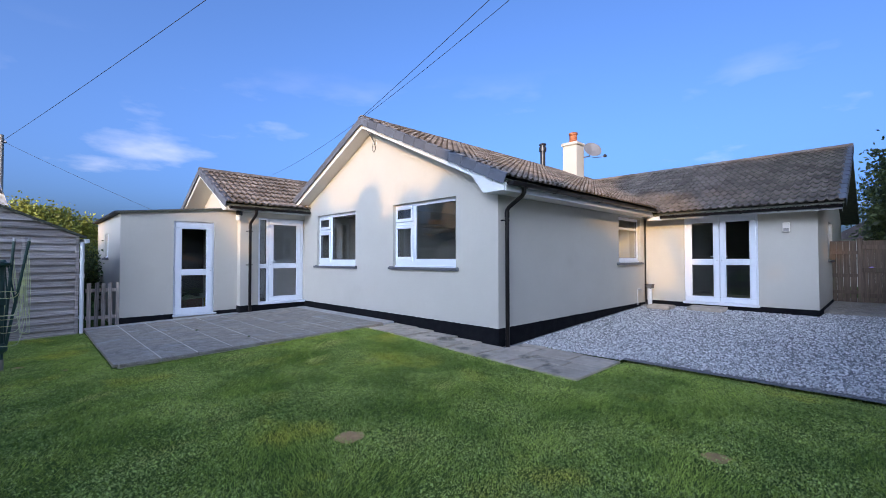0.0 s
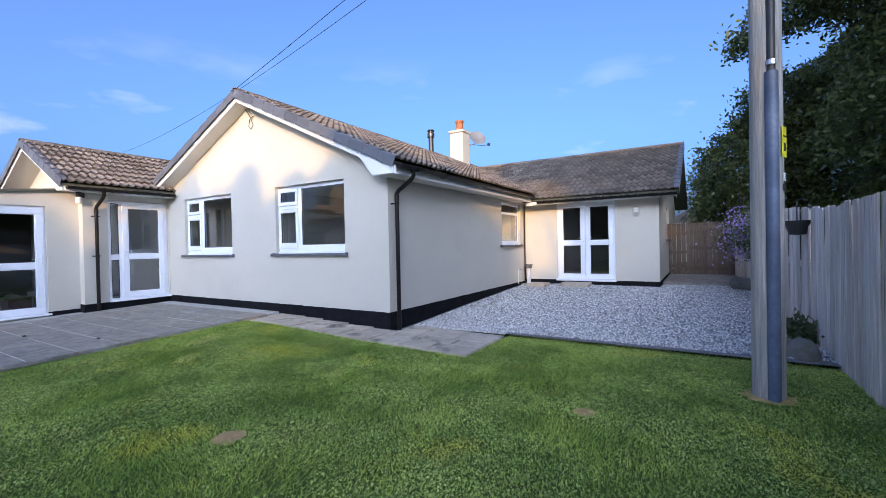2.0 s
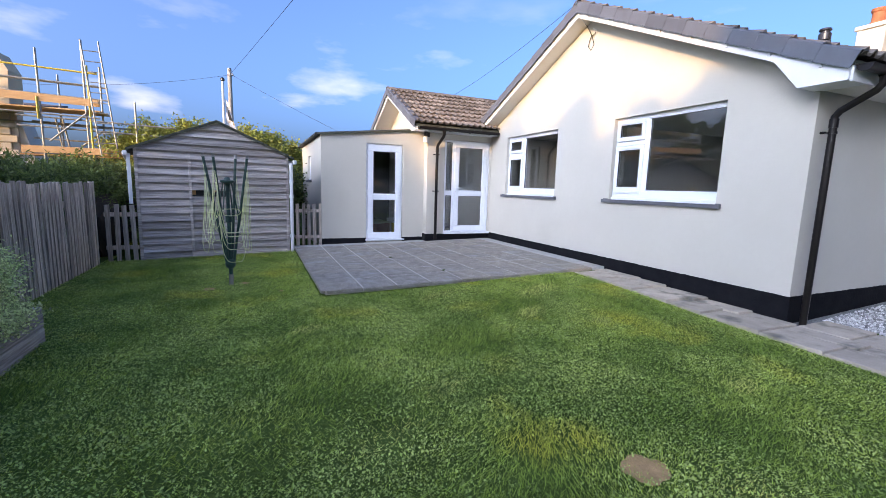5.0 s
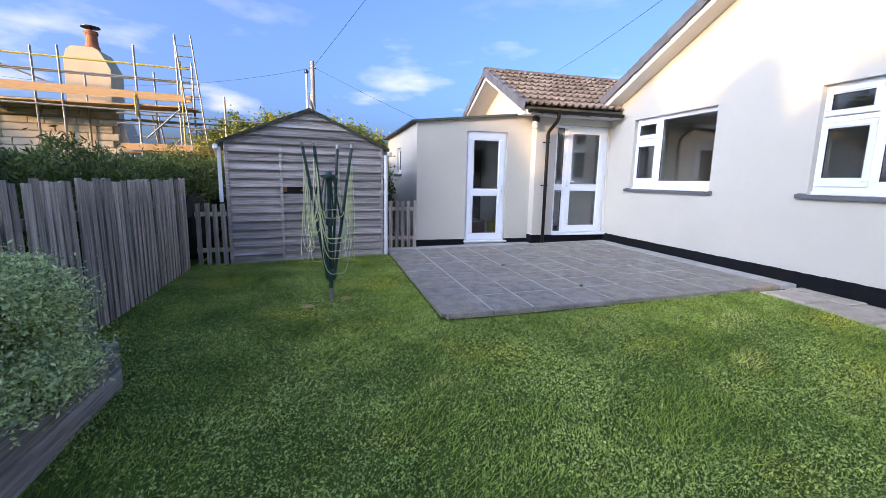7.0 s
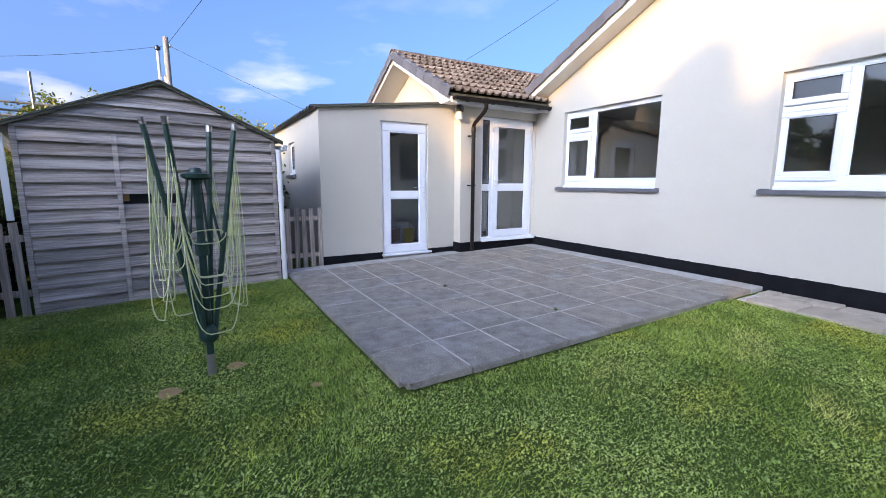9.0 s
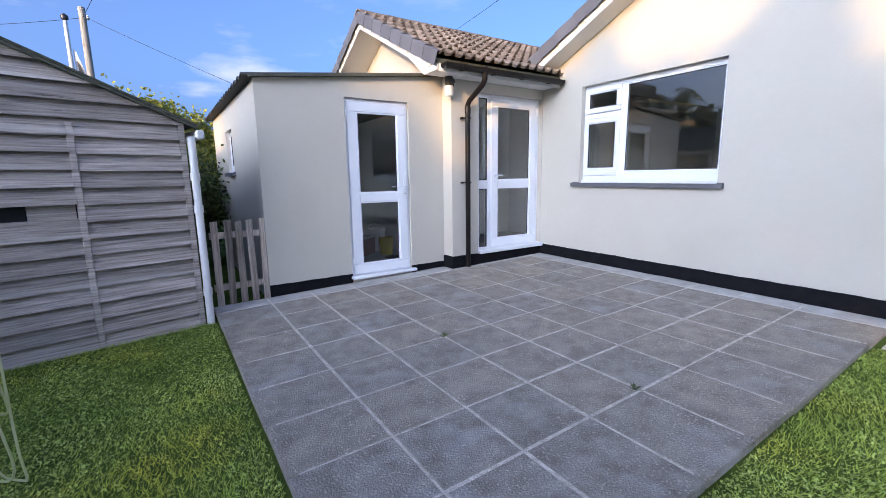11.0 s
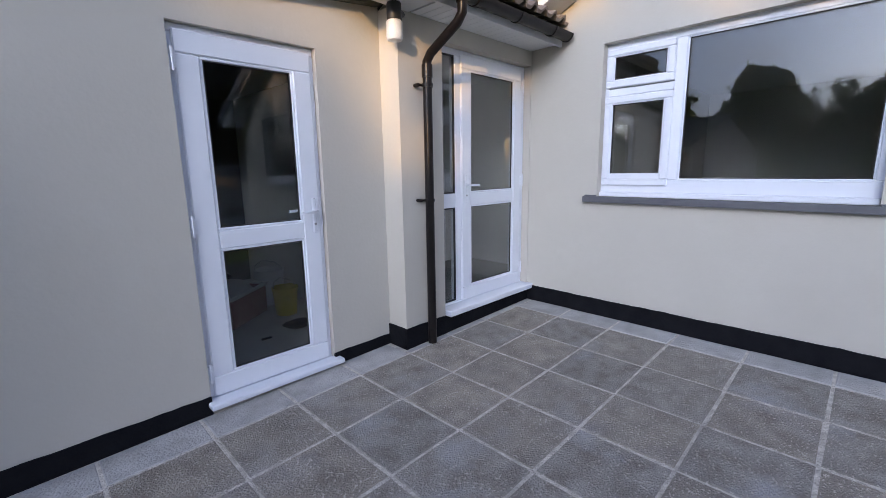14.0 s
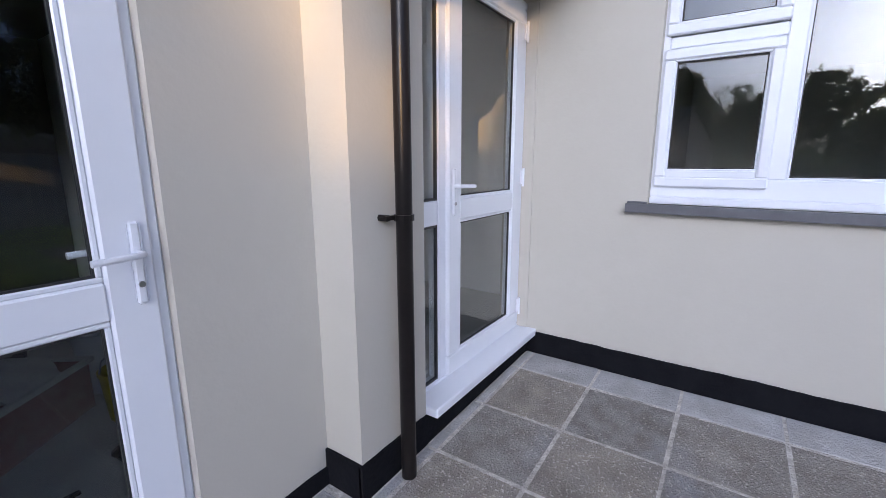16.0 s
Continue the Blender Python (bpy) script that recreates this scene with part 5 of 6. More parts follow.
def tree(name, base, blobs, n, leaf, mat, seed, label, trunk=0.2, clump=0.3, category="tree", limbs=14, long=1.0, up=0.0, shell=0.35, gaps=()):
    t = thing(name, pose(*base), label, category)
    o = Vector(base)
    q, cen = leaves([(b[0] - o.x, b[1] - o.y, b[2] - o.z, *b[3:]) for b in blobs], n, leaf, seed, clump, shell, long, up)
    for y, z, r in gaps:
        c = q.mean(1) + np.array(o)
        q = q[(c[:, 1] - y) ** 2 + (c[:, 2] - z) ** 2 > r * r]
    part("crown", cloud_mesh("crown", q, 4, mat), mat, t)
    rng = random.Random(seed)
    top = Vector(np.mean([(b[0], b[1], b[2]) for b in blobs], axis=0)) - o
    s = Shape().tube([(0, 0, -0.1), (top.x * 0.15, top.y * 0.15, top.z * 0.4), (top.x * 0.6, top.y * 0.6, top.z * 0.8), tuple(top)], [trunk, trunk * 0.8, trunk * 0.55, trunk * 0.25], 8)
    for c in rng.sample(range(len(cen)), min(limbs, len(cen))):
        e = Vector(cen[c])
        st = Vector((top.x * 0.3, top.y * 0.3, top.z * rng.uniform(0.35, 0.8)))
        mid = st.lerp(e, 0.5) + Vector((0, 0, rng.uniform(0, 0.3)))
        s.tube([st, mid, e], [trunk * 0.35, trunk * 0.2, trunk * 0.06], 5, False)
    part("trunk", s.round(), BARK, t)
    return t


tree("oak_tree", (21, -3.0, 0), [(21, -1.5, 3.9, 1.6, 1.9, 1.9), (21, -2.6, 6.2, 1.6, 1.5, 1.4), (20.5, -0.7, 2.6, 1.0, 1.1, 1.3), (21, -4.8, 4.5, 2.0, 2.4, 2.6), (21.5, -5.2, 7.0, 2.0, 2.0, 1.7)], 85000, 0.075, LEAF_DARK, 11, "dark green broad-leaved tree beyond the fence", 0.3, 0.20)
tree("oak_tree", (15.5, -6.0, 0), [(15.5, -6.0, 5.2, 3.0, 3.0, 3.2), (14.5, -5.6, 9.3, 3.2, 2.8, 2.4), (16.5, -4.3, 8.5, 1.8, 1.5, 1.2), (16.8, -2.3, 8.3, 1.0, 0.9, 0.5), (17.0, -1.3, 7.75, 0.6, 0.5, 0.3), (14.0, -5.6, 3.0, 2.8, 2.0, 2.0)], 105000, 0.075, LEAF_DARK, 12, "tall dark green tree overhanging the fence", 0.32, 0.20)
tree("oak_tree", (10.0, -6.8, 0), [(10.0, -6.2, 4.0, 3.0, 2.4, 2.6), (9.5, -6.5, 8.0, 3.2, 2.6, 2.6), (7.0, -6.5, 5.5, 2.4, 2.4, 3.0)], 50000, 0.095, LEAF_DARK, 13, "tall dark tree behind the board fence", 0.3, 0.24)
tree("yellow_tree", (-2.4, 17.2, 0), [(-2.7, 17.0, 1.75, 1.3, 1.0, 1.2), (-1.6, 17.4, 2.25, 0.8, 0.8, 0.95), (-2.2, 17.2, 2.4, 0.6, 0.6, 0.6)], 42000, 0.046, LEAF_GOLD, 14, "sunlit yellow-green tree behind the shed", 0.14, 0.10)
tree("yellow_tree", (0.5, 17.0, 0), [(0.0, 16.8, 2.1, 0.8, 0.8, 0.95), (0.8, 17.0, 1.8, 0.8, 0.9, 1.1), (1.5, 17.2, 1.6, 0.8, 0.8, 0.9)], 42000, 0.046, LEAF_GOLD, 15, "sunlit yellow-green tree behind the lean-to", 0.14, 0.10)
tree("laurel_bush", (0.9, 15.0, 0), [(0.7, 14.6, 1.0, 0.6, 0.9, 0.9), (-0.4, 15.2, 1.2, 1.2, 0.8, 1.1), (0.6, 16.2, 1.2, 0.6, 0.6, 1.0)], 26000, 0.042, LEAF_MID, 16, "dark bush in the gap behind the lean-to", 0.06, 0.16, "bush")

# out-of-view trees added to shade the garden, far behind the walk
FAR = 16.0
for i, (x, y, h, r) in enumerate(((-10.5, 5.6, 6.0, 2.0), (-9.2, -4.0, 6.7, 1.6), (-8.2, -6.9, 5.2, 1.6), (-6.6, -9.2, 9.3, 2.4), (-3.6, -12.2, 9.6, 2.8), (0.5, -14.0, 9.0, 2.8))):
    x, y, h = x - FAR, y - FAR / 2, h + FAR / 4
    tree("garden_tree", (x, y, 0), [(x, y, h - r * 1.15, r, r, r * 1.15), (x + 0.9, y - 0.8, FAR / 4 + (h - FAR / 4) * 0.36, r * 0.9, r * 0.9, (h - FAR / 4) * 0.34), (x, y, 2.0, r * 1.2, r * 1.2, 2.4)], 9500 if i == 0 else 15000, 0.20, (LEAF_DARK, LEAF_MID)[i % 2], 40 + i, "out-of-view tree added to shade the garden", 0.2, 0.3)

# uneven out-of-view crowns, shaped so their tops shade the gable wall; u runs along that wall, v up it
def shade_crown(u, v, r):
    return (-18.0, u - 11.71, v + 5.855 - r, r, r, r)


# holes cut in these crowns to let spots of sun through
GAPS = [(u - 11.71, v + 5.855, r) for u, v, r in ((6.38, -0.95, 0.17), (6.2, -1.12, 0.14), (4.55, -0.43, 0.16), (6.85, -0.55, 0.18), (6.04, -0.42, 0.15), (7.35, -0.92, 0.15), (4.42, -0.74, 0.15), (7.26, -0.38, 0.18), (7.67, -0.64, 0.15), (8.23, -1.14, 0.16), (7.46, 0.13, 0.16), (7.62, 1.8, 0.12))]
for i, (lobes, u0, u1) in enumerate(((((10.6, 2.80, 0.5), (9.85, 3.10, 0.34), (9.35, 2.78, 0.5), (8.85, 2.68, 0.5), (8.5, 2.66, 0.4), (10.2, 2.75, 0.5)), 8.6, 11.2),
                                     (((8.05, 3.0, 0.48), (7.78, 2.5, 0.33), (8.3, 2.6, 0.5)), 7.65, 8.9),
                                     (((6.95, 2.5, 0.36), (6.6, 2.92, 0.36), (6.05, 2.62, 0.4), (5.55, 2.85, 0.4), (4.9, 3.4, 0.8)), 4.6, 7.0))):
    blobs = [shade_crown(*q) for q in lobes]
    rows = round((u1 - u0) / 0.55)
    for r in range(rows + 1):
        u = u0 + (u1 - u0) * r / rows
        blobs += [shade_crown(u, v, 0.52) for v in (2.1, 1.5, 0.9, 0.3, -0.3, -0.9, -1.5, -2.1, -2.7)]
    y = (u0 + u1) / 2 - 11.71
    tree("garden_tree", (-18.0, y, 0), blobs, 7000 * (rows + 1), 0.115, (LEAF_DARK, LEAF_MID)[i % 2], 80 + i, "out-of-view tree added to shade the garden", 0.2, 0.09, shell=0.9, gaps=GAPS)

# unseen high crown, added only to keep sun off the upper wing roof
tree("garden_tree", (-18.0, -12.2, 0), [(-18.0, -12.5, 11.75, 1.0, 1.4, 1.0), (-18.0, -11.1, 11.9, 1.0, 1.1, 0.9), (-18.0, -13.8, 11.4, 1.0, 1.1, 0.9)], 12000, 0.12, LEAF_DARK, 90, "out-of-view high crown added to shade the wing roof", 0.2, 0.14, shell=0.8)

# a conifer, a thin tree and others beyond the fence, mirrored in the windows
tree("conifer_tree", (-20.0, 13.2, 0), [(-20, 13.2, 2.6, 2.2, 2.3, 2.4), (-20, 13.2, 4.6, 1.7, 1.7, 1.3), (-20, 13.5, 5.9, 1.0, 1.1, 0.8), (-20, 12.7, 5.6, 0.7, 0.7, 0.8)], 40000, 0.085, LEAF_DARK, 60, "broad dark conifer beyond the garden fence", 0.25, 0.12, long=1.8, up=1.2)
tree("bare_tree", (-23.0, 10.4, 0), [(-23, 10.4, 4.9, 1.5, 1.35, 1.1), (-23, 9.7, 4.4, 1.2, 1.2, 1.0)], 5000, 0.06, LEAF_MID, 61, "thin half-bare tree beyond the garden fence", 0.13, 0.14, limbs=90)
tree("garden_tree", (-20.0, 8.0, 0), [(-20, 8.2, 4.3, 1.2, 1.3, 1.2), (-20, 6.8, 4.6, 1.3, 1.3, 1.3), (-20, 8.0, 2.3, 1.5, 2.6, 2.0)], 22000, 0.10, LEAF_DARK, 62, "broad dark tree beyond the hedge", 0.2, 0.13)
tree("garden_tree", (-21.0, 10.8, 0), [(-21, 10.8, 1.9, 1.3, 1.8, 1.9), (-21, 9.6, 1.8, 1.3, 1.5, 1.8)], 14000, 0.10, LEAF_DARK, 63, "dark undergrowth beyond the fence", 0.1, 0.14, "bush")
for i, (x, y, h, r) in enumerate(((-27.0, 3.0, 6.3, 2.2), (-21.5, 18.6, 6.2, 2.0), (-20.5, 23.5, 7.0, 2.3), (-21.0, 28.5, 8.5, 2.6))):
    tree("garden_tree", (x, y, 0), [(x, y, h - r, r, r, r), (x, y, 2.2, r * 1.25, r * 1.25, 2.2)], 11000, 0.15, (LEAF_DARK, LEAF_MID)[i % 2], 64 + i, "broad dark tree beyond the hedge", 0.2, 0.18)

# conifer hedge behind the pale fence
q, _ = leaves([(-3.10, 3.2 + 0.8 * i, 1.03, 0.58, 0.75, 0.64 + 0.06 * math.sin(i * 1.9)) for i in range(12)], 125000, 0.018, 21, 0.06, 0.3, 2.2, 0.5)
hd = thing("conifer_hedge", pose(0, 0, 0), "dense dark green conifer hedge behind the fence", "hedge")
part("sprays", cloud_mesh("sprays", q, 4, LEAF_HEDGE), LEAF_HEDGE, hd)
for i in range(10):
    part("stem", Shape().tube([(-3.15, 3.4 + i * 0.95, 0), (-3.1, 3.45 + i * 0.95, 0.8), (-3.15, 3.4 + i * 0.95, 1.5)], [0.05, 0.04, 0.015], 6), BARK, hd)
def dark_core(parent, blobs):
    """Solid bark-coloured lumps that stand for the shade inside a hedge."""
    s = Shape()
    for x, y, z, rx, ry, rz in blobs:
        b = bmesh.new()
        bmesh.ops.create_icosphere(b, subdivisions=3, radius=1)
        for v in b.verts:
            v.co *= 1 + 0.25 * noise.noise(v.co * 3 + Vector((x, y, z)))
        s.take(b, Matrix.LocRotScale((x, y, z), None, (rx, ry, rz)))
    part("core", s.round(), BARK, parent, "solid dark core standing for shade inside the hedge")


dark_core(hd, [(-3.14, 3.2 + 0.8 * i, 0.80, 0.38, 0.6, 0.70) for i in range(12)])
q, _ = leaves([(-2.75, 12.0, 0.9, 0.8, 0.9, 0.9), (-2.9, 13.4, 0.9, 0.9, 0.9, 0.85), (-2.45, 11.3, 1.1, 0.3, 0.4, 0.35)], 38000, 0.018, 22, 0.06, 0.3, 2.2, 0.5)
hd = thing("conifer_hedge", pose(0, 0, 0), "dark conifer hedge beside the shed", "hedge")
for x, y in ((-2.75, 11.6), (-2.85, 12.4), (-2.9, 13.4)):
    part("stem", Shape().tube([(x, y, 0), (x + 0.04, y, 0.8), (x, y + 0.03, 1.4)], [0.05, 0.04, 0.015], 6), BARK, hd)
part("sprays", cloud_mesh("sprays", q, 4, LEAF_HEDGE), LEAF_HEDGE, hd)
dark_core(hd, [(-2.75, 12.0, 0.72, 0.62, 0.7, 0.74), (-2.9, 13.4, 0.72, 0.7, 0.7, 0.7), (-2.42, 11.15, 0.6, 0.25, 0.4, 0.6)])

# planter with a variegated shrub
pl = thing("planter", pose(0, 0, 0), "grey timber planter box beside the lawn", "planter")
for z0, z1 in ((0.0, 0.175), (0.18, 0.355)):
    part("board", Shape().box(-1.645, -1.60, 2.2, 6.25, z0, z1, 0.008), SHED, pl)
    part("end_board", Shape().box(-2.22, -1.647, 6.205, 6.25, z0, z1, 0.008), SHED, pl)
    part("end_board", Shape().box(-2.22, -1.647, 2.2, 2.245, z0, z1, 0.008), SHED, pl)
part("earth", Shape().box(-2.22, -1.65, 2.25, 6.20, 0.0, 0.27), SOIL, pl, "dark earth")
tree("variegated_shrub", (-1.95, 5.75, 0.27), [(-1.95, 5.8, 0.72, 0.34, 0.38, 0.26), (-1.75, 5.6, 0.42, 0.26, 0.5, 0.15)], 34000, 0.0125, LEAF_SILVER, 31, "cream and green variegated shrub in the planter", 0.025, 0.05, "shrub", 24)
tree("variegated_shrub", (-1.95, 4.6, 0.27), [(-1.95, 4.6, 0.7, 0.30, 0.5, 0.26), (-1.8, 4.2, 0.45, 0.25, 0.7, 0.15)], 26000, 0.0125, LEAF_SILVER, 32, "cream and green variegated shrub filling the planter", 0.025, 0.05, "shrub", 20)

# purple shrub and small plants beside the right fence
tree("purple_shrub", (10.3, -0.86, 0.25), [(10.2, -0.80, 1.50, 0.75, 0.32, 0.40), (9.6, -0.78, 1.70, 0.4, 0.25, 0.30)], 4200, 0.030, LEAF_SHRUB, 33, "loose shrub with purple flowers leaning on the fence", 0.03, 0.12, "shrub", 26)
q, _ = leaves([(10.1, -0.72, 1.45, 0.75, 0.32, 0.40), (9.6, -0.70, 1.65, 0.4, 0.25, 0.3)], 900, 0.028, 34, 0.14, 0.3)
bl = thing("purple_flowers", pose(0, 0, 0), "small purple flowers on the shrub by the fence", "flowers")
part("petals", cloud_mesh("petals", q, 4, PETAL), PETAL, bl)
tree("fern", (6.9, -1.0, 0.06), [(6.9, -0.98, 0.28, 0.20, 0.13, 0.16)], 700, 0.035, LEAF_SHRUB, 35, "small dark fern at the fence foot", 0.012, 0.06, "plant", 10)
s = Shape()
rng = random.Random(6)
for i in range(16):
    a = Vector((7.25 + rng.uniform(-0.1, 0.1), -1.03 + rng.uniform(-0.08, 0.08), 1.66))
    s.tube([a, a + Vector((rng.uniform(-0.2, 0.2), rng.uniform(0, 0.12), 0.08)), a + Vector((rng.uniform(-0.4, 0.4), rng.uniform(0, 0.15), rng.uniform(-0.5, 0.1)))], [0.004, 0.003, 0.002], 5)
part("dry_stems", s, BARK, hb, "dry brown trailing stems")

# ---- shed ----
SH = pose(-1.77, 10.42, 0.03, 0, 0, 12.0)
SW_, SD, SE, SA = 2.52, 3.0, 1.93, 2.47
shed = thing("garden_shed", SH, "weathered grey overlapping-board shed with a felt roof, door shut", "shed")
rng = random.Random(3)


def shed_half(z):
    return SW_ / 2 if z <= SE else SW_ / 2 * max(0.02, (SA - z) / (SA - SE))


def lap_board(parent, x0, x1, z, h, y=0.0, slanted=False):
    """A feather-edged board, thicker and proud at its foot."""
    c = SW_ / 2
    za, zb = z, z + h + 0.02
    if slanted:
        xa0, xa1, xb0, xb1 = c - shed_half(za), c + shed_half(za), c - shed_half(zb), c + shed_half(zb)
    else:
        xa0, xa1, xb0, xb1 = x0, x1, x0, x1
    n = 10
    s = Shape()
    rows = []
    for i in range(n + 1):
        f = i / n
        w = 0.003 * noise.noise((f * 5 + x0, z * 9, 1.0))
        xa, xb = xa0 + (xa1 - xa0) * f, xb0 + (xb1 - xb0) * f
        rows.append([(xa, y - 0.056, za + w), (xb, y - 0.004, zb), (xb, y + 0.008, zb), (xa, y - 0.034, za + w + 0.004)])
    for p in rows:
        s.v += p
    for i in range(n):
        k = i * 4
        for e in range(4):
            s.f.append((k + e, k + (e + 1) % 4, k + 4 + (e + 1) % 4, k + 4 + e))
    s.f += [(3, 2, 1, 0), (n * 4, n * 4 + 1, n * 4 + 2, n * 4 + 3)]
    return part("board", s, SHED, parent)


DX0, DX1, DZ = 0.80, 1.72, 1.86
front = part("front_frame", Shape().box(0.0, 0.05, -0.046, 0.03, 0, SE, 0.005).box(SW_ - 0.05, SW_, -0.046, 0.03, 0, SE, 0.005).box(0.02, SW_ - 0.02, 0.004, 0.03, 0, 0.06), SHED, shed)
z, j = 0.02, 0
while z < SA - 0.06:
    h = 0.135
    if z + h < DZ + 0.05:
        lap_board(shed, 0.05, DX0 - 0.025, z, h)
        lap_board(shed, DX1 + 0.025, SW_ - 0.05, z, h)
    else:
        lap_board(shed, 0, 0, z, h, slanted=True) if z > SE - 0.1 else lap_board(shed, 0.05, SW_ - 0.05, z, h)
    z += h
door = part("shed_door", Shape().box(DX0 - 0.025, DX0 + 0.022, -0.05, 0.01, 0.03, DZ + 0.02, 0.005).box(DX1 - 0.022, DX1 + 0.025, -0.048, 0.01, 0.03, DZ + 0.02, 0.005), SHED, shed)
z = 0.03
while z < DZ - 0.05:
    if not 1.17 < z + 0.068 < 1.30:
        lap_board(door, DX0 + 0.022, DX1 - 0.022, z, 0.135, -0.003)
    else:
        part("slot_batten", Shape().box(DX0 + 0.6, DX1 - 0.03, -0.012, 0.0, z, z + 0.15, 0.003), SHED, door)
    z += 0.135
# black sheet in place of the shed's unlit inside, behind the slot
part("dark_inside", Shape().box(DX0, DX1, 0.10, 0.11, 1.0, 1.5), BLACK_PLASTIC, shed)
part("stored_post", Shape().box(DX0 + 0.03, DX0 + 0.09, 0.03, 0.08, 1.16, 1.34, 0.004), PLANK, shed, "new timber seen through the slot")
part("stored_timber", Shape().prism([(DX0 + 0.3, 1.17), (DX0 + 0.36, 1.17), (DX0 + 0.52, 1.33), (DX0 + 0.46, 1.33)], 0.04, 0.08), PLANK, shed, "new timber seen through the slot")
for x0, x1 in ((0.0, 0.03), (SW_ - 0.03, SW_)):
    part("side_wall", Shape().box(x0, x1, 0.03, SD, 0, SE), SHED, shed)
part("back_wall", Shape().prism([(0, 0), (SW_, 0), (SW_, SE), (SW_ / 2, SA), (0, SE)], SD, SD + 0.03), SHED, shed)
for sg in (-1, 1):
    c = SW_ / 2
    e = c + sg * (c + 0.10)
    ez = SE - 0.10 * (SA - SE) / c
    pts = [(c, SA + 0.015), (e, ez + 0.015), (e, ez + 0.034), (c, SA + 0.034)]
    part("roof_felt", Shape().prism(pts if sg > 0 else pts[::-1], -0.09, SD + 0.08), FELT, shed, "dark green felt roof")
    pts = [(c, SA - 0.012), (e, ez - 0.012), (e, ez + 0.012), (c, SA + 0.012)]
    part("verge_board", Shape().prism(pts if sg > 0 else pts[::-1], -0.085, -0.055), FELT, shed)
    gx = e - sg * 0.02
    part("gutter", Shape().box(min(gx, gx + sg * 0.07), max(gx, gx + sg * 0.07), -0.10, SD, SE - 0.14, SE - 0.06, 0.012), WHITE_PLASTIC, shed, "white plastic gutter")
px = SW_ + 0.045
dp = part("downpipe", Shape().tube([(px, -0.05, SE - 0.12), (px, -0.05, 0.02)], 0.034, 10).round(), WHITE_PLASTIC, shed, "white plastic downpipe")
for z in (0.35, 1.15, 1.45):
    part("collar", Shape().tube([(px, -0.05, z - 0.035), (px, -0.05, z + 0.035)], 0.041, 10), WHITE_PLASTIC, dp)
part("trim_strip", Shape().box(-0.10, -0.045, -0.06, -0.03, 1.0, SE - 0.1, 0.004), WHITE_PLASTIC, shed, "white trim strip")

# ---- rotary airer ----
ai = thing("rotary_airer", pose(-0.25, 8.0, 0.05), "dark green folded rotary washing line standing in the lawn", "airer")
part("ground_socket", Shape().tube([(0, 0, -0.05), (0, 0, 0.16)], 0.030, 10).round(), GALV, ai, "grey ground socket")
part("pole", Shape().tube([(0, 0, 0.1), (0, 0, 1.40)], 0.024, 12).round(), AIRER_GREEN, ai)
part("lower_hub", Shape().lathe([(0.03, 0.24), (0.06, 0.27), (0.065, 0.31), (0.05, 0.36), (0.03, 0.37)]).round(), AIRER_GREEN, ai)
part("top_hub", Shape().lathe([(0.03, 1.34), (0.04, 1.37), (0.085, 1.385), (0.09, 1.41), (0.04, 1.42), (0.03, 1.45), (0.0, 1.455)]).round(), AIRER_GREEN, ai)
part("slider", Shape().lathe([(0.03, 0.86), (0.042, 0.87), (0.042, 0.95), (0.03, 0.96)]).round(), AIRER_GREEN, ai)
ARMS = [Vector((math.cos(a) * 0.29, math.sin(a) * 0.22, 1.70)) for a in (math.radians(k) for k in (-152, -118, -8, 42))]
ARMS[2].x, ARMS[3].x = 0.245, 0.10
for k, tip in enumerate(ARMS):
    foot = Vector((tip.x * 0.16, tip.y * 0.16, 0.31))
    arm = part("arm", Shape().tube([foot, foot.lerp(tip, 0.45), tip], 0.017, 8), AIRER_GREEN, ai)
    part("tip_cap", Shape().tube([tip, tip + (tip - foot).normalized() * 0.045], 0.019, 8), STEEL, arm, "pale end cap")
    mid = foot.lerp(tip, 0.42)
    part("strut", Shape().tube([(tip.x * 0.2, tip.y * 0.2, 1.38), mid], 0.010, 6), AIRER_GREEN, ai)
rng = random.Random(17)
for k in range(4):
    a0, a1 = ARMS[k], ARMS[(k + 1) % 4]
    for r in range(8):
        f = 0.96 - r * 0.068
        p = Vector((a0.x * (0.16 + 0.84 * f), a0.y * (0.16 + 0.84 * f), 0.31 + 1.39 * f))
        q2 = Vector((a1.x * (0.16 + 0.84 * f), a1.y * (0.16 + 0.84 * f), 0.31 + 1.39 * f))
        bottom = 0.42 + 0.06 * r + rng.uniform(-0.08, 0.22)
        out = Vector((p.x + q2.x, p.y + q2.y, 0)) * 0.35
        mid = (p + q2) / 2 + out
        pts = []
        for i in range(21):
            t = i / 20
            w = abs(2 * t - 1) ** 2.6
            base = p.lerp(q2, 0.5 + 0.5 * math.copysign(abs(2 * t - 1) ** 0.45, 2 * t - 1))
            pts.append(Vector((base.x + out.x * (1 - w) * 0.5 + 0.008 * math.sin(t * 17 + r), base.y + out.y * (1 - w) * 0.5 + 0.008 * math.cos(t * 13 + k), bottom + (p.z - bottom) * w)))
        part("line", Shape().tube(pts, 0.0040, 5), LINE, ai, "yellow plastic washing line" if r == 0 else "")

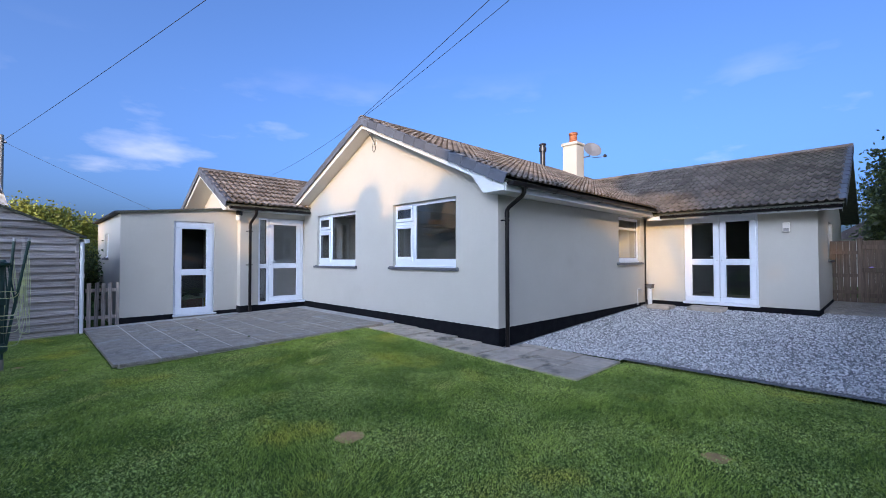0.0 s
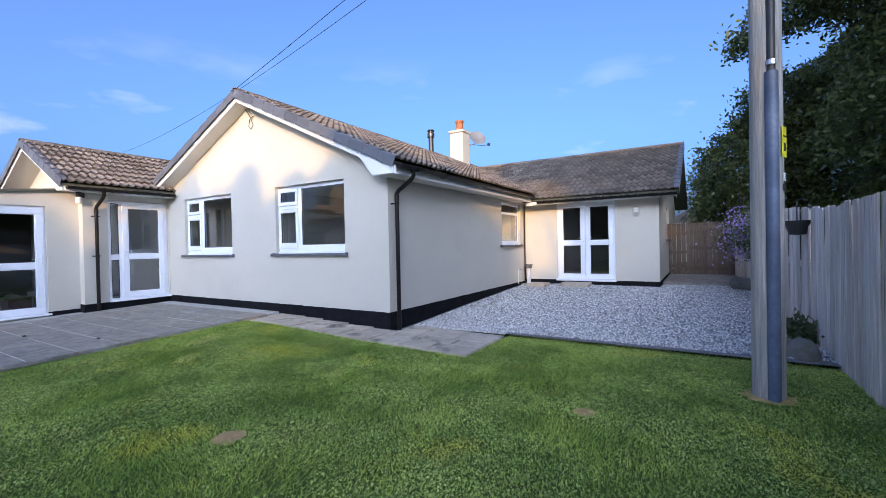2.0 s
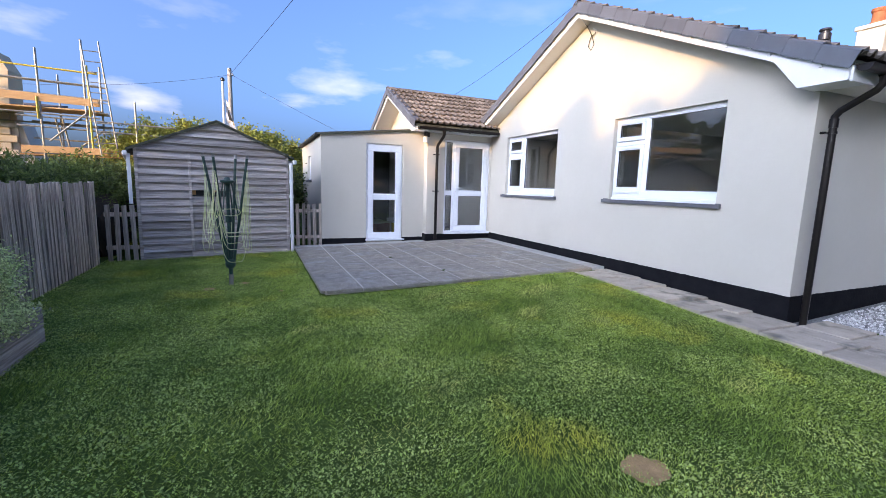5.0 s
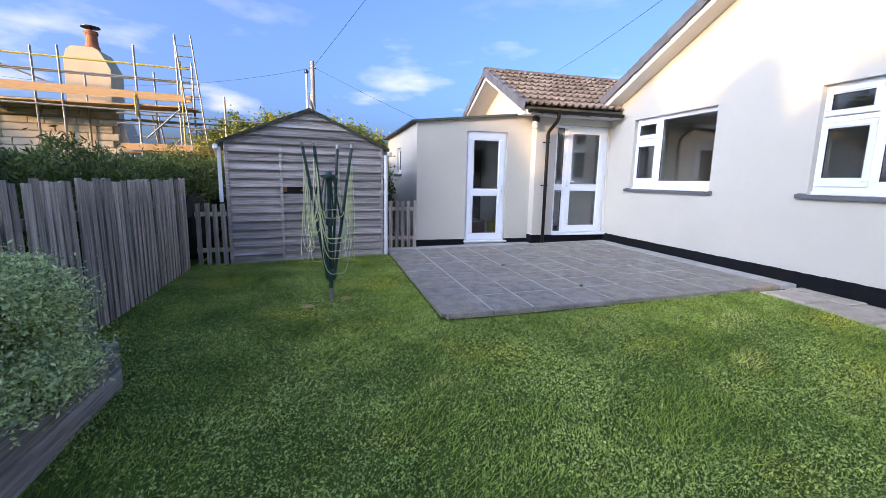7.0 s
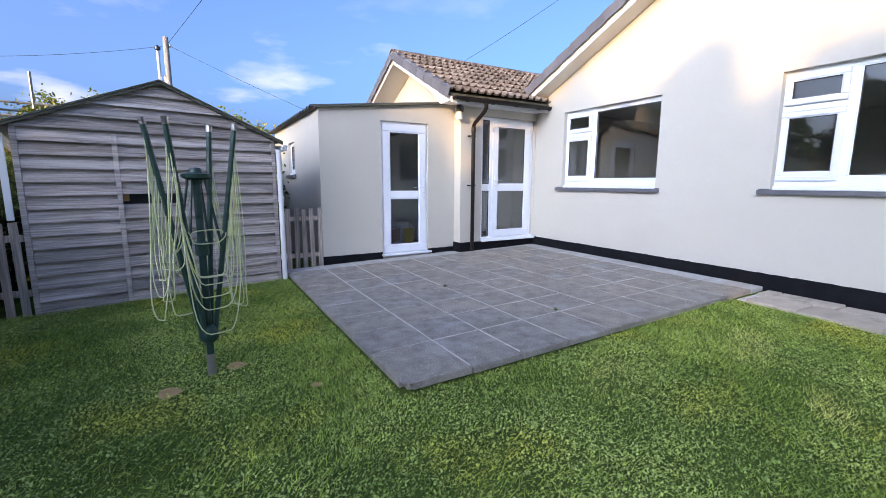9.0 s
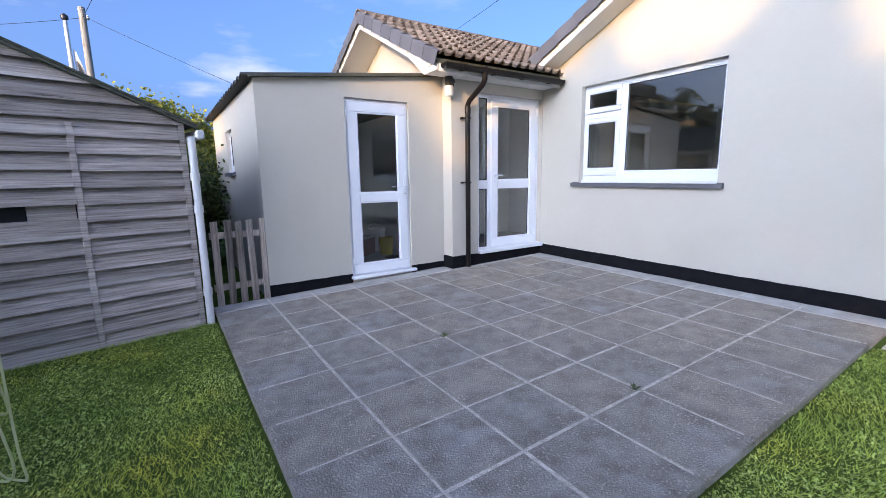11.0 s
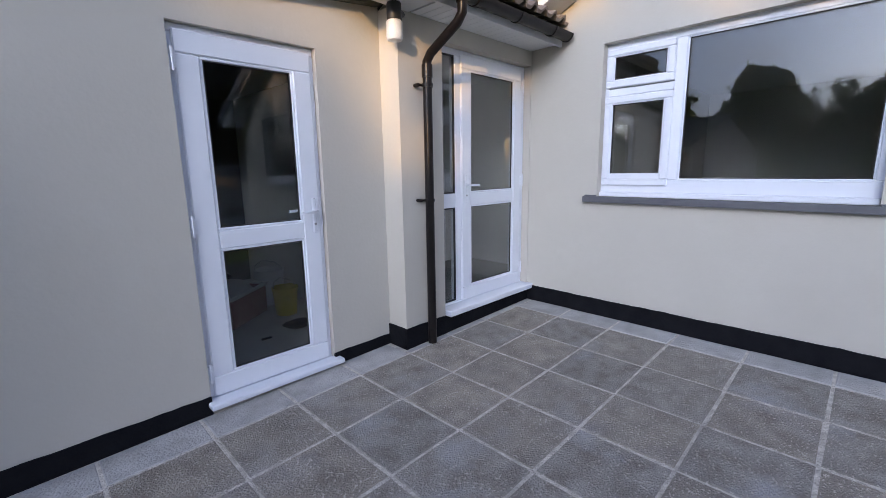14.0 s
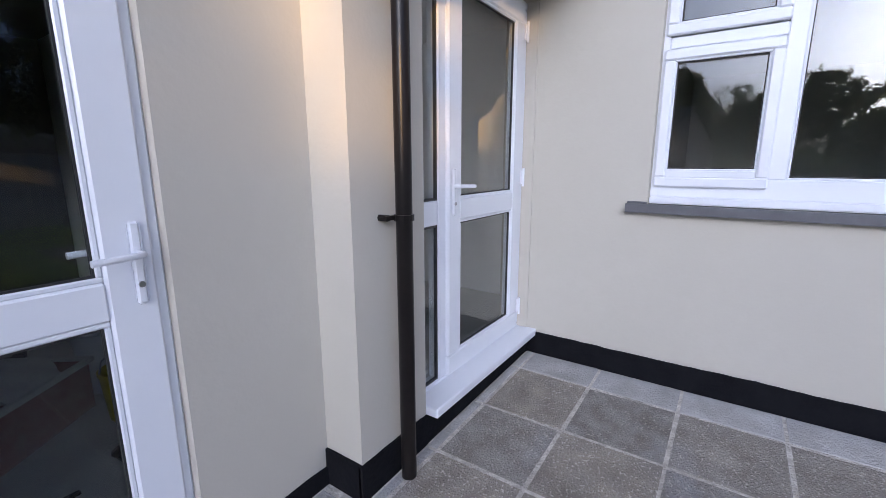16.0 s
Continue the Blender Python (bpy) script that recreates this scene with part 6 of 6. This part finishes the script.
# ---- neighbour's house under repair, with scaffold ----
nb = thing("stone_house", pose(-5.8, 17.3, 0), "pale stone house with a rendered chimney under repair", "house")
part("wall", Shape().box(-7.0, -0.02, 0.06, 0.4, 0, 3.30), STONE, nb)
st = [mesh("stone", Shape().box(-w / 2, w / 2, -0.03, 0.07, 0.0, 0.182, 0.014), STONE) for w in (0.72, 0.48, 0.95, 0.36)]
rng = random.Random(9)
for j in range(10):
    x = -0.02 - (0.0 if j % 2 else 0.14)
    while x > -4.6:
        k = rng.randrange(4)
        w = (0.72, 0.48, 0.95, 0.36)[k] + 0.010
        o = part("stone", st[k], STONE, nb)
        o.matrix_local = pose(x - w / 2, rng.uniform(-0.01, 0.012), 1.36 + j * 0.194, 0, rng.uniform(-0.4, 0.4), 0)
        x -= w
part("roof", Shape().add([(-7.2, -0.25, 3.25), (0.15, -0.25, 3.25), (0.15, 3.2, 3.80), (-7.2, 3.2, 3.80), (-7.2, -0.25, 3.18), (0.15, -0.25, 3.18), (0.15, 3.2, 3.73), (-7.2, 3.2, 3.73)],
                         [(0, 1, 2, 3), (7, 6, 5, 4), (0, 4, 5, 1), (1, 5, 6, 2), (2, 6, 7, 3), (3, 7, 4, 0)]), ROOF_FAR, nb)
part("chimney", Shape().prism([(-1.33, 3.2), (-0.27, 3.2), (-0.22, 4.28), (-0.46, 4.76), (-0.6, 4.83), (-1.1, 4.84), (-1.22, 4.74), (-1.30, 4.5)], 0.35, 1.15), CHIMNEY, nb, "tan chimney with sloped shoulders")
part("chimney_pot", Shape().lathe([(0.18, 4.78), (0.18, 4.92), (0.15, 4.95), (0.14, 5.22), (0.165, 5.25), (0.165, 5.33)], pose(-0.76, 0.75, 0)).round(), POT, nb, "tall terracotta pot")
part("pot_cowl", Shape().lathe([(0.03, 5.33), (0.04, 5.40), (0.23, 5.43), (0.23, 5.45), (0.0, 5.50)], pose(-0.76, 0.75, 0)).round(), FLUE, nb)
part("end_buttress", Shape().prism([(-0.02, 0), (0.75, 0), (0.02, 2.9), (-0.02, 2.9)], 0.1, 0.9), RENDER, nb)
part("side_wing", Shape().box(0.4, 5.0, 2.0, 6.0, 0, 2.1), STONE, nb)
part("side_roof", Shape().prism([(0.2, 2.1), (5.2, 2.1), (5.2, 2.25), (0.2, 2.25)], 1.9, 6.2), ROOF_FAR, nb)

sc = thing("scaffold", pose(0.15, 16.3, 0), "galvanised tube scaffold with orange boards round the house", "scaffold")


def pole_tube(x, z0, z1, y=0.0, mat=GALV):
    part("standard", Shape().tube([(x, y, z0), (x, y, z1)], 0.026, 6), mat, sc)


for x, top in ((-8.9, 4.55), (-7.27, 4.45), (-6.72, 4.5), (-5.09, 4.65), (-4.14, 4.97), (-3.05, 3.52)):
    pole_tube(x, 0, top)
    pole_tube(x + 0.12, 0, top - 0.45, 0.9)
pole_tube(-4.06, 0, 4.35, 0.0, YELLOW_TUBE)
pole_tube(-5.13, 2.9, 3.45, -0.05, YELLOW_TUBE)
for z, y, mat in ((4.20, 0, YELLOW_TUBE), (3.88, 0, GALV), (3.66, 0.9, GALV), (4.0, 0.9, GALV), (3.05, -0.03, GALV), (2.88, 0.9, GALV)):
    part("ledger", Shape().tube([(-9.2, y, z + 0.09), (-3.85, y, z - 0.04)], 0.024, 6), mat, sc)
for z, y, x1 in ((2.95, 0, -2.1), (2.70, 0.02, -2.4), (2.45, 0.9, -2.7), (2.9, 0.9, -2.5)):
    part("ledger", Shape().tube([(-5.6, y, z + 0.02), (x1, y, z - 0.06)], 0.024, 6), GALV, sc)
for a, b in (((-4.95, -0.03, 2.35), (-4.15, -0.03, 3.10)), ((-9.0, 0.4, 4.4), (-6.7, 0.4, 3.5)), ((-4.55, 0.9, 2.3), (-4.05, 0.9, 2.75)), ((-4.95, 0.45, 3.0), (-4.85, 0.45, 2.25)), ((-4.80, 0.45, 3.0), (-4.70, 0.45, 2.25))):
    part("brace", Shape().tube([a, b], 0.024, 6), GALV, sc)
part("toe_board", Shape().prism([(-9.2, 3.44), (-3.83, 3.31), (-3.83, 3.49), (-9.2, 3.66)], -0.04, -0.005), PLANK, sc, "fresh orange timber board")
for i in range(4):
    part("platform_board", Shape().box(-9.2, -3.85, 0.02 + i * 0.23, 0.23 + i * 0.23, 3.18, 3.22, 0.004), PLANK, sc)
part("toe_board", Shape().box(-5.55, -3.0, -0.04, -0.005, 2.04, 2.22, 0.005), PLANK, sc, "fresh orange timber board")
for i in range(4):
    part("platform_board", Shape().box(-5.6, -3.0, 0.02 + i * 0.23, 0.23 + i * 0.23, 1.98, 2.02, 0.004), PLANK, sc)
lad = part("ladder", Shape().tube([(-3.85, -0.12, 2.0), (-4.12, -0.12, 4.97)], 0.02, 6).tube([(-3.47, -0.12, 2.0), (-3.74, -0.12, 4.97)], 0.02, 6), GALV, sc, "aluminium ladder")
for i in range(11):
    z = 2.1 + i * 0.26
    f = (z - 2.0) / 2.97 * -0.27
    part("rung", Shape().tube([(-3.85 + f, -0.12, z), (-3.47 + f, -0.12, z)], 0.013, 6), GALV, lad)

# far house beyond the gate
fh = thing("far_house", pose(33, -0.4, 0), "distant pale house with a brown roof", "house")
part("wall", Shape().box(-2, 2, -2.2, 2.2, 0, 2.6), RENDER, fh)
part("roof", Shape().add([(-2.2, -2.5, 2.5), (2.2, -2.5, 2.5), (2.2, 2.5, 2.5), (-2.2, 2.5, 2.5), (-2.2, 0, 4.0), (2.2, 0, 4.0)], [(0, 1, 5, 4), (2, 3, 4, 5), (0, 4, 3), (1, 2, 5), (3, 2, 1, 0)]), ROOF_FAR, fh)

# ---- clutter inside the lean-to ----
crate = thing("storage_crate", pose(3.02, 12.82, 0.20, 0, 0, 38), "dusty dark red plastic crate of tools on the floor", "crate")
s = Shape()
s.box(-0.27, 0.27, -0.20, 0.20, 0.0, 0.02).box(-0.29, 0.29, -0.22, -0.20, 0.0, 0.28, 0.006).box(-0.29, 0.29, 0.20, 0.22, 0.0, 0.28, 0.006).box(-0.29, -0.27, -0.2, 0.2, 0, 0.28, 0.006).box(0.27, 0.29, -0.2, 0.2, 0, 0.28, 0.006)
part("body", s, RED_PLASTIC, crate)
part("rim", Shape().box(-0.31, 0.31, -0.24, -0.21, 0.27, 0.30, 0.005).box(-0.31, 0.31, 0.21, 0.24, 0.27, 0.30, 0.005).box(-0.31, -0.28, -0.21, 0.21, 0.27, 0.30, 0.005).box(0.28, 0.31, -0.21, 0.21, 0.27, 0.30, 0.005), RAG, crate, "dust-whitened rim")


def crumpled(name, x, y, z, r, mat, label, category, flat=0.5):
    b = bmesh.new()
    bmesh.ops.create_icosphere(b, subdivisions=3, radius=r)
    for v in b.verts:
        v.co *= 1 + 0.5 * noise.noise(v.co * (5 / r * 0.2) + Vector((x * 3, y, z))) + 0.2 * noise.noise(v.co * (12 / r * 0.2))
        v.co.z = max(v.co.z * flat, -r * 0.3)
    return solid(name, Shape().take(b, pose(x, y, z + r * 0.3)).round(), mat, label, category)


crumpled("dust_sheet", 3.08, 12.86, 0.40, 0.17, RAG, "crumpled pale dust sheet on the crate", "cloth", 0.6)
for x, y, h, r, mat, lab in ((3.47, 12.58, 0.26, 0.12, YELLOW_PLASTIC, "yellow plastic tub of filler on the floor"), (3.10, 13.35, 0.30, 0.14, BLACK_PLASTIC, "black bucket with white residue"), (3.52, 13.05, 0.36, 0.15, WHITE_PLASTIC, "white paint bucket on the floor"), (2.75, 13.35, 0.42, 0.13, RED_PLASTIC, "dusty red tub on the floor")):
    bk = thing("bucket", pose(x, y, 0.20), lab, "bucket", "tubs on the lean-to floor")
    part("body", Shape().lathe([(r * 0.82, 0), (r, h), (r * 1.05, h), (r * 1.05, h + 0.015), (r * 0.95, h + 0.015), (r * 0.8, 0.03)]).round(), mat, bk)
    part("handle", Shape().tube([(-r, 0, h), (-r * 0.7, r * 0.5, h + 0.06), (0, r * 0.8, h + 0.09), (r * 0.7, r * 0.5, h + 0.06), (r, 0, h)], 0.005, 6), STEEL, bk)
crumpled("work_glove", 3.36, 12.15, 0.20, 0.10, BLACK_PLASTIC, "flat black work glove on the floor", "glove", 0.25)
solid("floor_scrap", Shape().box(3.0, 3.09, 12.05, 12.08, 0.2, 0.212, 0.004), BLACK_PLASTIC, "small dark scrap on the floor", "scrap")
# pale post inside the hall
solid("newel_post", Shape().box(5.05, 5.13, 12.2, 12.28, 0.37, 2.0, 0.01), UPVC, "white painted upright post in the hall", "post")

# ---- patio and path slabs ----
def slab_mesh(name, w, d, t, mat, seed, corner=0.0):
    rng = random.Random(seed)
    b = bmesh.new()
    bmesh.ops.create_cube(b, size=1, matrix=Matrix.LocRotScale((0, 0, -t / 2), None, (w, d, t)))
    bmesh.ops.bevel(b, geom=[e for e in b.edges if all(v.co.z > -0.001 for v in e.verts)], offset=0.006, segments=1, affect="EDGES")
    if corner:
        near = [e for e in b.edges if all(v.co.x < 0 and v.co.y < 0 for v in e.verts) and abs(e.verts[0].co.z - e.verts[1].co.z) > 0.01]
        bmesh.ops.bevel(b, geom=near, offset=corner, segments=4, affect="EDGES")
    for v in b.verts:
        v.co.z += rng.uniform(-0.0012, 0.0012)
    return mesh(name, Shape().take(b), mat)


XS = [0.80, 1.335, 1.80, 2.288, 2.765, 3.245, 3.70, 4.165, 4.64, 5.14, 5.408]
YS = [7.035, 7.64, 8.12, 8.595, 9.075, 9.56, 10.035, 10.52, 10.975, 11.25]
FALL = math.degrees(math.atan(0.0225))
patio = thing("patio", pose(0, 0, 0), "grey concrete slab patio beside the house", "patio", kind="structure")
bed = Shape()
for x0, x1, y0, y1 in ((0.86, 5.405, 7.095, 11.05), (0.86, 3.73, 11.05, 11.25)):
    za, zb = patio_z(x0) - 0.004, patio_z(x1) - 0.004
    bed.add([(x0, y0, 0), (x1, y0, 0), (x1, y1, 0), (x0, y1, 0), (x0, y0, za), (x1, y0, zb), (x1, y1, zb), (x0, y1, za)], [(4, 5, 6, 7), (0, 1, 5, 4), (1, 2, 6, 5), (2, 3, 7, 6), (3, 0, 4, 7)])
part("bedding", bed, JOINT, patio, "sandy mortar joints")
rng = random.Random(8)
for i, (x0, x1) in enumerate(zip(XS, XS[1:])):
    for j, (y0, y1) in enumerate(zip(YS, YS[1:])):
        if y1 > 11.04 and x0 > 3.60:
            y1 = 11.04
        gap = rng.uniform(0.010, 0.020)
        mat = SLAB_EDGE if x1 > 5.3 or y1 > 11.0 else SLAB
        me = slab_mesh("slab", x1 - x0 - gap, y1 - y0 - gap, 0.05, mat, i * 31 + j, 0.07 if i == 0 and j == 0 else 0)
        t = part("slab", me, mat, patio)
        xm = (x0 + x1) / 2
        t.matrix_local = pose(xm, (y0 + y1) / 2, patio_z(xm) + rng.uniform(-0.002, 0.003), rng.uniform(-0.2, 0.2), -FALL + rng.uniform(-0.2, 0.2), rng.uniform(-0.4, 0.4))

path = thing("garden_path", pose(0, 0, 0), "worn pale slab path along the house", "path", kind="structure")
bed = Shape()
for i in range(10):
    y0 = 2.64 + i * 0.436
    bed.box(4.75, 5.405 if y0 > 4.2 else 5.92, y0, y0 + 0.434, 0.0, float(lawn_z(4.9, y0)) + 0.014)
part("bedding", bed, JOINT, path, "sandy joints")
for i, (x0, x1) in enumerate(((4.72, 5.13), (5.13, 5.405), (5.405, 5.95))):
    y, j = 2.60, 0
    while y < (6.9 if i < 2 else 4.1):
        d = (0.62, 0.45, 0.55)[(i + j) % 3]
        y1 = min(y + d, 6.99 if i < 2 else 4.28)
        me = slab_mesh("slab", x1 - x0 - 0.013, y1 - y - 0.013, 0.05, PATH_SLAB, 700 + i * 31 + j)
        t = part("slab", me, PATH_SLAB, path)
        t.matrix_local = pose((x0 + x1) / 2, (y + y1) / 2, float(lawn_z(5.0, (y + y1) / 2)) + 0.034 + rng.uniform(-0.002, 0.002), rng.uniform(-0.3, 0.3), rng.uniform(-0.3, 0.3), rng.uniform(-0.6, 0.6))
        y, j = y1, j + 1

# ---- loose gravel stones ----
rs = np.random.RandomState(4)
N = 60000
px = 5.95 + 9.0 * rs.rand(N) ** 1.35
py = -1.3 + 5.55 * rs.rand(N)
inside = ~((px > 11.5) & (py > 0.9)) & ~((px < 6.10) & (py < 2.60))
px, py = px[inside], py[inside]
n = len(px)
oct_v = np.array([(1, 0, 0), (-0.5, 0.87, 0.1), (-0.5, -0.87, -0.1), (0.1, 0, 0.8), (0, 0.1, -0.8)])
tri = np.array([(0, 1, 3), (1, 2, 3), (2, 0, 3), (1, 0, 4), (2, 1, 4), (0, 2, 4)])
size = (0.008 + 0.015 * rs.rand(n) ** 1.5)[:, None] * (0.7 + 0.6 * rs.rand(n, 3))
ang = rs.rand(n) * 6.283
v = oct_v[None] * size[:, None, :]
c, s_ = np.cos(ang)[:, None], np.sin(ang)[:, None]
x, y, z = v[..., 0], v[..., 1], v[..., 2]
ht = 0.075 + 0.235 * np.clip((px - 5.9) / 5.6, 0, 1) ** 0.9 + 0.008
pos = np.stack([x * c - y * s_ + px[:, None], x * s_ + y * c + py[:, None], z + ht[:, None]], -1)
me = bpy.data.meshes.new("gravel_stones")
verts = pos.reshape(-1, 3)
faces = (tri[None] + (np.arange(n) * 5)[:, None, None]).reshape(-1, 3)
me.vertices.add(len(verts))
me.vertices.foreach_set("co", verts.astype(np.float32).ravel())
me.loops.add(faces.size)
me.loops.foreach_set("vertex_index", faces.astype(np.int32).ravel())
me.polygons.add(len(faces))
me.polygons.foreach_set("loop_start", np.arange(0, faces.size, 3, dtype=np.int32))
me.materials.append(STONES)
me.update(calc_edges=True)
tagged(new("gravel_stones", me), "loose pale grey and white gravel stones", "gravel", kind="stuff")

# ---- grass ----
BARE = ((4.72, -0.44, 0.19), (1.90, 3.11, 0.12), (3.62, 0.90, 0.09), (-0.09, 8.05, 0.07), (-0.50, 7.80, 0.08), (0.35, 7.45, 0.04))
for bx, by, br in BARE:
    b = bmesh.new()
    bmesh.ops.create_circle(b, cap_ends=True, segments=18, radius=br)
    for vtx in b.verts:
        vtx.co *= 1 + 0.35 * noise.noise((vtx.co.x * 14 + bx, vtx.co.y * 14, by))
    solid("bare_patch", Shape().take(b, pose(bx, by, float(lawn_z(bx, by)) + 0.013)), EARTH, "bare dry earth patch in the lawn", "earth", "structure")


def on_lawn(x, y):
    ok = (x > -2.25) & (x < 6.13) & (y > -1.25) & (y < 10.95)
    ok &= ~((x > 0.785) & (y > 7.03)) & ~((x > 4.70) & (y > 2.58)) & ~((x < -1.60) & (y < 6.28))
    ok &= ~((y > 10.40 + 0.21 * (x + 1.77)) & (x > -2.2))
    for bx, by, br in BARE:
        ok &= (x - bx) ** 2 + (y - by) ** 2 > (br * (0.35 + 0.65 * rs.rand(len(x)))) ** 2
    return ok


def patches(x, y, size, seed):
    return np.array([noise.noise((a * size, b * size, seed)) for a, b in zip(x, y)])


# thin patches of sun painted as pale yellow grass: place, half length, half width
SUN_SPOTS = ((1.31, 4.32, 0.24, 0.12), (0.74, 3.86, 0.34, 0.10), (3.41, 3.55, 0.22, 0.13), (2.96, 5.60, 0.32, 0.15), (2.18, 2.74, 0.22, 0.16), (3.46, 5.06, 0.16, 0.10), (3.53, 6.30, 0.45, 0.20), (0.50, 5.85, 0.25, 0.12), (2.2, 6.6, 0.4, 0.12))


def sun_share(x, y):
    w = np.zeros(len(x))
    for cx, cy, a, b in SUN_SPOTS:
        u, v = (x - cx) * 0.894 + (y - cy) * 0.447, (y - cy) * 0.894 - (x - cx) * 0.447
        w = np.maximum(w, np.exp(-((u / a) ** 2 + (v / b) ** 2)))
    return w


# longer soft grass in swathes, short between them
N = 560000
px, py = -2.3 + 8.5 * rs.rand(N), -1.3 + 12.2 * rs.rand(N)
k = on_lawn(px, py)
px, py = px[k], py[k]
n = len(px)
swathe = patches(px, py, 1.1, 21) + 0.6 * patches(px, py, 4.0, 5)
hgt = (0.012 + 0.022 * rs.rand(n)) * (1 + 0.5 * np.clip(-swathe * 2.0, -0.5, 1))
ang = rs.rand(n) * 6.283
wid = 0.0016 + 0.0022 * rs.rand(n)
lean = (0.4 + 1.3 * rs.rand(n)) * hgt
la = rs.normal(size=n) * 1.1 + 3.0 * patches(px, py, 0.9, 3)
base = np.stack([px, py, lawn_z(px, py)], -1)
side = np.stack([np.cos(ang) * wid, np.sin(ang) * wid, np.zeros(n)], -1)
tip = base + np.stack([np.cos(la) * lean, np.sin(la) * lean, hgt], -1)
blades = np.stack([base - side, base + side, tip], 1)
# blades that take the painted sunlight colour
dry = sun_share(px, py) > 0.25 + 0.6 * rs.rand(n)
tagged(new("pale_grass", cloud_mesh("pale_grass", blades[dry], 3, GRASS_SUN)), "grass tinted pale yellow as patches of sun", "grass", kind="stuff")
me = cloud_mesh("grass", blades[~dry], 3, GRASS)
tagged(new("grass", me), "short mown green grass with yellower tufts", "grass", kind="stuff")

# clover in dense patches: cupped leaves on little mounds
N = 600000
px, py = -2.3 + 8.5 * rs.rand(N), -1.3 + 12.2 * rs.rand(N)
k = on_lawn(px, py)
px, py = px[k], py[k]
swathe = patches(px, py, 1.1, 21) + 0.5 * patches(px, py, 3.1, 8) - 0.8 * sun_share(px, py)
k = swathe + 0.9 * rs.rand(len(px)) > 0.22
px, py = px[k], py[k]
n = len(px)
mound = 0.5 + 0.3 * patches(px, py, 9.0, 14) + 0.5 * patches(px, py, 30.0, 15)
r = 0.0038 + 0.0062 * rs.rand(n) ** 1.8
ang = rs.rand(n) * 6.283
zz = lawn_z(px, py) + 0.006 + 0.016 * np.clip(mound, 0, 1.2) + 0.012 * rs.rand(n)
tilt = rs.normal(size=(n, 2)) * 0.45
quad = []
for q in range(4):
    a = ang + q * math.pi / 2
    rr = r * (1.0 if q % 2 == 0 else 0.75)
    dx, dy = np.cos(a) * rr, np.sin(a) * rr
    quad.append(np.stack([px + dx, py + dy, zz + dx * tilt[:, 0] + dy * tilt[:, 1]], -1))
me = cloud_mesh("clover", np.stack(quad, 1), 4, CLOVER)
tagged(new("clover", me), "small clover leaves spread in the lawn", "clover", kind="stuff")

# weeds in the patio joints
for i, (x, y, r, k) in enumerate(((2.288, 9.075, 0.045, 60), (2.735, 7.66, 0.035, 40))):
    a, d, hgt = rs.rand(k) * 6.283, rs.rand(k) * r, 0.012 + 0.02 * rs.rand(k)
    p = np.stack([np.cos(a) * d * 0.3, np.sin(a) * d * 0.3, np.full(k, patio_z(x) - 0.002)], -1)
    tip = p + np.stack([np.cos(a) * (d + 0.01), np.sin(a) * (d + 0.01), hgt], -1)
    side = np.stack([-np.sin(a), np.cos(a), np.zeros(k)], -1) * 0.004
    mid = (p + tip) / 2 + np.array([0, 0, 0.006])
    quad = np.stack([p, mid + side, tip, mid - side], 1) + np.array([x, y, 0])
    tagged(new("weed_tuft", cloud_mesh("weed_tuft", quad, 4, LEAF_SHRUB)), "small green weed growing in a slab joint", "weed", kind="stuff")
